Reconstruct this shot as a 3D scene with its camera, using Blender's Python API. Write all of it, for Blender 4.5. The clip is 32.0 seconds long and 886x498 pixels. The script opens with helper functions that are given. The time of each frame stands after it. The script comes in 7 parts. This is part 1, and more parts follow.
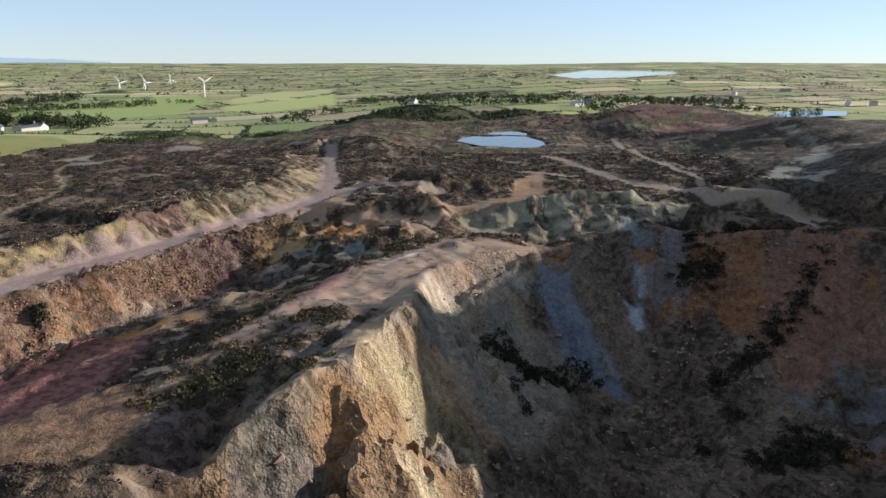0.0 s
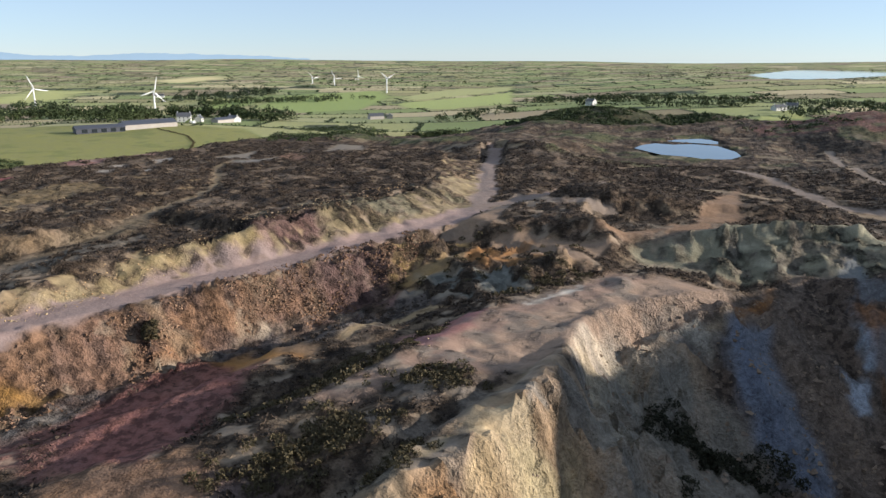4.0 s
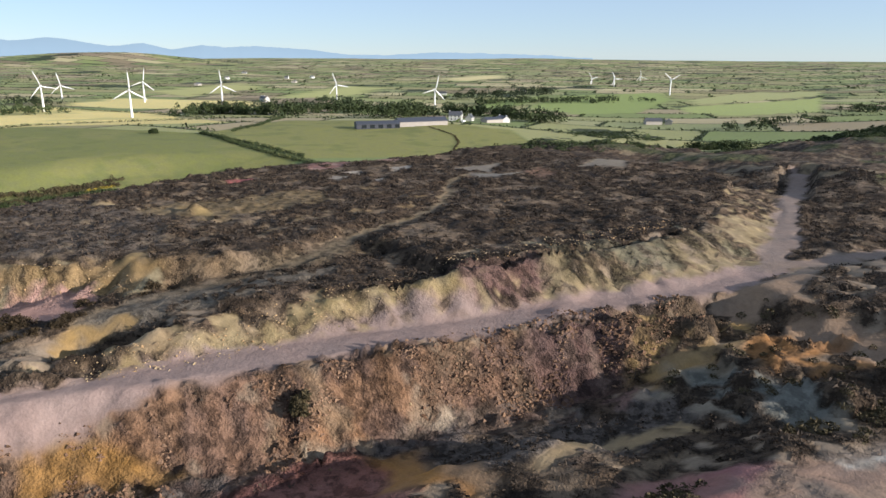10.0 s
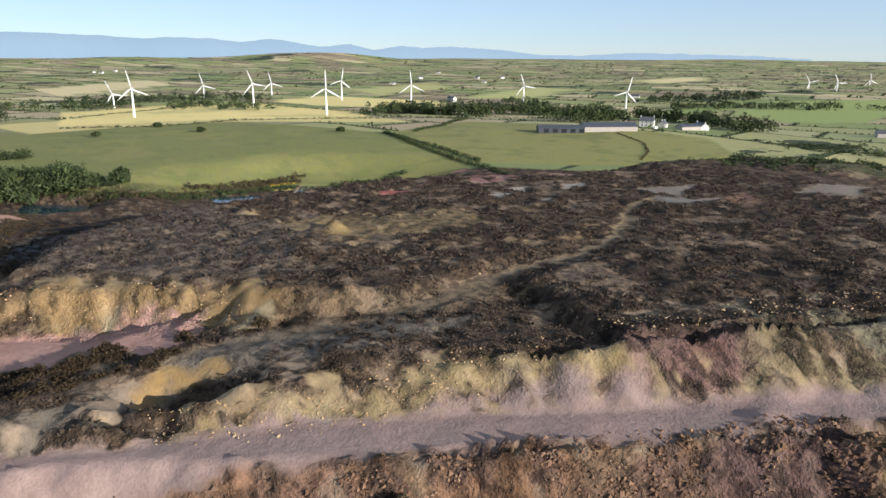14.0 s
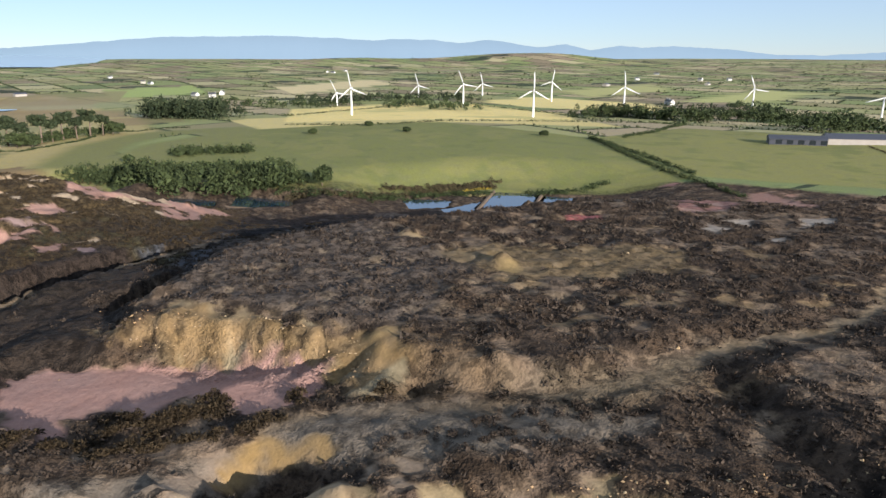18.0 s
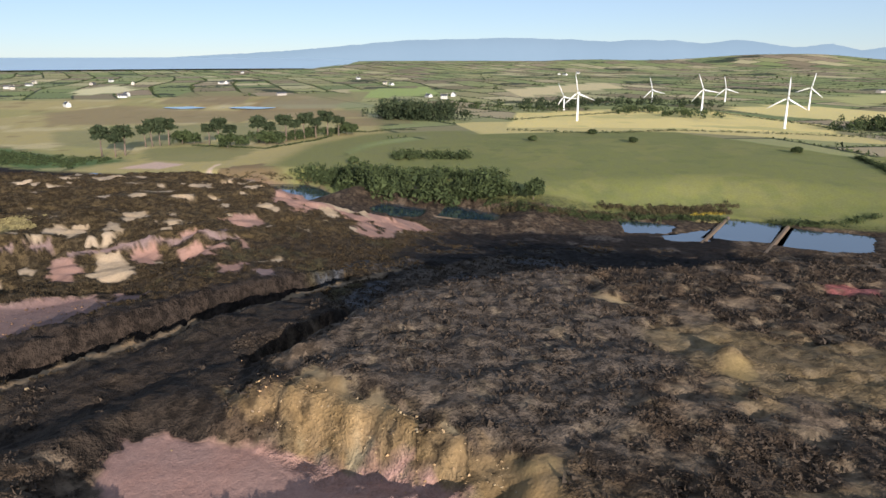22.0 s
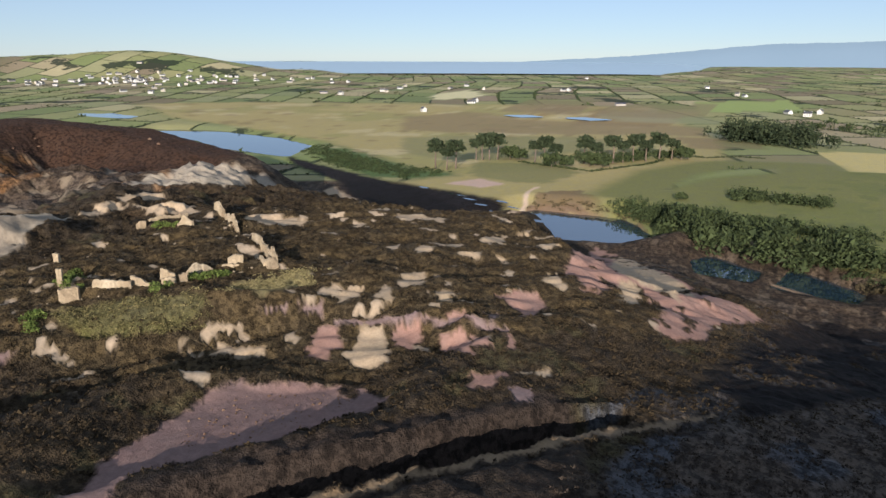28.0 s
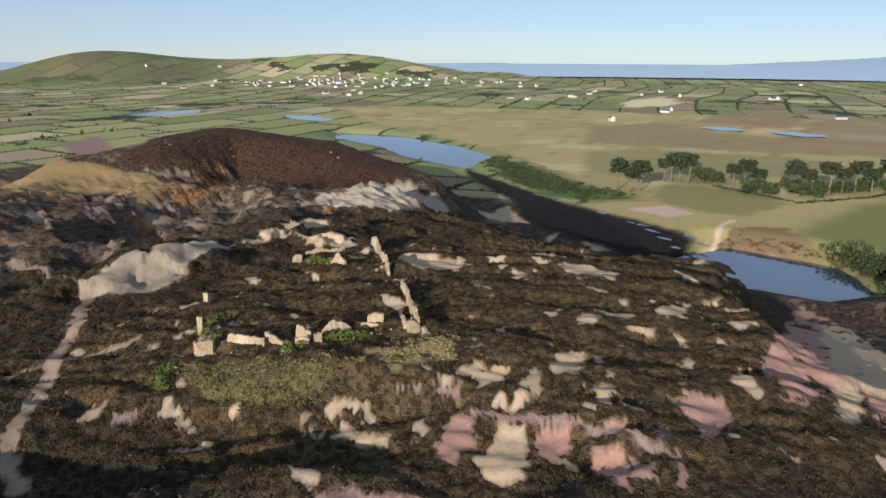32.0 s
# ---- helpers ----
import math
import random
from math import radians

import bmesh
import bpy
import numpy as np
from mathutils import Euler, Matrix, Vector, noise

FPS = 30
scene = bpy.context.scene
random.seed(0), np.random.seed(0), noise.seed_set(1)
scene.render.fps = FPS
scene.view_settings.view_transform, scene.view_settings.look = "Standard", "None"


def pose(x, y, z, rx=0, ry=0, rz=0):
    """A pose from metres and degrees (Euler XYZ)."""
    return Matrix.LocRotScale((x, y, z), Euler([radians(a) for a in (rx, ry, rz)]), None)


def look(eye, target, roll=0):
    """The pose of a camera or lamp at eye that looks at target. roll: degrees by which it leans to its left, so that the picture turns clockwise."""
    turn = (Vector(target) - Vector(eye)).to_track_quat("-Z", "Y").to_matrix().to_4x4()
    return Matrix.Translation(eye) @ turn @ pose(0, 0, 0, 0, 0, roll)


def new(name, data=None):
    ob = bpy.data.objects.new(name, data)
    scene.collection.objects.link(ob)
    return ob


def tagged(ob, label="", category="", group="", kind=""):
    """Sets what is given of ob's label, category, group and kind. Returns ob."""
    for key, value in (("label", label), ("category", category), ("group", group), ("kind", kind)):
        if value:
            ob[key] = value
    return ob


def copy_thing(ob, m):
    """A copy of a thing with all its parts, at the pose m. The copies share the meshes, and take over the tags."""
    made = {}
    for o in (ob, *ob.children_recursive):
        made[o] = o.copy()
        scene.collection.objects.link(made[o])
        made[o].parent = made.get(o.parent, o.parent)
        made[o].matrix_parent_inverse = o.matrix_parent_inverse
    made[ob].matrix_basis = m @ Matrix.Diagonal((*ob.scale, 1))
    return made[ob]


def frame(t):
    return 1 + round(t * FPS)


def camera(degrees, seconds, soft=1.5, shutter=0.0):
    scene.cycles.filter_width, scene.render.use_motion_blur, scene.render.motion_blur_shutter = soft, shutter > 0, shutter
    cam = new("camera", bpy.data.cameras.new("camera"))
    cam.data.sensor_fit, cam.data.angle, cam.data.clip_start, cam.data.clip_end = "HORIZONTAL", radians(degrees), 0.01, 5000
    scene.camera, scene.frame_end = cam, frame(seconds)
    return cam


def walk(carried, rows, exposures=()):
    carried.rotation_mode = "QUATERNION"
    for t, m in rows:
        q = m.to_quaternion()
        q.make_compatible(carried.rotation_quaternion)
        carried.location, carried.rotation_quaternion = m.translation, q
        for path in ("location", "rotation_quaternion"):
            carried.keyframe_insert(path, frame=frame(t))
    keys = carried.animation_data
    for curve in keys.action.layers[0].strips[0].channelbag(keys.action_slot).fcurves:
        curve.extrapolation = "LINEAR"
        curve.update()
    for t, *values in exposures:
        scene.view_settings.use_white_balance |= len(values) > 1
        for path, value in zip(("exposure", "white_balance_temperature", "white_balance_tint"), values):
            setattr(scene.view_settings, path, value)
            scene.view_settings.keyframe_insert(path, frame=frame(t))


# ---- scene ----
# Camera: a drone that glides along the open pit and turns to its left.
cam = camera(65.6, 32.0)
PATH = [
    # seconds, x, y, z, yaw, pitch, roll
    (0, 0.63, 1.03, 73.60, 1.39, -15.40, 0.01),
    (1, 1.06, 7.46, 73.45, 4.91, -15.43, 0.17),
    (2, 1.26, 13.79, 73.37, 8.50, -15.47, 0.26),
    (3, 1.24, 20.02, 73.38, 12.16, -15.53, 0.28),
    (4, 0.97, 26.17, 73.45, 15.86, -15.59, 0.24),
    (5, 0.32, 32.29, 73.54, 19.60, -15.65, 0.17),
    (6, -0.83, 38.43, 73.58, 23.33, -15.70, 0.13),
    (7, -2.55, 44.61, 73.54, 27.04, -15.72, 0.13),
    (8, -4.68, 50.69, 73.48, 30.77, -15.73, 0.17),
    (9, -7.05, 56.52, 73.50, 34.54, -15.74, 0.25),
    (10, -9.58, 62.04, 73.60, 38.37, -15.74, 0.33),
    (11, -12.44, 67.34, 73.72, 42.21, -15.75, 0.41),
    (12, -15.80, 72.53, 73.77, 46.04, -15.76, 0.45),
    (13, -19.67, 77.62, 73.75, 49.86, -15.78, 0.45),
    (14, -23.85, 82.46, 73.72, 53.76, -15.80, 0.42),
    (15, -28.12, 86.90, 73.77, 57.83, -15.81, 0.40),
    (16, -32.48, 90.89, 73.88, 62.10, -15.83, 0.39),
    (17, -37.13, 94.53, 73.94, 66.52, -15.85, 0.33),
    (18, -42.30, 97.90, 73.85, 71.04, -15.86, 0.21),
    (19, -47.94, 100.98, 73.73, 75.65, -15.86, 0.05),
    (20, -53.78, 103.67, 73.94, 80.31, -15.85, -0.07),
    (21, -59.54, 105.85, 74.79, 85.02, -15.83, -0.09),
    (22, -65.21, 107.51, 76.23, 89.78, -15.80, -0.01),
    (23, -70.91, 108.65, 77.94, 94.62, -15.76, 0.11),
    (24, -76.79, 109.29, 79.64, 99.56, -15.73, 0.19),
    (25, -82.82, 109.44, 81.30, 104.46, -15.69, 0.23),
    (26, -88.89, 109.12, 83.04, 109.11, -15.66, 0.23),
    (27, -94.90, 108.35, 84.98, 113.33, -15.63, 0.20),
    (28, -100.81, 107.12, 87.08, 117.21, -15.60, 0.15),
    (29, -106.62, 105.45, 89.24, 120.95, -15.59, 0.11),
    (30, -112.30, 103.34, 91.38, 124.73, -15.58, 0.12),
    (31, -117.85, 100.80, 93.47, 128.58, -15.58, 0.17),
    (32, -123.28, 97.82, 95.52, 132.52, -15.59, 0.27),
]
walk(cam, [(t, pose(x, y, z, 90 + pitch, 0, yaw) @ pose(0, 0, 0, 0, 0, roll)) for t, x, y, z, yaw, pitch, roll in PATH],
     [(0, 0.84, 6150, 14), (13, 0.76, 6100, 14), (18, 0.74, 6100, 15), (23, 0.56, 6200, 16), (32, 0.46, 6200, 16)])

# ---- world and sun ----
SUN_AZ, SUN_EL = radians(17), radians(13.5)   # azimuth from +x towards +y
world = bpy.data.worlds.new("world")
scene.world = world
world.use_nodes = True
wn = world.node_tree.nodes
sky = wn.new("ShaderNodeTexSky")
sky.sky_type, sky.sun_disc = "NISHITA", False
sky.sun_elevation, sky.sun_rotation = SUN_EL, radians(90) - SUN_AZ
sky.altitude, sky.air_density, sky.dust_density, sky.ozone_density = 100, 0.75, 0.0, 2.5
wn["Background"].inputs["Strength"].default_value = 0.092
tone = wn.new("ShaderNodeMix")          # the clear northern air is a little bluer
tone.data_type, tone.blend_type = "RGBA", "MULTIPLY"
tone.inputs[0].default_value, tone.inputs[7].default_value = 1.0, (0.86, 0.95, 1.05, 1)
world.node_tree.links.new(sky.outputs[0], tone.inputs[6])
veil = wn.new("ShaderNodeMix")          # thin high haze evens the sky out
veil.data_type = "RGBA"
veil.inputs[0].default_value, veil.inputs[7].default_value = 0.55, (3.9, 4.5, 4.9, 1)
world.node_tree.links.new(tone.outputs[2], veil.inputs[6])
world.node_tree.links.new(veil.outputs[2], wn["Background"].inputs["Color"])
sun = new("sun", bpy.data.lights.new("sun", "SUN"))
sun.data.energy, sun.data.angle, sun.data.color = 5.0, radians(0.6), (1.0, 0.90, 0.76)
sun_dir = Vector((math.cos(SUN_EL) * math.cos(SUN_AZ), math.cos(SUN_EL) * math.sin(SUN_AZ), math.sin(SUN_EL)))
sun.matrix_world = look(sun_dir * 300, (0, 0, 0))

# ---- the lie of the land ----
def hash2(ix, iy, seed):
    h = (ix.astype(np.int64) * 374761393 + iy.astype(np.int64) * 668265263 + seed * 974711) & 0xFFFFFFFF
    h = ((h ^ (h >> 13)) * 1274126177) & 0xFFFFFFFF
    return ((h ^ (h >> 16)) & 0xFFFF) / 65535.0


def vnoise(x, y, seed=0):
    ix, iy = np.floor(x), np.floor(y)
    u, v = x - ix, y - iy
    u, v = u * u * (3 - 2 * u), v * v * (3 - 2 * v)
    a, b = hash2(ix, iy, seed), hash2(ix + 1, iy, seed)
    c, d = hash2(ix, iy + 1, seed), hash2(ix + 1, iy + 1, seed)
    return (a + (b - a) * u) * (1 - v) + (c + (d - c) * u) * v - 0.5


def fbm(x, y, size, octaves=4, seed=0, gain=0.5):
    total, amp, f = 0.0, 1.0, 1.0 / size
    for o in range(octaves):
        total = total + amp * vnoise(x * f + 17.3 * o, y * f - 9.1 * o, seed + o)
        amp, f = amp * gain, f * 2.03
    return total


def step(a, b, d):
    u = np.clip((d - a) / (b - a), 0, 1)
    return u * u * (3 - 2 * u)


def axis(lo, hi, fine, reach):
    """Coordinates that are fine from lo to hi and widen outwards as far as reach."""
    core = np.arange(lo, hi, fine)
    out, gap, far = [], fine, 0.0
    while far < reach:
        gap = min(gap * 1.05, 3.2) if far < 260 else gap * 1.06
        far += gap
        out.append(far)
    out = np.array(out)
    return np.concatenate([lo - out[::-1], core, core[-1] + out])


GX, GY = axis(-325, 105, 0.72, 4350), axis(-95, 245, 0.72, 4350)
X, Y = np.meshgrid(GX, GY)
WX, WY = X + 6 * fbm(X, Y, 12, 5, 50, 0.62), Y + 6 * fbm(X, Y, 12, 5, 60, 0.62)   # for ragged edges


def block(pts, pad):
    xs, ys = [p[0] for p in pts], [p[1] for p in pts]
    i0, i1 = np.searchsorted(GX, [min(xs) - pad, max(xs) + pad])
    j0, j1 = np.searchsorted(GY, [min(ys) - pad, max(ys) + pad])
    return slice(max(j0 - 1, 0), j1 + 1), slice(max(i0 - 1, 0), i1 + 1)


def along(x, y, pts):
    """Distance to a line of points, and the third coordinate there."""
    best, third = np.full(x.shape, 1e9), np.zeros(x.shape)
    for a, b in zip(pts[:-1], pts[1:]):
        dx, dy = b[0] - a[0], b[1] - a[1]
        t = np.clip(((x - a[0]) * dx + (y - a[1]) * dy) / (dx * dx + dy * dy), 0, 1)
        d = np.hypot(x - a[0] - t * dx, y - a[1] - t * dy)
        near = d < best
        best = np.where(near, d, best)
        if len(a) > 2:
            third = np.where(near, a[2] + t * (b[2] - a[2]), third)
    return best, third


def inside(x, y, pts):
    """Signed distance to an outline, positive inside."""
    closed = [p[:2] for p in pts] + [pts[0][:2]]
    d, _ = along(x, y, closed)
    odd = np.zeros(x.shape, bool)
    for (ax, ay), (bx, by) in zip(closed[:-1], closed[1:]):
        if ay != by:
            odd ^= ((ay > y) != (by > y)) & (x < (bx - ax) * (y - ay) / (by - ay) + ax)
    return np.where(odd, d, -d)


def lay(pts, w, soft, rough=0.0):
    """Draw the ground to the heights of a line of points, w metres to each side, easing off over soft."""
    s = block(pts, w + soft + 6)
    d, z = along(X[s] + rough * (WX[s] - X[s]), Y[s] + rough * (WY[s] - Y[s]), pts)
    m = 1 - step(w, w + soft, d)
    H[s] = H[s] * (1 - m) + z * m


def level(pts, z, soft, rough=0.0, only=""):
    """Bring the ground inside an outline to z, easing off outside it over soft."""
    s = block(pts, soft + 6)
    d = inside(X[s] + rough * (WX[s] - X[s]), Y[s] + rough * (WY[s] - Y[s]), pts)
    m = step(-soft, 0, d)
    to = np.maximum(H[s], z) if only == "up" else np.minimum(H[s], z) if only == "down" else z
    H[s] = H[s] * (1 - m) + to * m


def heap(x, y, r, h, stretch=1.0, turn=0.0):
    """Add a rounded heap (or, with h below 0, a hollow)."""
    s = block([(x, y)], 2.6 * r * max(stretch, 1))
    c, n = math.cos(radians(turn)), math.sin(radians(turn))
    dx, dy = X[s] - x, Y[s] - y
    u, v = (c * dx + n * dy) / stretch, -n * dx + c * dy
    H[s] += h * np.exp(-(u * u + v * v) / (r * r) * 1.2)


def face(crest, toe, swell=0.12):
    """A steep bank between two lines of points, with a rounded lip and a foot of scree."""
    s = block(crest + toe, 2)
    dc, zc = along(X[s], Y[s], crest)
    dt, zt = along(X[s], Y[s], toe)
    t = dc / np.maximum(dc + dt, 1e-6)
    t = t - swell * np.sin(2 * np.pi * t) / 2
    m = step(-0.6, 0.4, inside(X[s], Y[s], [p[:2] for p in crest] + [p[:2] for p in toe[::-1]]))
    H[s] = H[s] * (1 - m) + (zc + (zt - zc) * t) * m


R = np.hypot(X + 150, Y - 100)
H = 4.5 + 5 * fbm(X, Y, 700, 3, 1) * step(300, 900, R) + 44 * np.clip((R - 900) / 3500, 0, 1) ** 1.4
H += 16 * fbm(X, Y, 1500, 4, 7) * step(1200, 2500, R)
heap(-560, 270, 270, 11)
heap(-420, 560, 170, 9)
heap(70, 900, 330, 20)
heap(-1000, -200, 300, -5)
# hills on the skyline: bearing, distance, reach, rise
for bearing, far, reach, rise in ((-108, 2500, 170, 26), (-111.5, 2600, 250, 76), (-116, 2700, 260, 34), (-121, 2700, 260, 34), (-127.5, 2700, 300, 58), (-132, 2600, 260, 38), (-137, 2600, 260, 24),
                                  (157, 3300, 330, 30), (151, 3300, 330, 34), (168, 3200, 400, 26), (118, 3900, 500, 18), (95, 3900, 500, 16), (-176, 3000, 400, 14)):
    heap(-123 + far * math.cos(radians(bearing)), 98 + far * math.sin(radians(bearing)), reach, rise)
bearings = np.degrees(np.arctan2(Y - 98, X + 123))
bay = step(-142, -148, bearings) * step(-176, -166, bearings) * step(2300, 2900, R)   # the land is low before the sea
H = H * (1 - bay) + 16 * bay

# the mountain's shoulder, and the parts of it
MASSIF = [(-300, -60), (-280, 20), (-255, 55), (-215, 85), (-195, 130), (-172, 190), (-160, 260), (-160, 340), (-120, 400),
          (-40, 430), (120, 470), (260, 400), (300, 150), (250, -100), (60, -260), (-150, -300), (-300, -190)]
level(MASSIF, 37, 110, 1.5)
H += 3.0 * fbm(X, Y, 60, 4, 3) * step(5, 30, H) * (R < 700)
lay([(40, 330, 34), (25, 400, 34), (20, 470, 29)], 50, 80)
heap(180, 330, 75, 8)
# two unseen hills east of the pit, added to cast shadow into it
heap(185, 195, 42, 32, 1.3, 120)
heap(150, 155, 22, 34, 1.3, 30)
heap(120, 490, 90, 3)
heap(-40, 360, 60, 5)
heap(-110, 420, 60, -6)
# spoil hill with the ruin
lay([(-190, -35, 40), (-208, -8, 40.3), (-225, 35, 38), (-250, 64, 35), (-278, 90, 26), (-300, 104, 18)], 5, 30)
lay([(-230, -15, 39.5), (-292, 11, 37.5), (-348, 8, 27)], 8, 34)
lay([(-150, -8, 32), (-168, 2, 32), (-182, 9, 32.3), (-196, 26, 33), (-206, 46, 33)], 4, 12)
lay([(-148, 38, 34), (-165, 32, 33.5), (-186, 42, 32)], 6, 12)
heap(-262, -90, 26, 6)
heap(-210, -86, 16, 4)
# brown hill and lake side
lay([(-270, -300, 42), (-300, -285, 49), (-348, -295, 52), (-384, -247, 45), (-388, -185, 34)], 10, 55)
lay([(-270, -180, 27), (-235, -150, 27)], 10, 25)
# dark flats that fall to the ponds
lay([(-205, 104, 31.5), (-250, 122, 23), (-290, 138, 11), (-330, 155, 4), (-350, 195, 2), (-335, 250, 2)], 16, 34)
lay([(-205, 150, 28), (-250, 170, 17), (-300, 190, 6)], 16, 34)
lay([(-385, -30, 11), (-405, 0, 5)], 10, 20)
lay([(-345, 125, 3), (-352, 105, 3.2), (-372, 90, 2.5)], 10, 16)
lay([(-318, 66, 17), (-345, 50, 12), (-385, 45, 5)], 12, 22)
# plateau
PLATEAU = [(-101, 102), (-89, 110), (-85, 125), (-81, 138), (-76, 151), (-70, 167), (-59, 196), (-63, 240), (-80, 290), (-150, 270), (-188, 190),
           (-181, 140), (-163, 95), (-150, 88), (-137, 88), (-129, 100), (-122, 112), (-112, 112), (-106, 104)]
level(PLATEAU, 37.6, 5.5, 0.25)
level([(-112, 120), (-100, 150), (-95, 200), (-100, 240), (-150, 250), (-178, 190), (-174, 140), (-155, 98), (-138, 96), (-125, 112)], 41, 16, 0.5)
level([(-76, 146), (-70, 159), (-61, 178), (-54, 196), (-58, 230), (-66, 262), (-95, 255), (-115, 200), (-100, 150)], 40.8, 3, 0.15)
level([(-95, 118), (-90, 126), (-84, 134), (-76, 146), (-100, 150)], 38.8, 4, 0.2)
CREST = [(-102, 92, 35.6), (-99.9, 94.8, 36), (-95.6, 102.9, 36.5), (-91.6, 112.9, 37), (-90.3, 119.5, 37.5), (-87.2, 127.2, 38), (-81.8, 133.5, 39), (-73.8, 144.2, 40.4), (-68, 157.1, 41),
         (-58.4, 177.2, 41), (-52.5, 195.5, 41), (-56.7, 229.8, 40.6), (-65, 262, 39.5)]
TOE = [(-101, 89, 33.7), (-95.6, 95.6, 33.8), (-92, 103, 34), (-87, 112.4, 34.2), (-77.6, 129.1, 34.5), (-70.2, 140.2, 34.6), (-61, 155.4, 35), (-46.5, 171.5, 35.9), (-41, 185, 36.6), (-40.5, 206.3, 37),
       (-46, 240.2, 37.6), (-55, 266, 38)]
lay([(-136, 90, 40.2), (-128, 101, 40), (-121, 111, 39.5)], 2.5, 3.5, 0.3)
# the plateau's western edge falls to the dark flats
WEST = [(-147, 89.5, 40), (-154.4, 95.6, 40.6), (-165, 100.7, 41), (-170.7, 110.7, 41), (-175.4, 119.7, 41), (-177, 133, 41), (-178, 148, 40.6), (-182, 165, 40), (-186, 185, 39.5)]
level([p[:2] for p in WEST] + [(-150, 185), (-150, 100)], 41, 2, 0.2)
face(WEST, [(-152, 80, 33.5), (-163, 86, 33), (-176, 93, 32), (-184, 105, 31.5), (-190, 118, 31), (-193, 133, 30.5), (-196, 150, 30), (-200, 170, 29), (-204, 188, 28)])
# pink hollow under the plateau's broken edge
level([(-124, 70), (-136, 72), (-133, 87), (-128, 97), (-121, 106), (-115, 104), (-114, 86)], 34.3, 5, 0.25)
lay([(-150, 62, 35), (-140, 52, 34)], 8, 10)
# ditch and the track beside it
TRACK = [(-129, 39, 34.5), (-141, 47, 34.4), (-149, 52.3, 34.3), (-158, 58.8, 34.2), (-164.7, 64.2, 34), (-171.3, 69, 33.6), (-180.6, 75.5, 33), (-190.5, 82, 32.2), (-199.5, 90, 31.6), (-209.6, 100, 31)]
lay([(x - 6.8, y - 8.4, z + 1.9) for x, y, z in TRACK[:8]], 1.3, 4, 0.15)
lay(TRACK, 1.6, 4)
lay([(x - 2.9, y - 3.6, z - 3.8) for x, y, z in TRACK[1:9]], 1.5, 1.9, 0.1)
lay([(-116, 109, 37), (-117, 101, 36.2), (-114, 92, 35.6)], 3, 7)
# grey track on the plateau
lay([(-97, 84, 34.6), (-105, 93, 36), (-109, 105, 37), (-104, 121, 37.8), (-100, 133, 38.6), (-102.4, 150, 39.4), (-103.5, 163, 40), (-105, 177, 40.5), (-111, 191, 40.5), (-121, 206, 40.2)], 2, 4)
# the long gully between the banks, and the main ridge
level([(-100, 62), (-80, 98), (-62, 136), (-44, 168), (-26, 150), (-8, 142), (-14, 110), (-28, 74), (-55, 40)], 29, 6)
lay([(-30, 158, 31.5), (-24, 164, 32.5), (-14, 168, 34)], 7, 9, 0.4)
lay([(-80, 80, 24.5), (-70, 96, 24.5), (-60, 117, 24.5), (-50, 138, 25), (-43, 152, 28.5), (-38, 162, 32.5)], 7, 11)
lay([(-70, 74, 26.5), (-56, 94, 27.5), (-48, 108, 29), (-42, 122, 30)], 4, 8)
lay([(-62, 52, 30), (-44, 74, 31.5), (-32, 88, 33), (-23, 104, 34.6), (-17, 122, 33.5), (-14, 138, 32.3), (-6, 150, 31.5), (3, 160, 31), (8, 172, 31.3)], 5, 13, 0.3)
lay([(8, 172, 31), (24, 172, 28.8), (31, 177, 28.8), (42, 181, 29), (53, 181, 29.4), (62, 178, 29.4), (75, 176, 28.5), (95, 168, 28), (112, 158, 28)], 4, 8)
lay([(60, 200, 33), (75, 196, 31.5), (90, 190, 30.5), (110, 180, 30.5)], 6, 8)
lay([(0, 192, 35), (20, 198, 35.3), (45, 206, 34.8), (64, 212, 34)], 6, 8, 0.3)
lay([(-21, 231, 36), (-8, 250, 35), (31, 251.5, 35), (48.5, 236, 34.5), (62, 223, 34), (82, 221, 33.5), (99, 210, 32.5), (108, 202, 31)], 2.5, 7)
heap(-6, 212, 13, 3.5, 1.6, 20)
heap(-40, 292, 28, 7, 1.2, 100)
heap(-55, 520, 66, 17, 1.5, 10)
heap(120, 440, 60, 5, 1.8, 15)
lay([(14, 156, 31), (21, 164, 29), (26, 170, 27.6)], 5, 7)
# haul road and its junction
ROAD = [(-106, 68, 33), (-99, 80, 33.3), (-93, 90, 33.6), (-86, 106, 34), (-75, 127, 34.2), (-64.5, 143, 34.5), (-54, 161, 35.2), (-42, 178, 36.2),
        (-37, 192, 36.8), (-40, 215, 37.2), (-46, 245, 38), (-56, 305, 38)]
lay(ROAD, 3.2, 2.5)
face(CREST, TOE)
face([(-108, 66, 32.6), (-103, 74, 32.8), (-96.6, 85, 33), (-90.2, 95.2, 33.3), (-82.9, 105.7, 33.7), (-75.3, 117.1, 34), (-67.9, 130.2, 34.2), (-61.4, 141.7, 34.5), (-54.7, 151.8, 35), (-46.2, 160.4, 35.6), (-38, 166, 35.8)],
     [(-101, 58, 26), (-95, 70, 25.5), (-88, 84, 25), (-80, 98.2, 24.6), (-71.4, 110.2, 24.5), (-66.2, 118.2, 24.5), (-58, 132.7, 24.8), (-52.3, 141.4, 25.5), (-44.2, 149.3, 27), (-39.5, 154, 29), (-36, 158, 31.5)])
lay([(-37, 194, 36.8), (-28, 206, 37), (-9, 243, 36)], 2, 5)
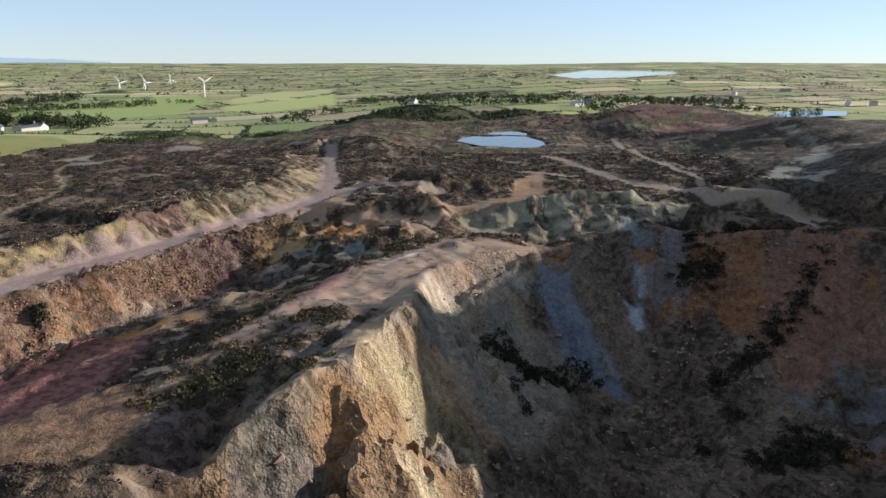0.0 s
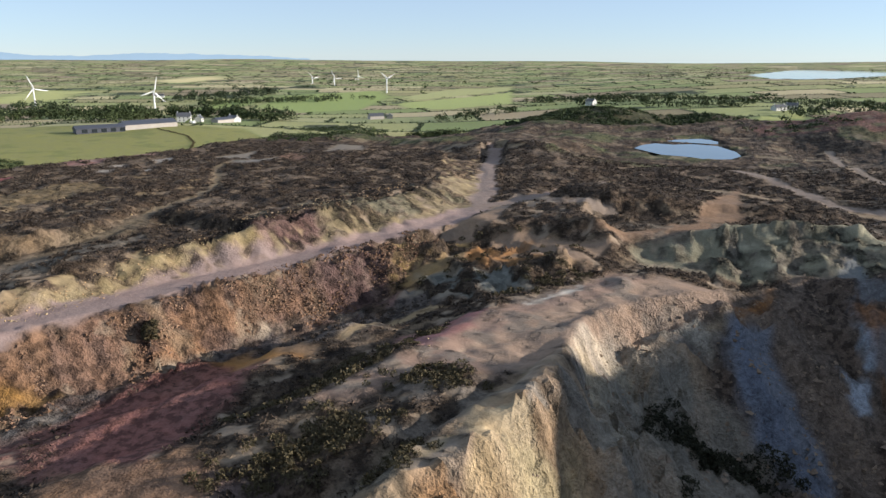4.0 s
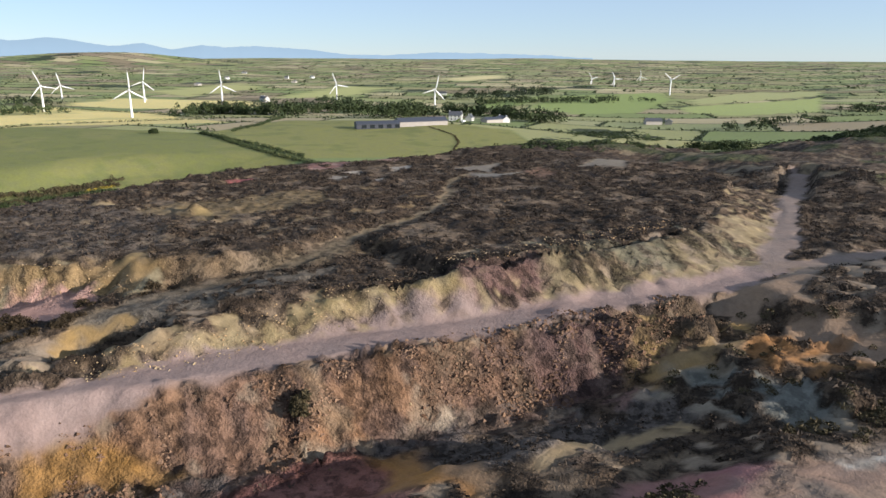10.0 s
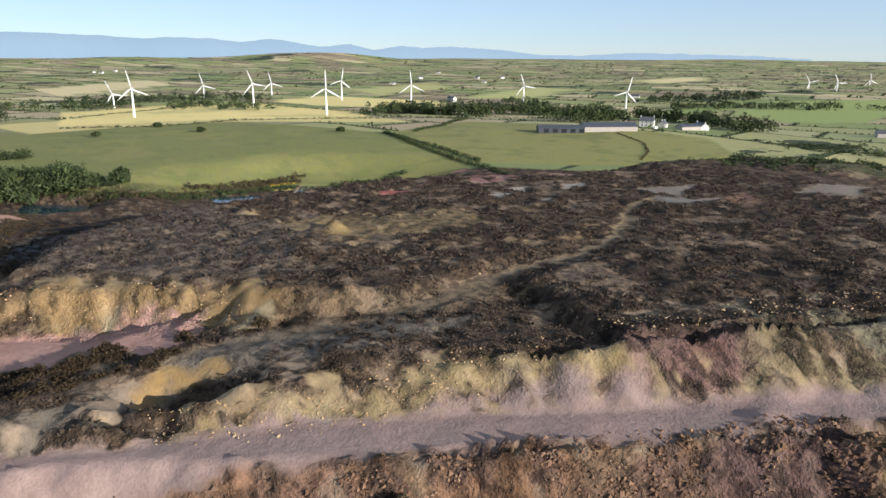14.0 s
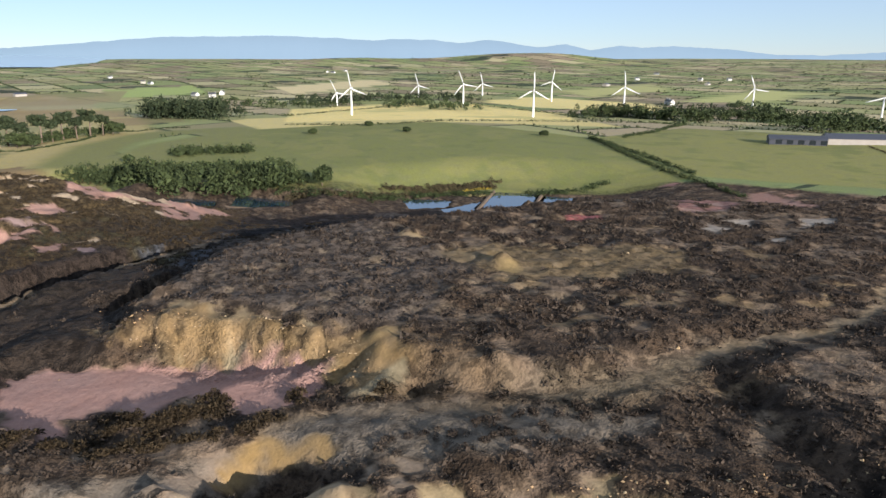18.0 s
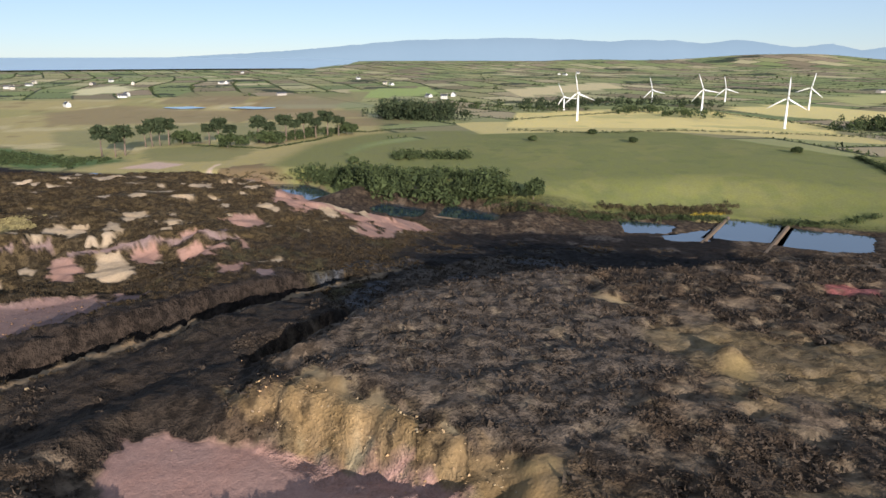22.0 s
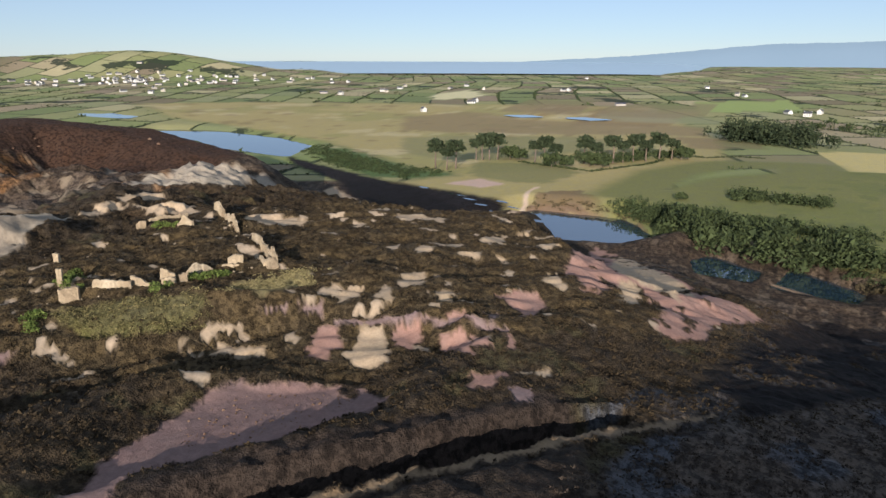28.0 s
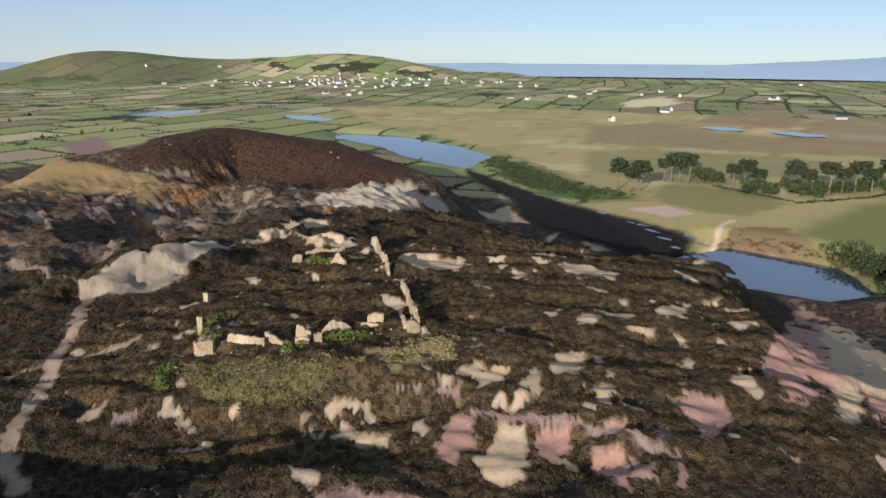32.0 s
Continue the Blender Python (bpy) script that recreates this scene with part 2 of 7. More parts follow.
# the great pit: its side falls away from the rim in ragged steps
RIM = [(-32, 54), (-20, 74), (-12, 90), (-8, 108), (-7, 125), (-4, 140), (3, 150), (14, 161), (25, 170), (31, 175.5), (42, 179), (53, 178), (63, 173), (83, 164), (105, 156), (124, 130),
       (118, 85), (95, 50), (50, 32), (5, 36)]
face([(7, 181, 33.5), (11.6, 183, 34.4), (20, 185.2, 35), (30, 188.5, 35), (46, 192, 35), (59, 194, 34.8), (68, 197, 33.2)],
     [(12, 178.5, 30.5), (17.6, 180, 29.2), (28.8, 179.2, 29), (44, 180.8, 29), (53, 181, 29.5), (60.3, 185, 30.2), (70, 192, 31.4)])
s = block(RIM, 4)
PIT = s
d = inside(X[s], Y[s], RIM)
d = d + (1.6 * fbm(X[s], Y[s], 9, 3, 21) + 5 * fbm(X[s], Y[s], 26, 3, 22)) * step(-2, 6, d)
k = step(0, 7, d)
H[s] = H[s] * (1 - k) + np.minimum(H[s], 29.5) * k
steepside = np.interp(d, [0, 4, 9, 15, 22, 30, 40, 52], [0, 1.5, 4.8, 11.5, 18.5, 23.5, 26.5, 28])
screes = np.interp(d, [0, 3, 8, 18, 30, 42, 55], [0, 1.2, 4.5, 11.5, 19, 24, 26])      # the far sides are long screes
m = step(-9, 9, along(X[s], Y[s], RIM[:9])[0] - along(X[s], Y[s], RIM[9:])[0])
fall = steepside * (1 - m) + screes * m
H[s] -= np.where(d > 0, fall, 0)
heap(-28.5, 67, 5, -6, 2.4, 95)
# bare rock: ribs that run down a slope, and broken blocks
def with_length(pts):
    out, far = [], 0.0
    for k, p in enumerate(pts):
        far += math.hypot(p[0] - pts[k - 1][0], p[1] - pts[k - 1][1]) if k else 0.0
        out.append((p[0], p[1], far))
    return out


def ribs(line, lo, hi, amount, size, seed, outline=None):
    s = block(line, hi + 4)
    d, u = along(X[s], Y[s], with_length(line))
    m = step(lo, lo + 3, d) * step(hi, hi - 5, d) * (step(0, 2, inside(X[s], Y[s], outline)) if outline else 1)
    u = u + 3 * fbm(X[s], Y[s], 14, 3, seed + 5)
    H[s] += m * amount * (0.35 - 2.2 * np.abs(fbm(u, d * 0.22, size, 3, seed)))


def cells(x, y, size, seed):
    """The nearest of scattered cell middles: three random numbers of it, and the offset from it."""
    best, keep = np.full(x.shape, 1e9), None
    ix, iy = np.floor(x / size), np.floor(y / size)
    for i in (-1, 0, 1):
        for j in (-1, 0, 1):
            cx, cy = ix + i, iy + j
            dx, dy = x - size * (cx + hash2(cx, cy, seed)), y - size * (cy + hash2(cx, cy, seed + 1))
            q = dx * dx + dy * dy
            now = (q, hash2(cx, cy, seed + 2), hash2(cx, cy, seed + 3), hash2(cx, cy, seed + 4), dx, dy)
            keep = now if keep is None else tuple(np.where(q < best, a, b) for a, b in zip(now, keep))
            best = np.minimum(best, q)
    return keep[1:]


def blocks(pts, size, amount, seed, lo=0.0):
    """Break the ground inside an outline into tilted blocks."""
    s = block(pts, 2)
    x, y = X[s] + 1.2 * fbm(X[s], Y[s], 5, 2, seed + 9), Y[s] + 1.2 * fbm(X[s], Y[s], 5, 2, seed + 19)
    a, b, c, dx, dy = cells(x, y, size, seed)
    m = step(lo, lo + 4, inside(X[s], Y[s], pts))
    H[s] += m * amount * ((a - 0.5) + 1.3 * ((b - 0.5) * dx + (c - 0.5) * dy) / size)


ribs(RIM[:9], 5, 38, 7.0, 26, 140, RIM)
ribs(RIM[:9], 7, 30, 1.6, 9, 150, RIM)
ribs(RIM[8:] + RIM[:1], 3, 40, 3.2, 15, 160, RIM)
CLIFF = [(-34, 56), (-24, 75), (-17, 90), (-12, 108), (-7, 124), (-1, 138), (7, 147), (17, 150), (18, 138), (14, 118), (10, 100), (4, 80), (-8, 56)]
blocks(CLIFF, 5.5, 2.6, 170, 3)
blocks(CLIFF, 2.4, 0.9, 180, 3)
blocks(RIM, 6.0, 2.0, 185, 4)
SCARP = [p[:2] for p in CREST] + [p[:2] for p in TOE[::-1]]
ribs(CREST[:8], -3, 9, 1.2, 3.6, 190, SCARP)
ribs(CREST[7:], -3, 14, 0.7, 4.2, 192, SCARP)
ribs([(-88, 84), (-80, 98), (-72, 112), (-62, 132), (-52, 150), (-45, 163)], -3, 9, 0.4, 9, 200)
blocks([(-95, 80), (-80, 110), (-62, 142), (-45, 170), (-38, 165), (-50, 135), (-70, 100), (-85, 76)], 1.9, 0.9, 205)
blocks([(-46, 142), (-42, 170), (-22, 178), (-5, 168), (-12, 150), (-28, 142)], 4.5, 1.6, 209)
ribs([(-137, 88), (-129, 101), (-121, 110), (-114, 113)], -3, 5, 0.8, 4.5, 210)
blocks([(-142, 86), (-128, 108), (-110, 118), (-106, 108), (-122, 97), (-132, 86)], 2.4, 0.9, 215)
ribs([(12, 178.5), (17.6, 180), (28.8, 179.2), (44, 180.8), (53, 181), (60.3, 185)], 0, 11, 1.6, 6, 232)
blocks([(7, 181), (20, 186), (46, 193), (62, 195), (60, 185), (44, 181), (18, 179)], 2.6, 0.9, 234)
# long low ridges across the spoil hill
s = block([(-400, -60), (-150, 110)], 0)
c, n = math.cos(radians(132)), math.sin(radians(132))
u, v = c * X[s] + n * Y[s], -n * X[s] + c * Y[s]
m = step(-8, 4, inside(X[s], Y[s], [(-150, -45), (-190, -62), (-260, -57), (-360, -35), (-355, 20), (-300, 100), (-260, 85), (-215, 62), (-165, 15)]))
H[s] += m * 2.6 * fbm(u * 0.3, v, 5.5, 3, 240)
# rolling ground behind the junction
s = block([(-250, 240), (350, 620)], 0)
H[s] += 7 * fbm(X[s], Y[s], 55, 3, 250) * step(245, 300, Y[s]) * step(620, 560, Y[s])
level([(-14, 300), (50, 296), (58, 340), (52, 420), (-6, 420), (-12, 350)], 34.3, 22, 0.3, "down")
level([(-8, 330), (52, 330), (50, 416), (-6, 416)], 33.4, 16, 0.3)
# broken spoil beyond the ruin
QUARRY = [(-160, -75), (-225, -65), (-345, -65), (-400, -110), (-390, -165), (-320, -235), (-250, -250), (-200, -260), (-140, -160)]
s = block(QUARRY, 12)
m = step(-10, 6, inside(X[s], Y[s], QUARRY))
H[s] += m * (5.0 * fbm(X[s], Y[s], 26, 3, 220) - 4.5 * np.abs(fbm(X[s], Y[s], 15, 3, 225)))
blocks(QUARRY, 8, 1.6, 230)
heap(-335, -130, 24, 9, 1.5, 30)
heap(-205, -90, 15, 4)
# pools lie in their own hollows
LAKES = {
    "tailings_pond": (0.0, [(-436, -38), (-476, -24), (-476, 5), (-474, 26), (-447, 46), (-424, 33), (-420, 5)]),
    "long_lake": (1.0, [(-690, -600), (-715, -520), (-690, -400), (-650, -325), (-580, -296), (-595, -380), (-630, -450), (-650, -560)]),
    "hill_pond": (33.0, [(0, 359), (3, 372), (9, 381), (17, 378), (25, 383), (36, 379), (42, 358), (42, 345), (36, 332), (27, 332), (22, 337), (11, 341)]),
    "upper_hill_pond": (33.0, [(15, 394), (20, 402), (34, 411), (38, 398), (37, 388), (25, 390)]),
    "upper_lake": (6.0, [(-766, -835), (-792, -800), (-770, -715), (-745, -712), (-740, -770)]),
    "hill_lake": (6.0, [(-590, -1030), (-640, -1050), (-720, -1030), (-735, -1000), (-650, -965), (-600, -985)]),
    "bog_pool": (-0.6, [(-1117, -311), (-1136, -275), (-1112, -245), (-1094, -270)]),
    "reed_pool": (-0.6, [(-1122, -215), (-1134, -185), (-1115, -140), (-1092, -165), (-1108, -200)]),
    "corner_pool": (0.6, [(-376.6, 195.0), (-369.8, 210.7), (-358.5, 206.3), (-357.1, 199.0), (-359.9, 192.3)]),
    "strip_pool": (0.6, [(-350.8, 206.0), (-354.4, 213.7), (-358.6, 224.0), (-343.5, 217.3), (-345.1, 206.6)]),
    "middle_pool": (0.6, [(-380.0, 245.2), (-374.2, 256.6), (-367.3, 263.7), (-341, 246.5), (-344, 238), (-351, 225)]),
    "end_pool": (0.6, [(-362.0, 264.8), (-356.0, 275.1), (-349.0, 288.5), (-327, 276.5), (-329, 262), (-337, 248)]),
    "far_lake": (30.0, [(269, 2109), (592, 3176), (851, 2869), (690, 2293), (404, 1784), (269, 1725)]),
    "wet_meadow": (11.0, [(356, 814), (400, 870), (434, 892), (480, 888), (445, 830), (395, 812)]),
    "settling_pond": (1.0, [(-384, 107), (-408, 114), (-390, 135), (-378, 131)]),
    "green_pond": (1.0, [(-404, 75), (-416, 79), (-402, 97), (-389, 95), (-392, 78)]),
}
for z, outline in LAKES.values():
    level(outline, z + (0.5 if z == 33 else 1.0), 700 if z == 30 else 9 if z == 33 else 60 if z == 0.6 else 26, 0.0, "" if z == 30 else "down")
    if z < 5:
        level(outline, z + 0.9, 14, 0.0, "up")
    level(outline, z - 1.5, 5, 0.5)

# small relief everywhere near: hummocks of heather and loose stones
near = step(900, 250, R)
gy, gx = np.gradient(H, GY, GX)
steep = step(0.3, 0.75, np.hypot(gx, gy)) * (R < 420)
shore = np.zeros(X.shape)      # calm ground round the pools
for z, outline in LAKES.values():
    if z < 5:
        s = block(outline, 30)
        shore[s] = np.maximum(shore[s], step(-26, -6, inside(X[s], Y[s], outline)))
steep *= 1 - shore
H += steep * (1.7 * fbm(X, Y, 6, 3, 35, 0.6) + 0.5 * np.abs(fbm(X, Y, 2.5, 2, 36)))
pit = np.zeros(X.shape)
pit[PIT] = step(1, 6, inside(X[PIT], Y[PIT], RIM)) * steep[PIT]
H += pit * (3.2 * fbm(X, Y, 9, 3, 37, 0.6) - 1.8 * np.abs(fbm(X, Y, 5, 2, 38)))
s = block([(-37, 90), (11, 164)], 2)
H[s] += step(0, 5, inside(X[s], Y[s], [(-40, 92), (-27, 110), (-22, 132), (-2, 165), (6, 165), (13, 152), (0, 138), (-5, 124), (-6, 104), (-20, 86)])) * (1.5 * fbm(X[s], Y[s], 10, 3, 39) + 0.5 * fbm(X[s], Y[s], 3, 2, 40))
# single mounds and holes
dice = np.random.default_rng(11)
TUSSOCKS = [(x, y) for x, y in dice.uniform((-176, 92), (-105, 185), (330, 2))
            if float(inside(np.array(x), np.array(y), [(-175, 118), (-165, 103), (-150, 93), (-137, 92), (-124, 112), (-112, 125), (-108, 150), (-120, 180), (-175, 175)])) > 2][:150]
for x, y in TUSSOCKS:
    heap(x, y, 1.0, -0.5, 1.4, 120)
    heap(x - 1.1, y - 0.6, 0.8, 0.35, 1.4, 120)
heap(-141, 142, 2.2, 1.8)
heap(-110.6, 118.6, 2.3, -4.6, 1.5, 65)
heap(-101, 101, 3.4, -5.0, 2.0, 60)
heap(-163, 133, 2.5, 1.0)
heap(-128, 131, 4, 0.8, 2.5, 80)
heap(-60, 158, 2.2, 0.7)
heap(-58, 152, 2.2, 0.7)

# ---- what grows and lies on it ----
HEATHER, TAN, ORANGE = (.080, .056, .037), (.24, .18, .115), (.34, .16, .05)
GRASS, PEAT_SHADE, GRAVEL, MAUVE = (.12, .155, .045), (.010, .008, .008), (.17, .155, .14), (.27, .19, .175)
COL = np.empty(X.shape + (3,))
COL[:] = GRASS
FIELD = np.ones(X.shape)      # 1: farmed land
FX, FY = 1.5 * fbm(X, Y, 2.8, 3, 52, 0.7), 1.5 * fbm(X, Y, 2.8, 3, 62, 0.7)   # frayed edges of bare ground


def tint(pts, colour, w=None, soft=2.0, rough=0.6, strength=1.0, field=0.0):
    """Colour a strip (with w) or the inside of an outline."""
    pad = (w or 0) + soft + 10
    s = block(pts, pad)
    x, y = X[s] + rough * (WX[s] - X[s]), Y[s] + rough * (WY[s] - Y[s])
    if soft < 2:
        x, y = x + FX[s], y + FY[s]
    m = 1 - step(w - soft / 2, w + soft / 2, along(x, y, pts)[0]) if w else step(-soft / 2, soft / 2, inside(x, y, pts))
    m = m * strength
    COL[s] = COL[s] * (1 - m[..., None]) + np.array(colour) * m[..., None]
    if field is not None:
        FIELD[s] = FIELD[s] * (1 - m) + field * m


def spots(pts, colour, size, amount, seed, w=None, soft=6.0, strength=1.0):
    """Scatter patches of a colour, of about that size, over a strip or an outline."""
    s = block(pts, (w or 0) + soft)
    m = 1 - step(w, w + soft, along(X[s], Y[s], pts)[0]) if w else step(-soft, 0, inside(X[s], Y[s], pts))
    n = fbm(X[s], Y[s], size, 3, seed)
    m = m * step(0.0, 0.1, n - (0.5 - amount)) * strength
    COL[s] = COL[s] * (1 - m[..., None]) + np.array(colour) * m[..., None]


MOOR = [(-480, -560), (-420, -330), (-500, -130), (-430, -45), (-435, 40), (-435, 80), (-440, 112), (-405, 145), (-392, 225), (-350, 325), (-285, 400), (-180, 450), (-90, 560), (60, 600), (330, 560), (420, 200),
        (330, -200), (60, -420), (-250, -560)]
tint(MOOR, HEATHER, None, 8)
spots(MOOR, (.17, .125, .085), 8, 0.28, 70, None, 20, 0.8)
spots(MOOR, (.18, .135, .09), 2.6, 0.28, 71, None, 20, 0.7)
spots(MOOR, (.036, .027, .02), 3.5, 0.33, 69, None, 20, 0.8)
# brown hill, quarry floor and pale heaps beyond the ruin
tint([(-275, -270), (-290, -330), (-370, -350), (-430, -260), (-410, -180), (-370, -165), (-310, -220)], (.068, .038, .024), None, 10, 1)
tint([(-190, -70), (-225, -60), (-330, -70), (-350, -110), (-320, -160), (-220, -230), (-160, -160)], (.11, .085, .065), None, 10, 1, 0.8)
spots([(-160, -70), (-225, -55), (-345, -60), (-350, -120), (-320, -250), (-200, -260), (-140, -160)], (.29, .23, .16), 7, 0.33, 72, None, 10, 0.8)
spots([(-160, -70), (-225, -55), (-345, -60), (-350, -120), (-320, -250), (-200, -260), (-140, -160)], ORANGE, 18, 0.3, 73, None, 10, 0.4)
spots([(-160, -75), (-225, -60), (-345, -60), (-350, -120), (-320, -250), (-200, -260), (-140, -160)], HEATHER, 11, 0.5, 74, None, 10, 0.9)
# darker, drier heather south of the ditch
tint([(-128, 40), (-205, 104), (-300, 108), (-420, 0), (-400, -120), (-150, -120), (-100, 0)], (.052, .038, .022), None, 8, 1, 0.85)
spots([(-128, 40), (-205, 104), (-300, 108), (-420, 0), (-400, -120), (-150, -120), (-100, 0)], (.09, .085, .035), 9, 0.25, 142, None, 8, 0.35)
# spoil hill
SPOIL = [(-160, -40), (-190, -60), (-260, -55), (-360, -30), (-350, 20), (-300, 108), (-260, 92), (-215, 62), (-170, 20)]
tint(SPOIL, (.09, .065, .033), None, 6, 1)
spots(SPOIL, (.46, .36, .25), 4, 0.13, 75, None, 3)
# dark flats: black peat, with the plateau's shadow put into its colour
tint([(-165, 84), (-180, 92), (-205, 95), (-290, 105), (-345, 120), (-350, 235), (-300, 215), (-230, 190), (-204, 186), (-192, 150), (-187, 120), (-180, 104)], PEAT_SHADE, None, 6, 1, 0.95)
spots([(-205, 95), (-290, 105), (-345, 120), (-350, 235), (-300, 215), (-230, 190), (-190, 130)], (.075, .066, .06), 9, 0.3, 77, None, 8, 0.85)
# plateau
spots([(-112, 120), (-100, 150), (-110, 190), (-150, 180), (-150, 125)], (.22, .16, .09), 5, 0.2, 78, None, 8, 0.7)
# banks of the haul road
tint([(-80, 80), (-70, 96), (-60, 117), (-50, 138), (-42, 156)], GRAVEL, 6, 4, 0.6, 0.8)
# red ground and ridge
s = block(RIM, 6)
m = step(-2, 2, inside(WX[s], WY[s], RIM))[..., None]
rock = np.array((.155, .118, .09)) * (1 + 0.8 * fbm(X[s], Y[s], 8, 3, 80))[..., None]
COL[s] = COL[s] * (1 - m) + rock * m
FIELD[s] *= 1 - m[..., 0]
tint([(8, 180), (20, 183), (40, 186), (66, 194)], (.21, .195, .135), 6, 4)
tint([(-9, 250), (28, 240), (60, 222), (80, 216), (100, 190)], TAN, 2.5, 2)
tint([(-37, 194), (-28, 206), (-9, 243)], TAN, 2.5, 2)

# dark heather strip along the ditch, with the ditch's shade put into its colour
tint([(x - 4, y - 5) for x, y, z in TRACK[1:8]], (.045, .033, .025), 5.5, 3, 0.4)
# bare ground, by its colours
PINK2, PEACH = (.38, .23, .18), (.50, .38, .25)
# upper bank of the haul road
tint([(-95.1, 97.2), (-99.4, 103.7), (-91.4, 106.5), (-88.6, 117.0), (-83.3, 123.0), (-78.5, 138.1), (-70.6, 143.2), (-68.5, 145.6), (-74.4, 135.7), (-83.1, 121.2), (-87.1, 114.4), (-87.5, 110.0), (-92.9, 100.7)], (.40,.30,.18), None, 2, 0.6)
tint([(-92.9, 100.7), (-87.5, 110.0), (-83.1, 121.2), (-74.4, 135.7), (-65.8, 149.4), (-59.5, 151.3), (-63.4, 145.1), (-69.6, 129.1), (-79.9, 111.5), (-94.3, 96.5)], (.29,.21,.185), None, 2, 0.6)
tint([(-70.6, 143.2), (-71.4, 150.6), (-66.3, 159.7), (-60.9, 156.5), (-60.0, 150.0), (-66.8, 146.8)], (.21,.14,.115), None, 2, 0.6)
tint([(-65.5, 160.7), (-58.6, 177.4), (-51.2, 195.2), (-50.9, 213.9), (-45.8, 231.0), (-36.5, 192.9), (-43.3, 171.5), (-60.4, 155.6)], (.26,.205,.12), None, 2, 0.6)
# lower bank
tint([(-93.1, 95.5), (-79.2, 110.7), (-69.3, 128.6), (-61.3, 141.3), (-60.6, 139.8), (-57.4, 138.0), (-64.4, 120.9), (-71.6, 109.7), (-78.1, 100.1), (-87.5, 91.0)], (.25,.145,.085), None, 3, 0.5)
tint([(-61.3, 141.3), (-53.6, 154.3), (-40.0, 155.1), (-44.0, 142.5), (-58.4, 137.7)], (.165,.105,.088), None, 2, 0.6)
tint([(-50.6, 158.3), (-36.3, 173.0), (-32.6, 163.8), (-40.2, 149.5), (-44.0, 148.0)], (.33,.22,.10), None, 2, 0.6)
tint([(-87.4, 90.8), (-81.1, 98.1), (-78.0, 98.1), (-84.5, 87.9)], (.38,.215,.075), None, 3, 0.5)
tint([(-108, 66), (-103, 74), (-96.6, 85), (-90, 95), (-84, 91), (-88, 84), (-95, 70), (-101, 58)], (.22, .14, .09), None, 2, 0.5)
# gully floor and red ground
tint([(-78.7, 95.8), (-69.2, 110.6), (-58.7, 132.4), (-44.0, 142.5), (-27.2, 155.7), (-30.4, 148.4), (-44.4, 121.7), (-64.8, 114.3), (-71.7, 94.2)], (.15,.125,.11), None, 3, 0.5)
tint([(-79.1, 84.1), (-75.0, 88.6), (-65.4, 97.7), (-62.2, 113.6), (-51.0, 109.2), (-49.7, 98.7), (-53.7, 90.4), (-50.1, 82.8), (-71.7, 79.3)], (.2,.10,.08), None, 3, 0.5)
tint([(-66.0, 101.4), (-66.7, 107.8), (-62.7, 114.3), (-46.7, 117.3), (-45.1, 112.8), (-60.3, 112.5)], (.40,.20,.07), None, 2, 0.6)
tint([(-71.4, 109.5), (-64.4, 120.9), (-59.1, 133.1)], (.45,.36,.26), 0.5, 1.0, 0.2)
tint([(-40.4, 156.2), (-32.2, 158.3), (-26.8, 153.9), (-17.4, 151.2), (-16.0, 148.7), (-26.6, 145.7), (-39.5, 144.7)], (.27,.23,.17), None, 3, 0.5)
tint([(-32.2, 162.5), (-27.0, 173.3), (-15.5, 171.3), (-18.3, 162.1), (-25.3, 160.9)], (.31,.16,.06), None, 2, 0.6)
tint([(-32.8, 177.5), (-21.1, 177.7), (-4.1, 172.3), (-8.3, 163.2), (-13.1, 160.8), (-15.5, 171.3), (-27.1, 173.7)], (.20,.14,.085), None, 3, 0.5)
# top of the ridge
tint([(-37.5, 94.9), (-26.2, 108.6), (-21.3, 131.2), (-1.5, 163.4), (3.9, 164.2), (11.3, 151.9), (1.8, 138.0), (-6.2, 123.8), (-14.7, 104.0), (-23.4, 106.7), (-31.1, 95.9)], (.29,.20,.15), None, 4, 0.5)
tint([(-31.0, 115.3), (-31.0, 129.2), (-21.6, 132.6), (-22.4, 122.8), (-26.2, 110.5)], (.30,.15,.14), None, 3, 0.5)
tint([(-15.5, 138.2), (-7.7, 152.4)], (.55,.5,.42), 0.55, 1.0, 0.2)
# pit sides
tint([(-16.5, 92.3), (-10.7, 107.0), (-4.9, 124.8), (18.6, 153.3), (15.2, 142.9), (-0.5, 119.0), (-0.3, 96.4), (-7.3, 78.1), (-17.0, 75.7), (-19.8, 77.9)], (.40,.31,.20), None, 4, 0.5)
tint([(-17.1, 83.2), (-13.4, 92.5), (-8.5, 91.3), (-5.2, 90.2), (-11.6, 77.3), (-16.1, 79.8)], (.36,.22,.10), None, 3, 0.5)
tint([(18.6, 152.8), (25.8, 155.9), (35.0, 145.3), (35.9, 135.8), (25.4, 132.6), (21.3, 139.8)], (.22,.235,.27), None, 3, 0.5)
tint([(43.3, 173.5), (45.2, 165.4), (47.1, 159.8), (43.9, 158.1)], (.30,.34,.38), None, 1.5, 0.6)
tint([(20.5, 159.0), (29.3, 172.2), (26.3, 161.2), (20.1, 155.1)], (.30,.14,.05), None, 3, 0.5)
tint([(51.4, 178.9), (74.2, 179.9), (95.4, 146.6), (90.8, 134.2), (69.6, 130.1), (66.2, 160.1), (54.0, 167.7)], (.26,.15,.10), None, 5, 0.5)
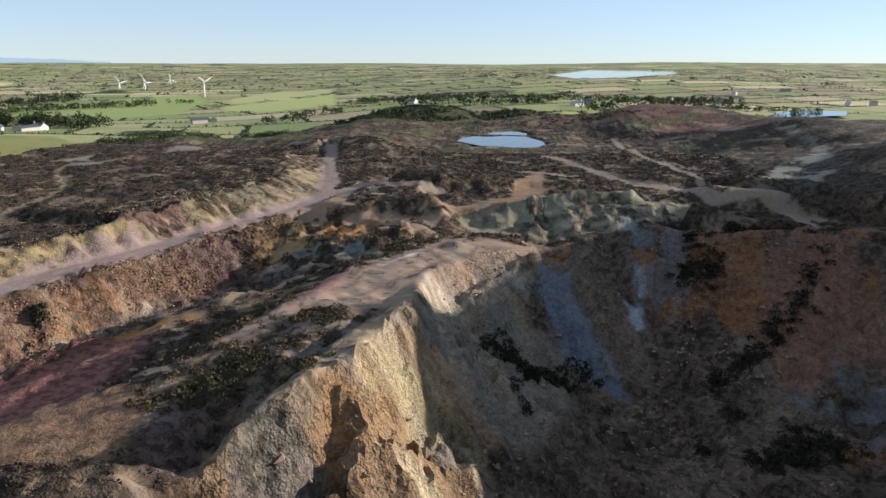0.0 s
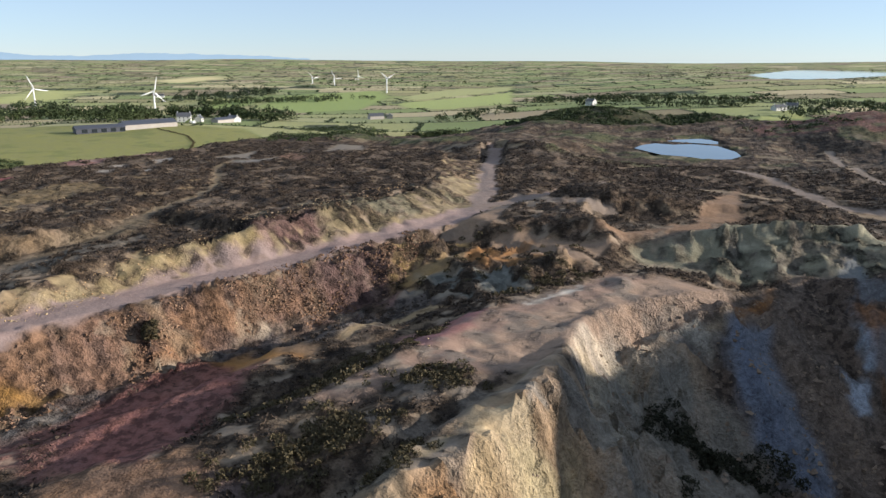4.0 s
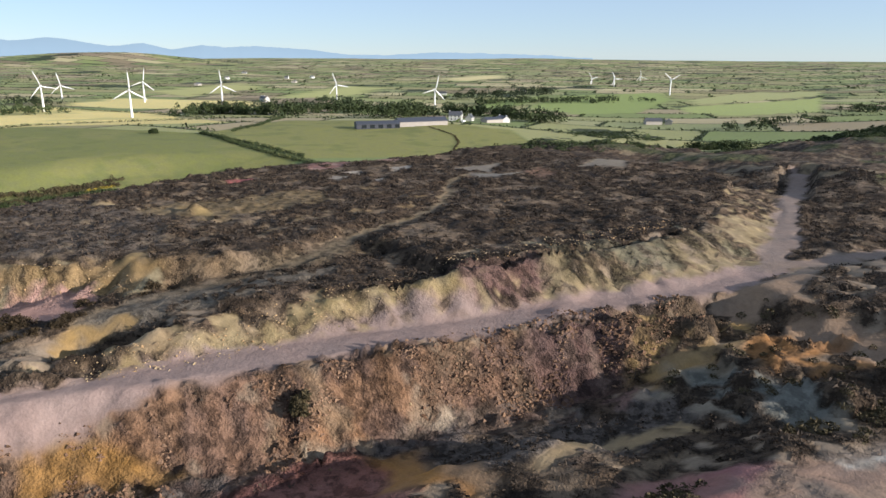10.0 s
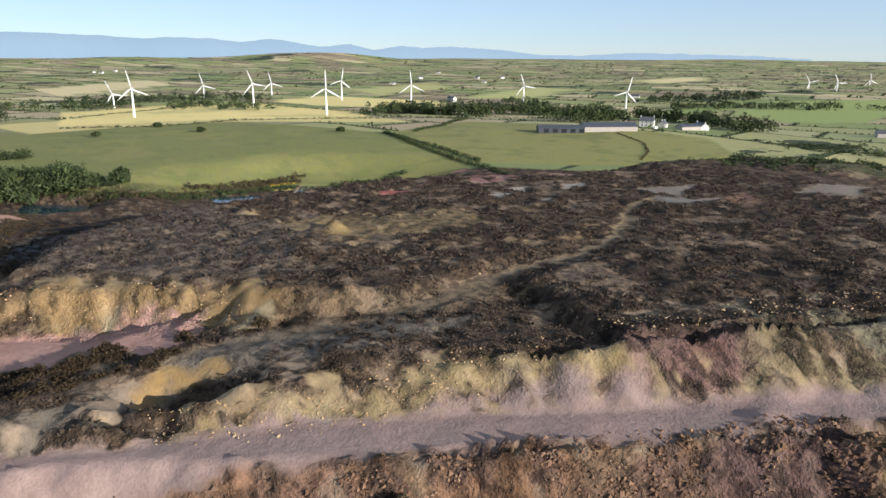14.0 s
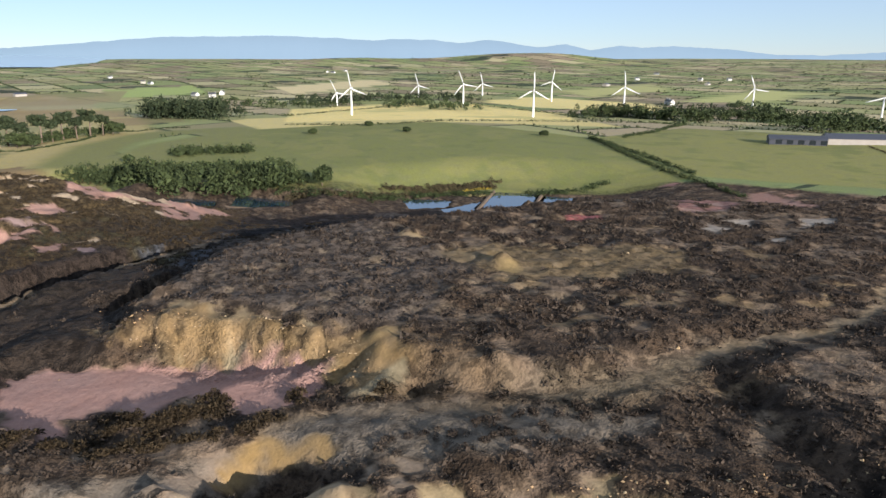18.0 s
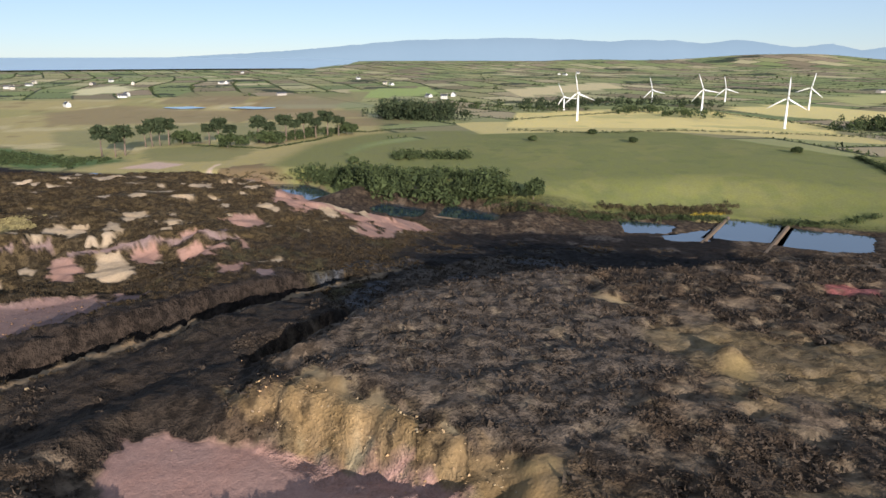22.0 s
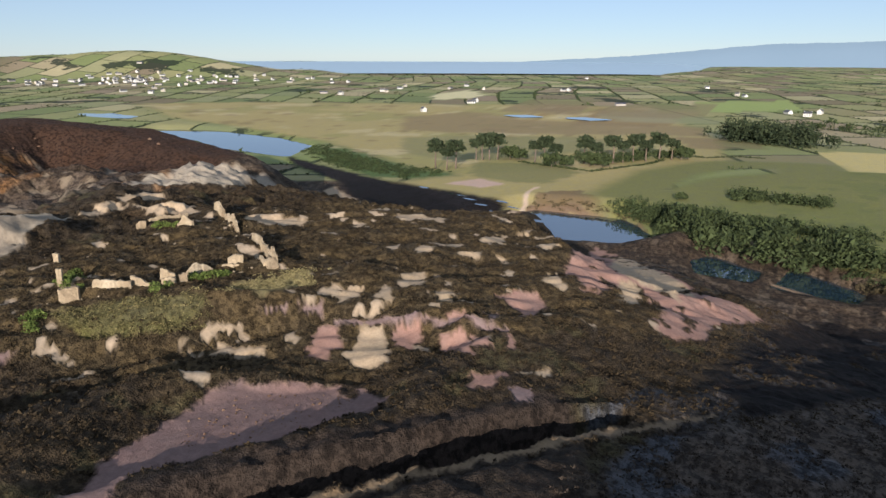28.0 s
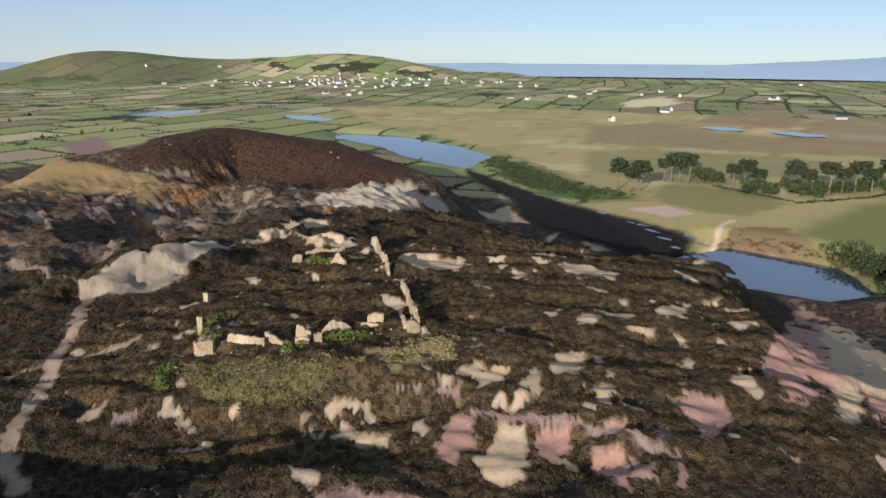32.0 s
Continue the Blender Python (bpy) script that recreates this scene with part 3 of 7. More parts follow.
# hillside behind the mine
tint([(55.0, 458.7), (71.3, 471.0), (192.4, 837.7), (149.4, 427.5), (148.9, 327.8), (128.1, 325.8), (94.7, 407.2), (63.7, 416.6)], (.15,.078,.058), None, 8, 0.5)
tint([(-45.7, 725.1), (-35.2, 822.0), (-3.1, 769.5), (-8.8, 486.8)], (.32,.32,.11), None, 4, 0.5)
tint([(99.1, 714.5), (115.5, 768.6), (160.9, 813.2), (149.6, 754.1)], (.30,.31,.11), None, 4, 0.5)
tint([(-13.2, 178.0), (-2.9, 182.7), (14.7, 196.8), (31.1, 252.4), (26.0, 202.4), (14.0, 185.3), (-1.3, 180.0)], (.25,.16,.10), None, 3, 0.5)
tint([(91.2, 214.1), (124.3, 260.4), (145.1, 282.0), (128.2, 229.6), (100.7, 201.4)], (.25,.24,.19), None, 4, 0.5)
tint([(144.0, 316.1), (158.8, 316.7), (156.8, 306.9), (142.0, 300.2)], (.27,.25,.18), None, 4, 0.5)
tint([(-32.6, 178.6), (-29.4, 209.1), (-17.8, 197.5), (-4.8, 198.7)], (.25,.195,.15), 1.8, 1.3, 0.2)
tint([(34.4, 292.1), (43.8, 267.9), (53.6, 232.8), (68.3, 224.4), (75.6, 204.1), (94.6, 205.1), (94.7, 179.6)], (.27,.21,.165), 2.2, 1.5, 0.2)
tint([(82.7, 372.3), (73.2, 281.5), (79.2, 262.5), (80.5, 223.0)], (.25,.2,.155), 1.5, 1.0, 0.2)
# hollow under the plateau
tint([(-124.0, 73.1), (-133.3, 73.5), (-134.5, 77.7), (-131.0, 87.4), (-128.2, 98.9), (-123.2, 107.5), (-119.4, 109.0), (-114.5, 107.2), (-111.9, 102.8), (-113.5, 97.8), (-122.9, 94.5), (-116.6, 89.2), (-121.1, 84.5), (-120.0, 79.6), (-117.5, 78.1)], (.44,.27,.22), None, 1.5, 0.6)
tint([(-137.0, 87.9), (-139.7, 91.2), (-135.2, 97.2), (-131.3, 99.9), (-126.5, 108.0), (-116.5, 118.3), (-114.6, 116.5), (-114.1, 112.0), (-120.9, 109.9), (-125.3, 102.2), (-129.4, 99.0), (-133.4, 90.0)], (.31,.235,.13), None, 1.5, 0.6)
tint([(-162.9, 131.5), (-161.6, 135.9), (-158.7, 134.0)], (.36,.27,.15), None, 1, 0.6)
tint([(-150.5, 132.5), (-149.1, 144.8), (-140.5, 143.0), (-147.1, 133.4)], (.22,.17,.095), None, 1.5, 0.6)
tint([(-139.3, 140.5), (-139.2, 143.4), (-134.6, 141.8), (-135.3, 139.0)], (.50,.37,.16), None, 1, 0.6)
# plateau
tint([(-106.2, 78.6), (-105.7, 88.5), (-106.4, 99.5), (-107.4, 107.6), (-107.8, 113), (-104, 122), (-98.2, 129.5), (-93, 139), (-90.5, 135.4), (-93.5, 119.7), (-97.4, 110.6), (-100.2, 101.5), (-101.8, 92.6), (-99.9, 84)], (.15, .125, .095), None, 2.5, 0.35)
tint([(-107, 101), (-107.6, 108), (-105, 116), (-101.5, 126)], (.19, .145, .095), 1.2, 1.5, 0.3, 0.8)
tint([(-101.2, 129.3), (-101.2, 138.5), (-102.4, 150.4), (-103.5, 162.7), (-104.6, 177.5), (-110.8, 190.9), (-121, 206.2), (-124.6, 218.5)], (.21, .16, .10), 1.1, 1.6, 0.3)
tint([(-124.6, 218.5), (-118, 226), (-112, 238), (-118, 216)], (.22, .20, .17), None, 3, 0.6)
tint([(-114.5, 232.9), (-115.0, 244.3), (-104.7, 236.5), (-104.2, 225.0)], (.17,.105,.07), None, 2, 0.6)
tint([(-135.2, 226.0), (-129.9, 241.6), (-122.2, 223.2)], (.22,.19,.15), None, 2, 0.6)
tint([(-114.9, 267.2), (-123.9, 334.0), (-102.1, 274.2)], (.22,.19,.15), None, 2, 0.6)
# lighter heather, ochre litter and pink spoil on the plateau
tint([(-192.6, 92.6), (-248.3, 128.1), (-161.5, 131.4), (-144.8, 138.7), (-119.1, 123.2), (-126.5, 109.5), (-135.7, 97.8), (-142.2, 91.1)], (.115, .092, .072), None, 4, 0.6, 0.8)
tint([(-151.5, 132.6), (-152.5, 146.5), (-138.4, 175.1), (-129.5, 167.1), (-129.3, 141.0), (-145.5, 132.6)], (.20, .145, .075), None, 3, 0.9, 0.7)
tint([(-120.3, 118.8), (-113.3, 125.8), (-105.1, 125.3), (-104.7, 118.1), (-110.1, 112.9)], (.19, .13, .07), None, 3, 0.9, 0.4)
tint([(-105.6, 125.5), (-103.7, 148.7), (-97.9, 146.8), (-96.7, 128.3)], (.16, .125, .08), None, 3, 0.9, 0.6)
tint([(-123.7, 110.4), (-121.5, 115.3), (-119.2, 119.3), (-110.0, 114.3), (-113.9, 111.1)], (.36, .25, .11), None, 1.5, 0.5)
tint([(-168.3, 196.3), (-302.6, 334.9), (-164.0, 210.5), (-158.6, 193.7)], (.26, .14, .12), None, 2, 0.5, 0.85)
tint([(-311.1, 349.7), (-298.6, 368.1), (-158.6, 233.1), (-157.6, 222.8), (-165.4, 216.1)], (.30, .18, .145), None, 2, 0.5, 0.85)
tint([(-168.3, 166.6), (-168.3, 177.6), (-162.6, 173.3), (-164.6, 165.3)], (.28, .10, .09), None, 1.5, 0.5)
tint([(-360.1, 313.2), (-341.8, 333.8), (-337.7, 327.2), (-355.2, 313.8)], (.30, .16, .14), None, 1.5, 0.5)
for pts in ([(-168.3, 196.3), (-302.6, 334.9), (-164.0, 210.5), (-158.6, 193.7)], [(-311.1, 349.7), (-298.6, 368.1), (-158.6, 233.1), (-157.6, 222.8), (-165.4, 216.1)]):
    spots(pts, HEATHER, 7, 0.5, 180, None, 2, 0.9)
    spots(pts, (.38, .27, .21), 3, 0.2, 181, None, 2, 0.6)
tint([(-153.3, 195.6), (-153.0, 204.7), (-148.8, 199.4)], (.33, .29, .24), None, 1.2, 0.3)
tint([(-149.0, 214.1), (-148.9, 222.4), (-144.8, 217.2), (-144.5, 207.8)], (.33, .29, .24), None, 1.2, 0.3)
tint([(-140.1, 194.5), (-139.1, 199.4), (-136.0, 195.0)], (.33, .29, .24), None, 1.2, 0.3)
tint([(-152.7, 190.5), (-148.7, 193.2), (-146.6, 188.5)], (.33, .29, .24), None, 1.2, 0.3)
tint([(-362.1, 247.3), (-359.9, 259.6), (-357.7, 255.2)], (.33, .29, .24), None, 1.2, 0.3)
for x, y in TUSSOCKS:
    tint([(x - 1.5, y - 1.1), (x - 1.7, y + 0.1), (x - 0.6, y + 0.3), (x - 0.4, y - 0.9)], (.19, .15, .10), None, 0.7, 0.15, 0.6)
# spoil hill
# grey mud on the flats below; its wet sheen is put into the colour
tint([(-235.7, 124.4), (-254.1, 134.5), (-255.1, 146.6), (-240.8, 142.7), (-228.3, 128.1)], (.10,.098,.10), None, 1.5, 0.6)
tint([(-202.1, 109.3), (-210.9, 112.0), (-209.4, 115.9), (-202.1, 120.2), (-198.3, 112.1)], (.095,.092,.095), None, 1.5, 0.6)
tint([(-183.6, 89.0), (-197.5, 93.6), (-197.8, 99.3), (-188.3, 96.1), (-186.1, 100.7), (-173.8, 92.0)], (.085,.083,.087), None, 1.5, 0.6)
tint([(-200.5, 79.8), (-210.8, 87.1), (-217.5, 93.8), (-207.8, 87.7)], (.10,.095,.09), None, 1.5, 0.6)
# bare patches in the heather of the spoil hill
tint([(-205.6, 25.1), (-207.3, 28.9), (-202.7, 32.1), (-196.8, 34.2), (-194.6, 30.5), (-201.6, 26.6)], PINK2, None, 0.9, 0.12)
tint([(-209.8, 32.8), (-211.2, 36.8), (-207.5, 40.2), (-199.8, 45.1), (-197.7, 43.7), (-197.3, 38.4), (-199.9, 36.1), (-205.6, 34.6)], PEACH, None, 0.9, 0.12)
tint([(-212.3, 39.6), (-214.7, 43.8), (-212.0, 45.8), (-206.8, 45.8), (-205.8, 43.1), (-210.2, 39.8)], PINK2, None, 0.9, 0.12)
tint([(-214.3, 48.0), (-213.3, 54.3), (-204.9, 60.4), (-204.2, 58.3), (-211.4, 50.0)], PINK2, None, 0.9, 0.12)
tint([(-236.8, 28.8), (-238.5, 31.4), (-229.3, 36.1), (-225.1, 34.3), (-226.9, 30.8), (-231.7, 28.7)], PEACH, None, 0.9, 0.12)
tint([(-225.0, 28.4), (-222.3, 32.1), (-217.8, 35.0), (-215.7, 34.1), (-218.3, 30.8), (-223.8, 28.0)], PEACH, None, 0.9, 0.12)
tint([(-218.7, 22.5), (-221.3, 25.0), (-217.8, 26.7), (-212.1, 25.2), (-215.1, 23.0)], PEACH, None, 0.9, 0.12)
tint([(-226.8, 40.7), (-229.3, 43.1), (-221.2, 47.2), (-221.5, 44.0)], PEACH, None, 0.9, 0.12)
tint([(-233.7, 52.0), (-240.9, 58.8), (-237.5, 62.0), (-223.8, 62.5), (-232.0, 56.2)], PINK2, None, 0.9, 0.12)
tint([(-270.7, 31.3), (-285.7, 33.6), (-272.4, 37.8), (-266.5, 34.0)], PEACH, None, 0.9, 0.12)
tint([(-291.4, -7.6), (-294.4, 8.9), (-282.3, 13.8), (-283.1, -1.9)], PEACH, None, 0.9, 0.12)
tint([(-460.1, -134.9), (-483.8, -124.2), (-471.7, -119.3), (-456.0, -128.2)], PEACH, None, 0.9, 0.12)
tint([(-470.8, -100.5), (-465.8, -82.2), (-454.5, -80.3)], PEACH, None, 0.9, 0.12)
tint([(-254.0, 21.5), (-256.2, 25.6), (-248.1, 25.4), (-249.3, 22.6)], PEACH, None, 0.9, 0.12)
tint([(-256.6, 31.4), (-261.9, 35.9), (-258.1, 36.6), (-255.0, 32.6)], PEACH, None, 0.9, 0.12)
tint([(-262.2, 40.9), (-262.1, 43.8), (-256.3, 44.8)], PEACH, None, 0.9, 0.12)
tint([(-256.4, 56.0), (-248.3, 64.5), (-246.1, 63.7), (-248.2, 58.6)], PEACH, None, 0.9, 0.12)
tint([(-282.7, 43.9), (-285.1, 49.5), (-274.4, 47.6)], PEACH, None, 0.9, 0.12)
tint([(-288.8, 35.2), (-297.5, 38.0), (-290.0, 37.7)], PEACH, None, 0.9, 0.12)
tint([(-187.9, 12.6), (-193.2, 10.6), (-190.6, 15.7), (-193.9, 20.5), (-192.1, 21.2), (-189.6, 17.8)], PEACH, None, 0.9, 0.12)
tint([(-201.6, 13.4), (-205.2, 17.2), (-203.8, 17.4)], MAUVE, None, 0.9, 0.12)
tint([(-198.1, 62.6), (-203.4, 67.3), (-196.8, 67.6), (-193.6, 65.0)], PINK2, None, 0.9, 0.12)
tint([(-204.1, 68.8), (-209.6, 72.7), (-206.1, 73.3)], PEACH, None, 0.9, 0.12)
tint([(-196.7, 69.3), (-199.8, 72.5), (-195.7, 73.9), (-193.9, 72.4)], MAUVE, None, 0.9, 0.12)
tint([(-213.9, 54.7), (-212.2, 59.8), (-209.2, 61.6), (-207.8, 58.6)], PINK2, None, 0.9, 0.12)
tint([(-221.2, 55.0), (-223.4, 57.4), (-217.6, 59.0)], MAUVE, None, 0.9, 0.12)
tint([(-214.8, 62.6), (-217.0, 62.8), (-210.9, 65.2), (-209.6, 63.9)], PINK2, None, 0.9, 0.12)
tint([(-217.9, 46.3), (-219.4, 51.7), (-215.5, 53.7), (-215.6, 50.7)], PINK2, None, 0.9, 0.12)
tint([(-206.6, 18.9), (-210.4, 22.1), (-208.6, 23.2), (-206.1, 20.6)], MAUVE, None, 0.9, 0.12)
tint([(-207.9, 27.8), (-212.5, 37.5), (-216.6, 47.6), (-216.4, 56.9), (-218.8, 62.4)], MAUVE, 0.5, 0.9, 0.3)
SLOPE = [(-265.5, 58.0), (-395.7, 29.9), (-388.3, 45.2), (-341.3, 70.6), (-318.2, 83.9), (-307.0, 96.0), (-304.0, 104.2), (-290.9, 100.6), (-270.9, 93.3), (-257.2, 94.0), (-247.4, 88.2), (-247.4, 83.4), (-260.1, 83.3), (-278.7, 73.7), (-274.4, 69.7), (-254.1, 70.4), (-251.2, 66.7), (-261.9, 59.5)]
tint(SLOPE, PINK2, None, 1.5, 0.35)
tint([(-388.0, 41.3), (-383.4, 51.4), (-337.7, 71.2), (-315.6, 84.3), (-277.3, 85.4), (-282.2, 77.3), (-278.0, 69.7)], PEACH, None, 1.5, 0.3)
spots(SLOPE, (.07, .05, .03), 4.5, 0.26, 168, None, 1, 0.95)
tint([(-274.4, 69.7), (-278.7, 73.7), (-263.5, 77.0), (-254.0, 75.6)], PEACH, None, 0.9, 0.12)
tint([(-177.2, 26.6), (-183.3, 33.1), (-190.4, 45.0), (-186.6, 53.0), (-178.9, 49.8), (-167.4, 45.2), (-159.1, 38.7), (-155.2, 35.3), (-147.8, 37.1), (-139.8, 40.6), (-137.3, 38.7), (-140.9, 34.2), (-152.3, 28.1), (-163.9, 26.7)], (.25, .165, .145), None, 1.2, 0.25)
tint([(-188.6, 41.3), (-193.6, 42.4), (-186.2, 46.6), (-185.3, 44.1)], (.05, .035, .022), None, 1, 0.2)
# dark heather, with the shadow under the plateau's edge put into its colour
tint([(-142.4, 50.0), (-159.2, 61.5), (-182.7, 68.9), (-190.8, 83.6), (-162.8, 85.8), (-144.2, 86.1), (-136.8, 84.3), (-132.3, 74.4), (-125.2, 62.8)], (.034, .026, .02), None, 4, 0.6, 0.85)
tint([p[:2] for p in TRACK], (.25, .18, .11), 0.8, 1.0, 0.15)
# mud sheets on the dark flats, their wet sheen put into the blue-grey
tint([(-201.2, 79.6), (-208.0, 84.4), (-217.6, 93.8), (-210.7, 91.5), (-201.5, 82.8)], (.075, .078, .085), None, 1.2, 0.4)
tint([(-236.8, 124.5), (-255.9, 137.3), (-253.1, 145.1), (-240.7, 141.6), (-228.6, 126.0)], (.075, .078, .085), None, 1.2, 0.4)
tint([(-206.6, 109.2), (-211.8, 113.0), (-205.8, 114.9), (-204.8, 120.4), (-198.4, 112.1)], (.075, .078, .085), None, 1.2, 0.4)
tint([(-179.5, 89.9), (-194.5, 92.2), (-202.5, 97.8), (-188.4, 96.1), (-187.1, 100.6), (-177.7, 92.8)], (.075, .078, .085), None, 1.2, 0.4)
tint([(-322.8, 161.6), (-325.7, 174.4), (-317.2, 172.4), (-316.4, 161.9)], (.075, .078, .085), None, 1.2, 0.4)
# pale heaps and grass round the ruin
tint([(-184.2, -80.1), (-191.3, -84.7), (-204.5, -86.5), (-228.5, -84.2), (-207.2, -72.8), (-204.2, -69.1), (-192.0, -67.3), (-183.8, -76.3)], (.42, .36, .27), None, 1.2, 0.25)
tint([(-231.4, -84.3), (-246.7, -88.6), (-247.9, -84.3), (-234.5, -83.0)], PEACH, None, 1.2, 0.25)
tint([(-250.6, -91.2), (-269.4, -97.8), (-267.6, -89.0), (-249.0, -85.7)], PEACH, None, 1.2, 0.25)
tint([(-250.7, -77.5), (-256.6, -72.0), (-258.8, -63.6), (-249.5, -71.7)], PEACH, None, 1.2, 0.25)
tint([(-289.4, -135.6), (-309.0, -149.8), (-318.0, -129.2), (-377.9, -162.1), (-384.0, -141.0), (-312.2, -101.8)], (.46, .39, .29), None, 1.2, 0.25)
tint([(-259.9, -45.6), (-269.3, -41.7), (-269.3, -25.8), (-252.7, -30.1)], PEACH, None, 1.2, 0.25)
tint([(-413.8, -144.6), (-459.3, -155.1), (-436.0, -123.3), (-428.0, -139.4)], PEACH, None, 1.2, 0.25)
tint([(-158.1, -18.0), (-160.6, -21.1), (-163.5, -19.9), (-161.0, -17.4)], PEACH, None, 1.2, 0.25)
tint([(-161.5, -14.2), (-164.4, -16.3), (-166.7, -13.8), (-163.6, -13.7)], MAUVE, None, 1.2, 0.25)
tint([(-178.3, -17.4), (-195.2, 4.5), (-193.2, 5.3), (-183.8, -0.7), (-177.4, -7.0)], (.13, .12, .045), None, 1.2, 0.25)
tint([(-287.1, -10.4), (-292.5, -0.3), (-290.5, 9.9), (-280.7, 8.4)], PEACH, None, 1.2, 0.25)
tint([(-337.9, -57.8), (-430.7, -99.0), (-416.5, -96.6)], PEACH, None, 1.2, 0.25)
tint([(-420.1, -78.4), (-423.7, -70.8), (-411.0, -57.9), (-409.6, -65.7)], PEACH, None, 1.2, 0.25)
tint([(-260.7, -46.4), (-267.1, -39.6), (-271.4, -29.8), (-263.1, -24.7), (-263.9, -34.2), (-251.2, -33.0)], PEACH, None, 1.5, 0.6)
tint([(-418.0, -146.0), (-463.6, -162.9), (-440.7, -128.7), (-424.3, -140.6)], PEACH, None, 1.5, 0.6)
tint([(-289.3, -135.4), (-314.2, -140.3), (-374.0, -171.2), (-381.5, -157.1), (-384.1, -139.0), (-323.7, -106.9), (-309.3, -115.7)], (.40,.34,.26), None, 2, 0.6)
tint([(-183.9, -78.0), (-192.4, -83.8), (-205.6, -88.7), (-211.1, -79.6), (-226.6, -82.6), (-208.3, -74.9), (-203.6, -68.0), (-189.6, -68.1)], (.30,.25,.185), None, 2, 0.6)
tint([(-231.4, -84.3), (-243.1, -89.6), (-248.0, -85.9), (-238.4, -82.8)], PEACH, None, 1.5, 0.6)
tint([(-249.0, -82.8), (-262.2, -70.5), (-257.8, -62.5), (-249.4, -71.6)], PEACH, None, 1.5, 0.6)
tint([(-178.8, -19.2), (-187.0, -12.7), (-195.1, 4.6), (-193.2, 5.3), (-180.1, -7.6)], (.12,.11,.05), None, 2.5, 0.5)
tint([(-203.1, 3.3), (-220.6, 9.7), (-215.7, 15.6), (-203.7, 10.8)], (.22,.185,.09), None, 2, 0.6)
tint([(-388.3, -708.6), (-453.6, -753.6), (-304.7, -297.1), (-284.2, -281.2), (-372.2, -617.3)], (.20,.13,.115), None, 6, 0.5)
tint([(-280.2, -513.0), (-256.8, -295.4), (-283.0, -236.4), (-247.3, -190.8), (-254.5, -235.7), (-210.6, -246.3)], (.28,.20,.09), None, 5, 0.5)
tint([(-146.3, -10.5), (-147.9, -18.5), (-156.0, -31.4), (-161.6, -41.1), (-171.3, -54.2), (-182.6, -74.9), (-185.6, -111.6), (-180.2, -126.5)], (.31, .235, .17), 1.3, 1.0, 0.2)
tint([(-162.3, -41.5), (-170.1, -39.7), (-178.2, -38.3)], (.31, .235, .17), 0.7, 1.0, 0.2)
tint([(-154.2, -44.1), (-159.5, -42.5)], (.22,.17,.13), 0.6, 1.0, 0.2)
spots([(-142, 84), (-128, 108), (-112, 116), (-108, 106), (-122, 96)], (.10, .075, .045), 1.8, 0.42, 166, None, 2, 0.8)
# near fields
tint([(-425, 112), (-388, 160), (-386, 225), (-372, 262), (-345, 318), (-345, 345), (-488, 368), (-640, 300), (-650, 134), (-520, 30), (-440, 20)], (.145, .152, .052), None, 3, 0.1)
tint([(-345, 348), (-288, 425), (-268, 500), (-330, 560), (-420, 540), (-530, 480), (-488, 368)], (.175, .172, .06), None, 3, 0.1)
tint([(-650, 140), (-640, 300), (-560, 440), (-650, 460), (-850, 360), (-800, 120)], (.46, .38, .16), None, 3, 0.1)
tint([(-640, -320), (-560, -240), (-510, -160), (-520, -120), (-560, -110), (-600, -190), (-680, -310)], (.075, .115, .04), None, 8, 1)
tint([(-450, 0), (-480, -150), (-540, -110), (-640, -140), (-800, -60), (-900, -250), (-1150, -350), (-1250, -100), (-950, 20), (-700, 60), (-600, 20), (-520, 30)], (.33, .27, .115), None, 20, 1, 0.96)
tint([(-946, -936), (-781, -665), (-728, -480), (-687, -359), (-614, -225), (-558, -149), (-553, -107), (-541, -57), (-555, -19), (-651, 9), (-1101, -78), (-1362, -129), (-1297, -336), (-1199, -592), (-1086, -821)], (.34, .275, .12), None, 24, 1, 0.96)
spots([(-700, -60), (-950, -350), (-1300, -300), (-1250, 0), (-900, 30)], (.22, .155, .075), 120, 0.5, 90, None, 40, 0.8)
spots([(-560, -110), (-614, -225), (-728, -480), (-946, -936), (-1199, -592), (-1362, -129), (-651, 9)], (.25, .235, .09), 90, 0.4, 160, None, 20, 0.7)
spots([(-560, -110), (-614, -225), (-728, -480), (-946, -936), (-1199, -592), (-1362, -129), (-651, 9)], (.43, .36, .20), 45, 0.25, 162, None, 20, 0.7)
spots([(-560, -110), (-614, -225), (-728, -480), (-946, -936), (-1199, -592), (-1362, -129), (-651, 9)], (.17, .125, .065), 24, 0.17, 164, None, 20, 0.6)
# bands of bog, rushes and rough grass on the pasture
tint([(-986.3, -416.8), (-1144.6, -374.4), (-1068.5, -251.3), (-1077.6, -101.1), (-1069.3, -1.2), (-919.8, 16.8), (-918.7, -65.9), (-871.1, -176.8), (-833.2, -257.2), (-818.1, -316.4)], (.215, .16, .085), None, 8, 1, 0.75)
tint([(-743.0, -271.5), (-814.2, -220.0), (-864.0, -111.3), (-803.0, -30.5), (-701.1, -72.8), (-637.4, -107.7), (-611.8, -145.4), (-630.4, -204.2)], (.20, .19, .085), None, 10, 1, 0.8)
tint([(-1200.0, -185.5), (-1278.1, -112.9), (-1167.1, 6.8), (-1107.1, 13.0), (-1102.3, -85.3), (-1117.5, -154.9)], (.26, .25, .15), None, 8, 1, 0.7)
tint([(-608.2, -123.8), (-628.8, -63.3), (-586.8, -29.6), (-532.6, -38.2), (-529.5, -63.2), (-545.8, -98.9)], (.17, .165, .068), None, 8, 1, 0.8)
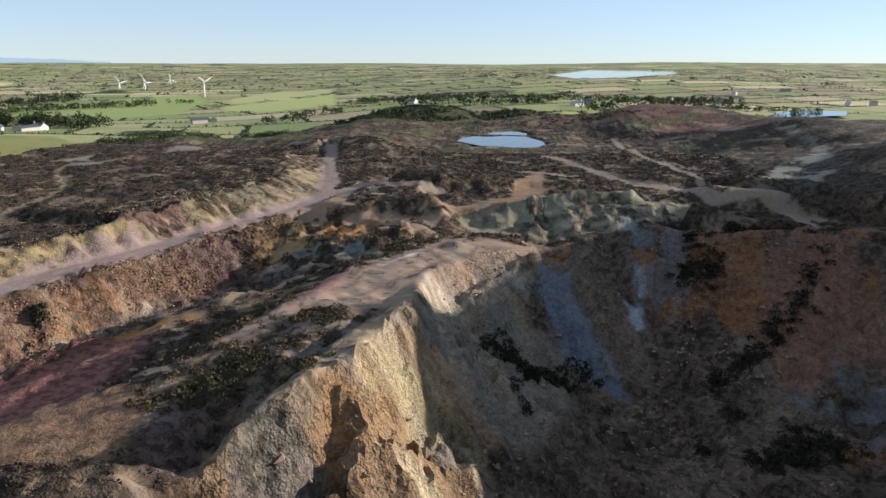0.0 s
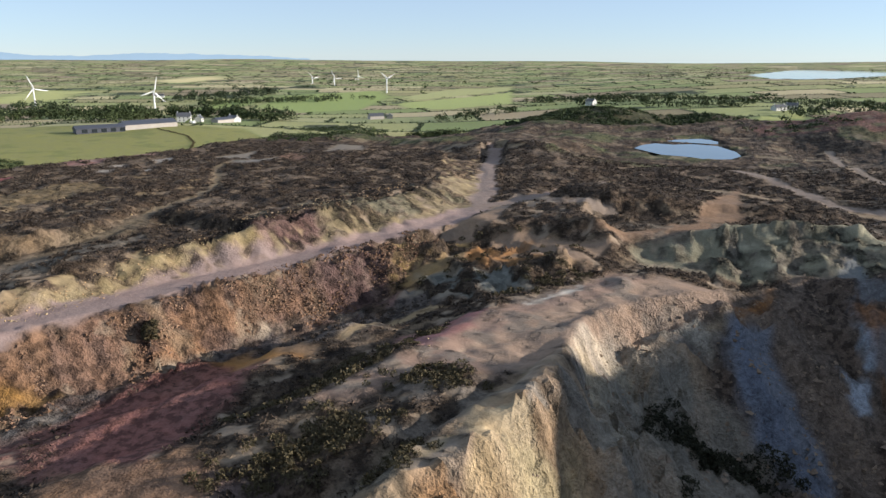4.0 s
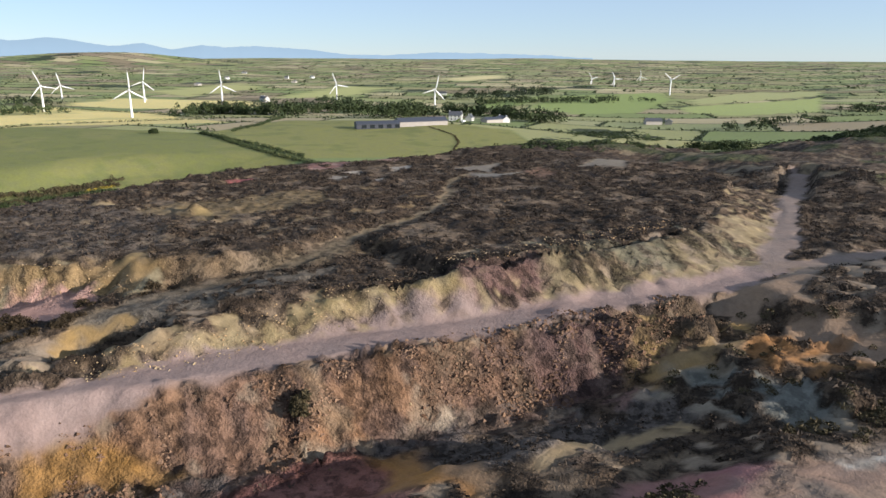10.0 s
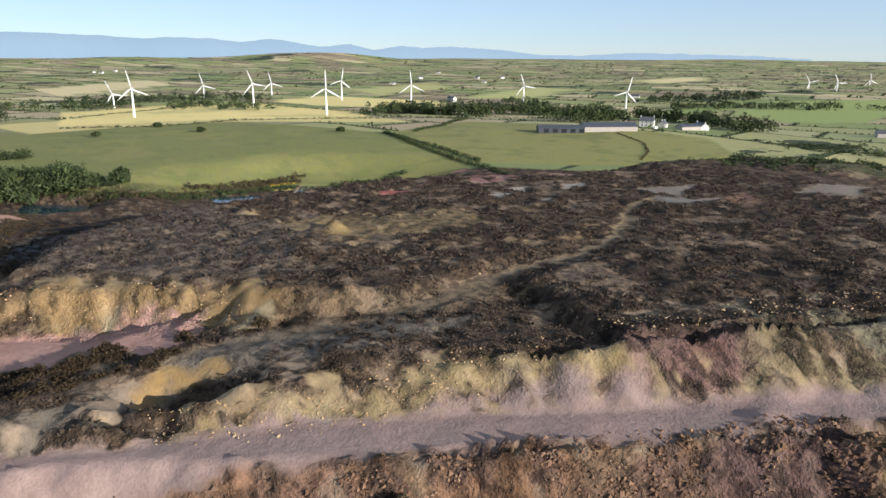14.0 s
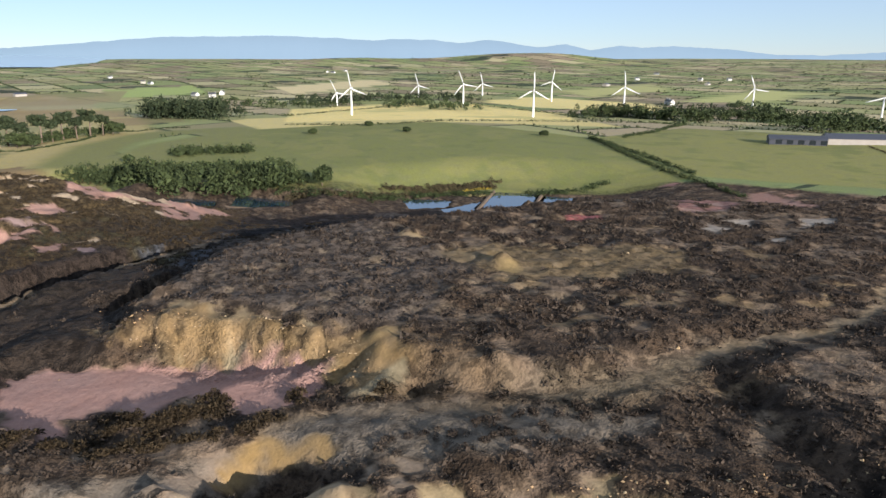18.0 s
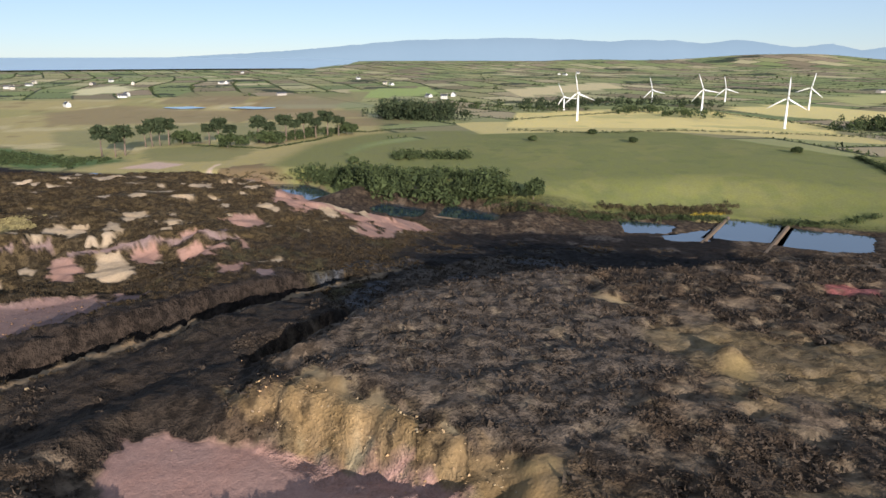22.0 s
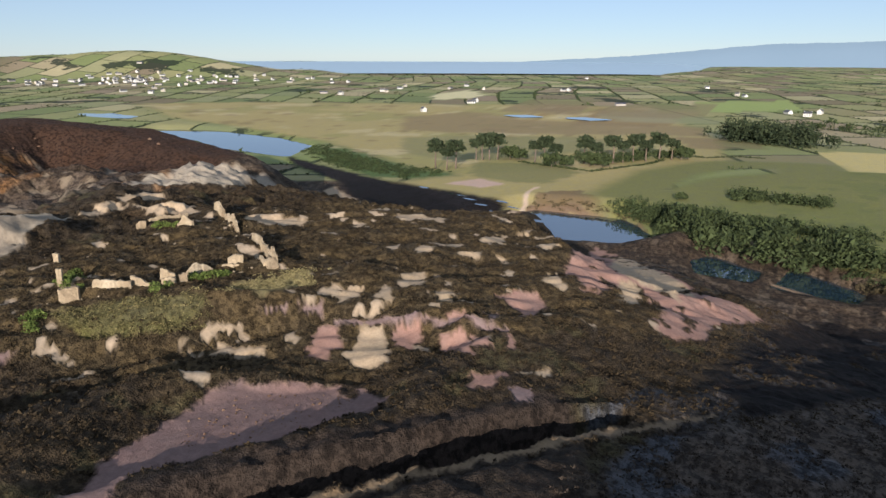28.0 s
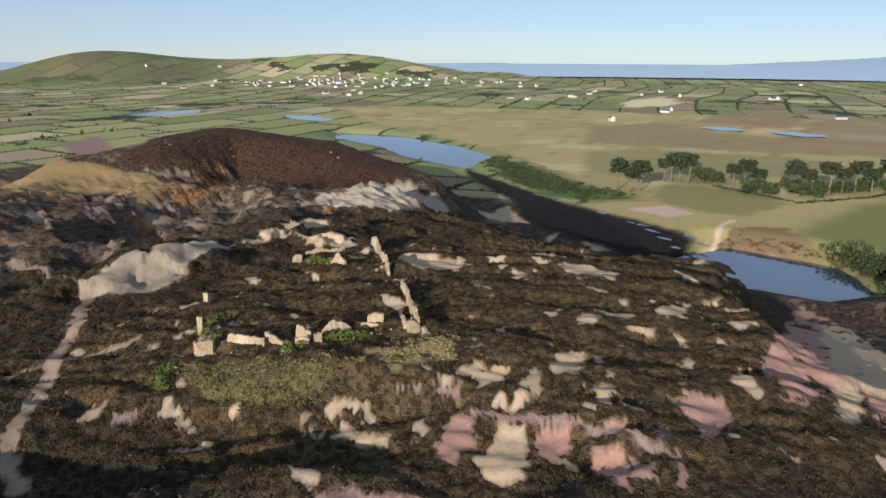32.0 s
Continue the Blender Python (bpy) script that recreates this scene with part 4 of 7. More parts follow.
tint([(-897.1, -16.9), (-921.0, 75.3), (-796.2, 81.1), (-780.7, 20.2)], (.2, .145, .08), None, 8, 1, 0.7)
tint([(-496.8, -32.3), (-515.8, -11.9), (-496.1, 9.6), (-472.6, 40.9), (-475.3, 29.9), (-484.5, 1.2), (-481.3, -26.2)], (.14, .095, .055), None, 4, 1, 0.85)
# black ground behind the spoil hill: the hill's shadow is in the colour
tint([(-440, -130), (-480, -170), (-530, -250), (-570, -290), (-500, -140), (-470, -40), (-400, -20)], PEAT_SHADE, None, 10, 0.6)
tint([(-508, -100), (-536, -87), (-520, -62), (-500, -70)], (.45, .32, .25), None, 4, 0.6)
tint([(-337.7, 15.3), (-482.8, -33.0), (-488.1, -7.8), (-473.2, 33.4), (-450.7, 46.5), (-464.3, 27.1), (-479.4, -4.8)], (.17, .115, .07), None, 3, 0.5)
tint([(-355.7, 8.2), (-481.6, -34.3), (-495.1, -37.8), (-517.9, -39.1)], (.5, .38, .27), 1.5, 2, 0.3)
# single fields that stand out
tint([(-532.1, 915.3), (-608.1, 1145.9), (-516.1, 1380.5), (-431.1, 1197.4), (-356.6, 884.2), (-415.0, 826.5)], (.215, .26, .085), None, 3, 0.1)
tint([(-355.5, 1017.0), (-248.9, 1401.9), (-168.9, 964.8), (-237.6, 865.8), (-307.3, 913.0)], (.28, .31, .11), None, 3, 0.1)
tint([(-405.4, 1187.5), (-396.5, 1476.5), (-285.9, 1599.8), (-260.0, 1461.0), (-356.0, 1093.2)], (.30, .30, .13), None, 3, 0.1)
tint([(-591.4, 812.2), (-644.5, 1079.1), (-629.1, 1144.5), (-555.1, 922.2), (-537.1, 789.1)], (.18, .225, .075), None, 3, 0.1)
tint([(-1233.4, 1583.9), (-1360.8, 2042.1), (-1132.1, 1822.8), (-1047.1, 1439.9)], (.5, .43, .22), None, 3, 0.1)
tint([(-928.1, 769.6), (-1130.5, 1124.4), (-1005.5, 1134.2), (-877.3, 897.8)], (.33, .33, .13), None, 3, 0.1)
tint([(-1228.3, 734.9), (-1393.9, 1059.2), (-1152.8, 941.1), (-1056.7, 696.5)], (.33, .32, .13), None, 3, 0.1)
tint([(-1508.9, 235.5), (-1850.3, 521.8), (-1514.5, 491.1), (-1283.6, 249.9)], (.48, .40, .22), None, 3, 0.1)
tint([(-1532.2, -82.1), (-1650.6, 80.0), (-1389.3, 108.5), (-1256.0, -36.6)], (.25, .30, .1), None, 3, 0.1)
tint([(-1465.9, -627.7), (-1737.1, -654.5), (-1523.4, -514.2), (-1373.3, -489.6), (-1334.5, -548.3)], (.52, .47, .27), None, 3, 0.1)
tint([(-1160.6, -337.5), (-1449.0, -383.3), (-1421.5, -249.1), (-1183.8, -205.7)], (.2, .15, .085), None, 3, 0.1, 0.7)
tint([(-1156.5, -179.9), (-1388.0, -196.7), (-1478.9, -33.1), (-1189.7, -22.3)], (.21, .165, .09), None, 3, 0.1, 0.7)
# streaks down the haul road's banks, and blotches over all bare ground
def streaks(pts, bearing, size, amount, seed):
    s = block(pts, 4)
    c, n = math.cos(radians(bearing)), math.sin(radians(bearing))
    u, v = c * X[s] + n * Y[s], -n * X[s] + c * Y[s]
    m = step(-2, 2, inside(X[s], Y[s], pts)) * amount * fbm(u, v * 0.12, size, 3, seed, 0.7)
    COL[s] *= np.clip(1 + m, 0.3, 1.8)[..., None]


streaks([(-110, 80), (-97, 100), (-80, 140), (-62, 190), (-40, 185), (-38, 165), (-60, 128), (-80, 90)], 61, 2.3, 0.7, 91)
BANK = [(-95, 80), (-80, 110), (-62, 142), (-45, 170), (-36, 168), (-50, 135), (-70, 100), (-85, 76)]
spots(BANK, (.12, .08, .065), 2.6, 0.42, 132, None, 2, 0.75)
spots(BANK, (.24, .15, .11), 6, 0.35, 134, None, 2, 0.6)
spots(BANK, (.33, .23, .14), 3.5, 0.22, 136, None, 2, 0.6)
UPPER = [(-101, 95), (-93, 106), (-85, 125), (-78, 150), (-70, 172), (-58, 205), (-42, 200), (-52, 172), (-66, 148), (-84, 116), (-94, 97)]
spots(UPPER, (.15, .11, .08), 2.2, 0.34, 138, None, 2, 0.7)
spots(UPPER, (.22, .2, .13), 7, 0.34, 139, None, 2, 0.7)
BARE = [(-110, 66), (-102, 102), (-80, 150), (-58, 200), (-20, 200), (20, 170), (0, 140), (-25, 70)]
spots(BARE, (.12, .085, .06), 4, 0.3, 94, None, 6, 0.6)
spots(BARE, (.40, .31, .22), 3, 0.2, 96, None, 6, 0.6)
streaks(UPPER, 61, 1.7, 1.5, 154)
COL[block(UPPER, 2)] *= 1 - 0.18 * step(-2, 2, inside(X[block(UPPER, 2)], Y[block(UPPER, 2)], UPPER))[..., None]
streaks([(-142, 84), (-128, 108), (-112, 116), (-108, 106), (-122, 96)], 55, 2.0, 1.2, 92)

# bare ground between the ridge and the haul road
tint([(-37.1, 183.9), (-29.5, 191.5), (-29.7, 178.3), (-24.5, 176.1), (-13.5, 175.4), (-2.4, 175.5), (-6.3, 167.5), (-13.9, 163.8), (-22.9, 170.1), (-32.6, 171.7), (-42.0, 169.5)], (.27, .19, .13), None, 2, 0.35)
tint([(-39.2, 156.2), (-28.5, 156.4), (-21.7, 154.8), (-17.0, 150.9), (-25.2, 144.3), (-34.9, 149.5)], (.15, .15, .13), None, 2, 0.5)
tint([(-32.5, 164.3), (-28.5, 170.5), (-21.1, 174.4), (-22.7, 169.3), (-26.3, 157.9), (-30.9, 162.1)], (.28, .145, .06), None, 2, 0.5)
tint([(-58.6, 122.3), (-51.8, 135.9), (-42.0, 144.8), (-35.7, 149.4), (-32.4, 142.4), (-41.7, 125.3), (-48.2, 115.5)], (.105, .088, .075), None, 2, 0.35)
tint([(-43.8, 121.6), (-42.4, 137.5), (-33.8, 143.9), (-30.6, 141.6), (-39.8, 135.6), (-41.9, 121.1)], (.34, .25, .14), None, 1.5, 0.35)
tint([(-65.1, 114.4), (-57.0, 121.4), (-44.1, 117.9), (-43.3, 114.2), (-58.9, 111.9)], (.24, .155, .09), None, 2, 0.5)
tint([(-91.1, 87.2), (-88.0, 91.5), (-82.8, 96.2), (-81.3, 96.6), (-85.0, 90.0), (-84.9, 85.9), (-86.4, 84.1)], (.34, .19, .065), None, 2, 0.35)
tint([(-75.2, 89.0), (-71.1, 97.9), (-68.9, 110.8), (-62.7, 114.0), (-52.0, 103.5), (-49.4, 94.7), (-47.7, 81.9), (-53.5, 79.7), (-64.3, 78.2)], (.155, .078, .062), None, 2.5, 0.35)
tint([(-68.4, 103.2), (-65.6, 113.6), (-60.3, 122.7), (-50.4, 112.8), (-54.7, 105.0), (-63.3, 104.2)], (.38, .2, .075), None, 2, 0.5)
tint([(-50.5, 70.4), (-52.1, 78.0), (-40.6, 79.9), (-36.7, 74.6), (-40.4, 71.7)], (.24, .14, .09), None, 2, 0.5)
tint([(-33.8, 125.1), (-30.0, 130.7), (-22.3, 127.1), (-23.6, 118.6), (-30.1, 116.1)], (.31, .165, .14), None, 2, 0.35)
tint([(-21.2, 114.7), (-13.5, 133.8), (7.7, 165.0), (20.5, 163.1), (10.7, 146.8), (-1.4, 134.2), (-6.2, 110.4), (-16.1, 106.8)], (.30, .215, .155), None, 3, 0.35)
tint([(-10.9, 99.2), (-7.3, 120.9), (-5.1, 128.2), (-0.2, 132.9), (-1.8, 107.4), (-7.1, 98.4)], (.44, .37, .28), None, 2, 0.5)
tint([(4.4, 144.3), (14.0, 151.7), (18.3, 149.5), (13.9, 141.0), (6.5, 135.7)], (.40, .35, .27), None, 2, 0.5)
tint([(-7.8, 93.6), (-2.7, 100.8), (0.5, 97.4), (-5.8, 89.9), (-7.9, 89.5)], (.46, .38, .22), None, 1.5, 0.5)
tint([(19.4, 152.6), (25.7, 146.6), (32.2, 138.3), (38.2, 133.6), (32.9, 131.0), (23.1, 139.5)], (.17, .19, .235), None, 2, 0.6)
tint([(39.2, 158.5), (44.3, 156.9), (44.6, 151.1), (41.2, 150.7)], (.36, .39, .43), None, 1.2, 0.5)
tint([(-60.0, 140.9), (-51.7, 157.0), (-46.3, 154.1), (-46.6, 146.6), (-51.9, 141.3), (-58.8, 139.0)], (.155, .095, .082), None, 2, 0.5, 0.7)
tint([(-94.1, 97.1), (-88.5, 114.8), (-84.2, 131.9), (-71.9, 145.1), (-70.4, 144.7), (-79.5, 130.7), (-86.6, 113.1), (-93.2, 98.1)], (.44, .34, .17), None, 1.5, 0.4, 0.75)
tint([(-71.3, 146.9), (-66.2, 158.5), (-61.4, 156.3), (-68.0, 146.4)], (.18, .11, .095), None, 1.5, 0.4)
tint([(-93.2, 102.3), (-86.6, 113.1), (-75.5, 137.3), (-69.4, 144.9), (-66.5, 145.8), (-74.4, 125.0), (-81.3, 108.8), (-89.4, 100.6)], (.34, .255, .225), None, 1.5, 0.3)
RIDGE = [(-37, 95), (-26, 109), (-21, 131), (-1, 163), (4, 164), (11, 152), (-2, 138), (-7, 124), (-8, 104), (-20, 90)]
spots(RIDGE, (.19, .165, .135), 5, 0.4, 170, None, 3, 0.6)
spots(RIDGE, (.12, .095, .075), 2.0, 0.3, 172, None, 3, 0.6)
spots(SCARP, (.16, .115, .075), 1.5, 0.4, 174, None, 1, 0.7)
spots(SCARP, (.46, .36, .2), 2.4, 0.24, 176, None, 1, 0.6)
tint(ROAD[:9], (.32, .235, .205), 3.2, 1.5, 0.2)
tint(ROAD[8:], (.28, .215, .18), 2.6, 1.5, 0.2)
tint([(-37, 194), (-28, 206), (-9, 243)], (.27, .205, .165), 2.2, 1.5, 0.2)
for outline, seed in (([(-425, 112), (-388, 160), (-386, 225), (-372, 262), (-345, 318), (-345, 345), (-488, 368), (-640, 300), (-650, 134), (-520, 30), (-440, 20)], 98), ([(-345, 348), (-288, 425), (-268, 500), (-330, 560), (-420, 540), (-530, 480), (-488, 368)], 99)):
    spots(outline, (.175, .17, .06), 30, 0.45, seed, None, 3, 0.6)
    spots(outline, (.115, .13, .045), 12, 0.3, seed + 20, None, 3, 0.6)
tint([(-514, 19), (-603, 27), (-667, 57), (-670, 114), (-618, 118), (-577, 73), (-512, 53), (-492, 31)], (.16, .16, .058), 22, 20, 0.5)
hill = [(-1076 + 420 * math.cos(a * 0.7), -2321 + 420 * math.sin(a * 0.7)) for a in range(9)]
tint(hill, (.06, .062, .035), None, 120, 1, 0.75)
tint([(-84, 127), (-75, 140), (-81, 144), (-89, 132)], HEATHER, None, 2, 0.3)
# hillside behind the junction
BACK = [(-200, 330), (-60, 290), (120, 300), (300, 330), (330, 480), (200, 570), (-90, 560), (-190, 440)]
spots(BACK, (.085, .1, .04), 26, 0.34, 110, None, 20, 0.7)
spots(BACK, (.24, .19, .12), 9, 0.2, 114, None, 20, 0.7)
spots([(130, 150), (260, 120), (280, 280), (150, 290)], (.24, .23, .19), 14, 0.45, 116, None, 14, 0.8)
tint([(-104, 96), (-103, 104), (-98, 107), (-97, 102)], HEATHER, None, 1.5, 0.3)
spots([(-46, 142), (-42, 170), (-22, 178), (-5, 168), (-12, 150), (-28, 142)], HEATHER, 5, 0.4, 118, None, 3, 0.9)
tint([(-714, 169), (-968, 205), (-1033, 346), (-997, 473), (-775, 510), (-654, 447), (-677, 299)], (.62, .5, .2), None, 6, 0.2, 0.95)
tint([(-1036, 493), (-1101, 613), (-915, 721), (-784, 665), (-837, 563), (-910, 517)], (.58, .48, .2), None, 6, 0.2, 0.95)
spots([(-714, 169), (-968, 205), (-1033, 346), (-997, 473), (-775, 510), (-654, 447), (-677, 299)], (.33, .31, .12), 60, 0.4, 121, None, 6, 0.6)
streaks([(7, 181), (20, 187), (46, 194), (64, 196), (62, 185), (44, 180), (18, 178)], 80, 1.6, 1.3, 156)
spots([(7, 181), (20, 187), (46, 194), (64, 196), (62, 185), (44, 180), (18, 178)], (.07, .065, .05), 3.2, 0.36, 157, None, 2, 0.8)
# stains and screes in the pit
spots(RIM, (.11, .08, .06), 14, 0.4, 122, None, 2, 0.7)
spots([(40, 190), (110, 180), (120, 100), (70, 110), (50, 150)], (.27, .13, .06), 16, 0.4, 124, None, 2, 0.7)
spots([(40, 190), (110, 180), (120, 100), (70, 110), (50, 150)], (.2, .22, .24), 9, 0.22, 126, None, 2, 0.6)
spots([(0, 172), (0, 192), (20, 198), (66, 216), (72, 196), (35, 182)], (.15, .125, .095), 4, 0.4, 150, None, 3, 0.7)
spots([(100, 200), (210, 190), (210, 340), (100, 330)], (.07, .058, .045), 7, 0.52, 152, None, 8, 0.9)
SCRUBBY = [(-175, 500), (-120, 460), (-20, 455), (40, 490), (60, 540), (0, 590), (-110, 590), (-160, 560)]
tint(SCRUBBY, (.075, .075, .035), None, 14, 1, 0.9)
spots(SCRUBBY, (.14, .11, .055), 9, 0.3, 146, None, 10, 0.8)
# broken rock in the pit: each block has its own shade
s = block(CLIFF, 2)
a, b, c, dx, dy = cells(X[s] + 1.2 * fbm(X[s], Y[s], 5, 2, 179), Y[s] + 1.2 * fbm(X[s], Y[s], 5, 2, 189), 5.5, 170)
m = (step(0, 4, inside(X[s], Y[s], CLIFF)) * 0.7)[..., None]
shade = np.array((.36, .29, .18)) * (a < 0.28)[..., None] + np.array((.15, .13, .11)) * ((a >= 0.28) & (a < 0.62))[..., None] + np.array((.25, .16, .09)) * (a >= 0.62)[..., None]
COL[s] = COL[s] * (1 - m) + shade * (0.7 + 0.6 * b)[..., None] * m
# seams down the cliff
s = block(CLIFF, 2)
d, u = along(X[s], Y[s], with_length(RIM[:8]))
m = step(-1, 2, inside(X[s], Y[s], CLIFF))
COL[s] *= np.clip(1 + 0.9 * m * fbm(u + 2 * fbm(X[s], Y[s], 6, 2, 131), d * 0.15, 1.8, 3, 130, 0.7), 0.3, 1.7)[..., None]
# cliff over the pit: rust, cream and grey faces
tint([(-16.7, 79.9), (-11.6, 85.3), (-6.2, 88.8), (-4.0, 79.9), (-14.7, 72.3)], (.27, .15, .07), None, 2.5, 0.4, 0.7)
tint([(-10.9, 91.1), (-6.1, 96.6), (-0.2, 96.4), (-0.8, 89.8), (-7.3, 85.7)], (.37, .31, .18), None, 2, 0.4, 0.6)
tint([(-23.0, 90.3), (-15.9, 75.9), (-15.8, 71.4), (-23.9, 63.8), (-28.2, 77.9), (-24.0, 82.9)], (.13, .115, .085), None, 2.5, 0.4, 0.65)
# light grey tint that puts sunlight on this face into the colour
tint([(-0.4, 138.6), (10.1, 144.1), (21.8, 138.9), (25.5, 129.6), (12.1, 101.9), (1.4, 99.5), (-2.5, 107.6)], (.34, .31, .25), None, 4, 0.4, 0.6)
# red mud and brown ground at the foot of the bank
tint([(-73.0, 94.8), (-71.1, 106.8), (-67.5, 116.0), (-59.9, 116.6), (-51.1, 102.6), (-51.8, 93.0), (-48.7, 78.3), (-62.2, 80.9)], (.205, .095, .078), None, 2.5, 0.4, 0.95)
tint([(-62.2, 80.9), (-48.7, 78.3), (-46.5, 84.9), (-37.4, 76.0), (-34.8, 70.4), (-38.7, 67.2), (-50.3, 66.0)], (.21, .125, .075), None, 3, 0.4, 0.85)
tint([(-38.6, 78.4), (-32.3, 80.0), (-25.8, 63.0), (-31.0, 61.2)], (.12, .085, .075), None, 3, 0.4, 0.85)
for pts, k in ((BANK, 0.3), (UPPER, 0.28)):
    s = block(pts, 2)
    COL[s] *= 1 - k * step(-2, 2, inside(X[s], Y[s], pts))[..., None]
# the hollow: pink floor, ochre edge
tint([(-134.6, 70.9), (-116.3, 75.3), (-119.3, 77.5), (-112.3, 79.9), (-121.7, 79.9), (-122.7, 85.0), (-122.2, 91.2), (-120.2, 96.4), (-115.3, 97.5), (-112.7, 99.1), (-111.8, 104.5), (-112.7, 107.2), (-119.9, 109.3), (-123.1, 108.4), (-124.9, 103.3), (-128.9, 97.9), (-131.6, 92.3), (-133.7, 83.9), (-135.1, 77.1)], (.40, .245, .20), None, 1.2, 0.2)
EDGE = [(-142.6, 79.7), (-136.8, 86.9), (-137.7, 91.2), (-137.4, 94.1), (-131.4, 99.7), (-125.6, 109.3), (-118.9, 117.3), (-113.4, 117.9), (-109.6, 114.2), (-111.3, 110.7), (-119.0, 110.9), (-123.4, 107.4), (-127.2, 99.9), (-131.9, 90.9), (-134.2, 90.4), (-136.9, 84.0)]
tint(EDGE, (.23, .155, .075), None, 1.2, 0.2, 0.9)
spots(EDGE, (.13, .095, .055), 1.6, 0.36, 182, None, 1, 0.75)
spots(EDGE, (.27, .235, .15), 4, 0.28, 183, None, 1, 0.7)
streaks(EDGE, 55, 1.8, 0.9, 184)
tint([(-103.8, 96.7), (-105.1, 98.1), (-104.8, 101.4), (-101.8, 106.6)], (.3, .2, .085), 0.7, 0.8, 0.2)
tint([(-75.3, 147.2), (-71.6, 153.4), (-68.2, 162.0), (-64.3, 156.5), (-67.6, 150.2), (-71.1, 144.1)], (.13, .08, .066), None, 2, 0.3, 0.75)
# heath and old pasture on the village hill
tint([(-1381.3, -4332.8), (-1017.6, -2259.2), (-1299.5, -2266.8), (-1755.9, -1787.4), (-1993.5, -1632.2), (-1876.6, -1576.6), (-1151.7, -1984.0), (-843.1, -2192.2)], (.085, .08, .042), None, 60, 1, 0.6, None)
s = block(MOOR, 4)
COL[s] *= 1 - (0.32 - 0.16 * step(0.06, 0.2, COL[s] @ np.array([0.3, 0.5, 0.2])))[..., None] * step(-3, 3, inside(X[s], Y[s], MOOR))[..., None]
COL = np.where((FIELD > 0.5)[..., None] | (inside(X, Y, MOOR) < 0)[..., None], COL * 1.25, COL)

# ---- materials ----
def material(name, rough=0.8, metal=0.0):
    m = bpy.data.materials.new(name)
    m.use_nodes = True
    b = m.node_tree.nodes["Principled BSDF"]
    b.inputs["Roughness"].default_value, b.inputs["Metallic"].default_value = rough, metal
    return m, m.node_tree.nodes, m.node_tree.links, b


def math_node(nt, op, a, b=None, c=None):
    n = nt.nodes.new("ShaderNodeMath")
    n.operation = op
    for i, v in enumerate((a, b, c)):
        if v is None:
            continue
        if isinstance(v, (int, float)):
            n.inputs[i].default_value = v
        else:
            nt.links.new(v, n.inputs[i])
    return n.outputs[0]


def mix_node(nt, f, a, b, blend="MIX"):
    n = nt.nodes.new("ShaderNodeMix")
    n.data_type, n.blend_type, n.clamp_factor = "RGBA", blend, True
    for key, v in ((0, f), (6, a), (7, b)):
        if isinstance(v, (int, float)):
            n.inputs[key].default_value = v
        elif isinstance(v, tuple):
            n.inputs[key].default_value = (*v, 1)
        else:
            nt.links.new(v, n.inputs[key])
    return n.outputs[2]


def noise_node(nt, size, detail=3.0, vector=None, rough=0.55):
    n = nt.nodes.new("ShaderNodeTexNoise")
    n.inputs["Scale"].default_value, n.inputs["Detail"].default_value, n.inputs["Roughness"].default_value = 1.0 / size, detail, rough
    if vector is not None:
        nt.links.new(vector, n.inputs["Vector"])
    return n.outputs["Fac"]


def ramp(nt, f, stops):
    n = nt.nodes.new("ShaderNodeValToRGB")
    while len(n.color_ramp.elements) < len(stops):
        n.color_ramp.elements.new(0.5)
    for e, (p, c) in zip(n.color_ramp.elements, stops):
        e.position, e.color = p, (*c, 1)
    nt.links.new(f, n.inputs[0])
    return n.outputs[0]


def bump(nt, bsdf, height, dist, strength=1.0):
    n = nt.nodes.new("ShaderNodeBump")
    n.inputs["Strength"].default_value, n.inputs["Distance"].default_value = strength, dist
    nt.links.new(height, n.inputs["Height"])
    nt.links.new(n.outputs[0], bsdf.inputs["Normal"])


def plain(name, colour, rough=0.7, metal=0.0, grain=0.6, size=1.0, vary=0.25):
    """A colour with variation at two scales and a fine relief."""
    m, nodes, links, b = material(name, rough, metal)
    nt = m.node_tree
    pos = nodes.new("ShaderNodeTexCoord").outputs["Object"]
    big, small = noise_node(nt, size, 3, pos), noise_node(nt, size * 0.12, 2, pos)
    shade = math_node(nt, "ADD", math_node(nt, "MULTIPLY", math_node(nt, "SUBTRACT", big, 0.5), vary * 2), math_node(nt, "MULTIPLY", math_node(nt, "SUBTRACT", small, 0.5), vary))
    info = nodes.new("ShaderNodeObjectInfo").outputs["Random"]
    shade = math_node(nt, "ADD", shade, math_node(nt, "MULTIPLY", math_node(nt, "SUBTRACT", info, 0.5), vary))
    col = mix_node(nt, 1.0, tuple(colour), (1, 1, 1), "MULTIPLY")
    n = nodes.new("ShaderNodeHueSaturation")
    links.new(col, n.inputs["Color"])
    links.new(math_node(nt, "ADD", shade, 1.0), n.inputs["Value"])
    links.new(n.outputs[0], b.inputs["Base Color"])
    bump(nt, b, small, size * 0.05, grain)
    return m


# the crooked lattice of the far fields: sine waves (along x, along y, phase, size) that bend it, its turn and the fields' size
LATTICE = ((0.0, 0.0051, 0.7, 45.0), (0.013, 0.009, 0.0, 9.0), (0.0047, 0.0, 2.1, 40.0), (-0.008, 0.012, 1.0, 8.0))
LAT_TURN, LAT_U, LAT_V = radians(24), 140.0, 76.0


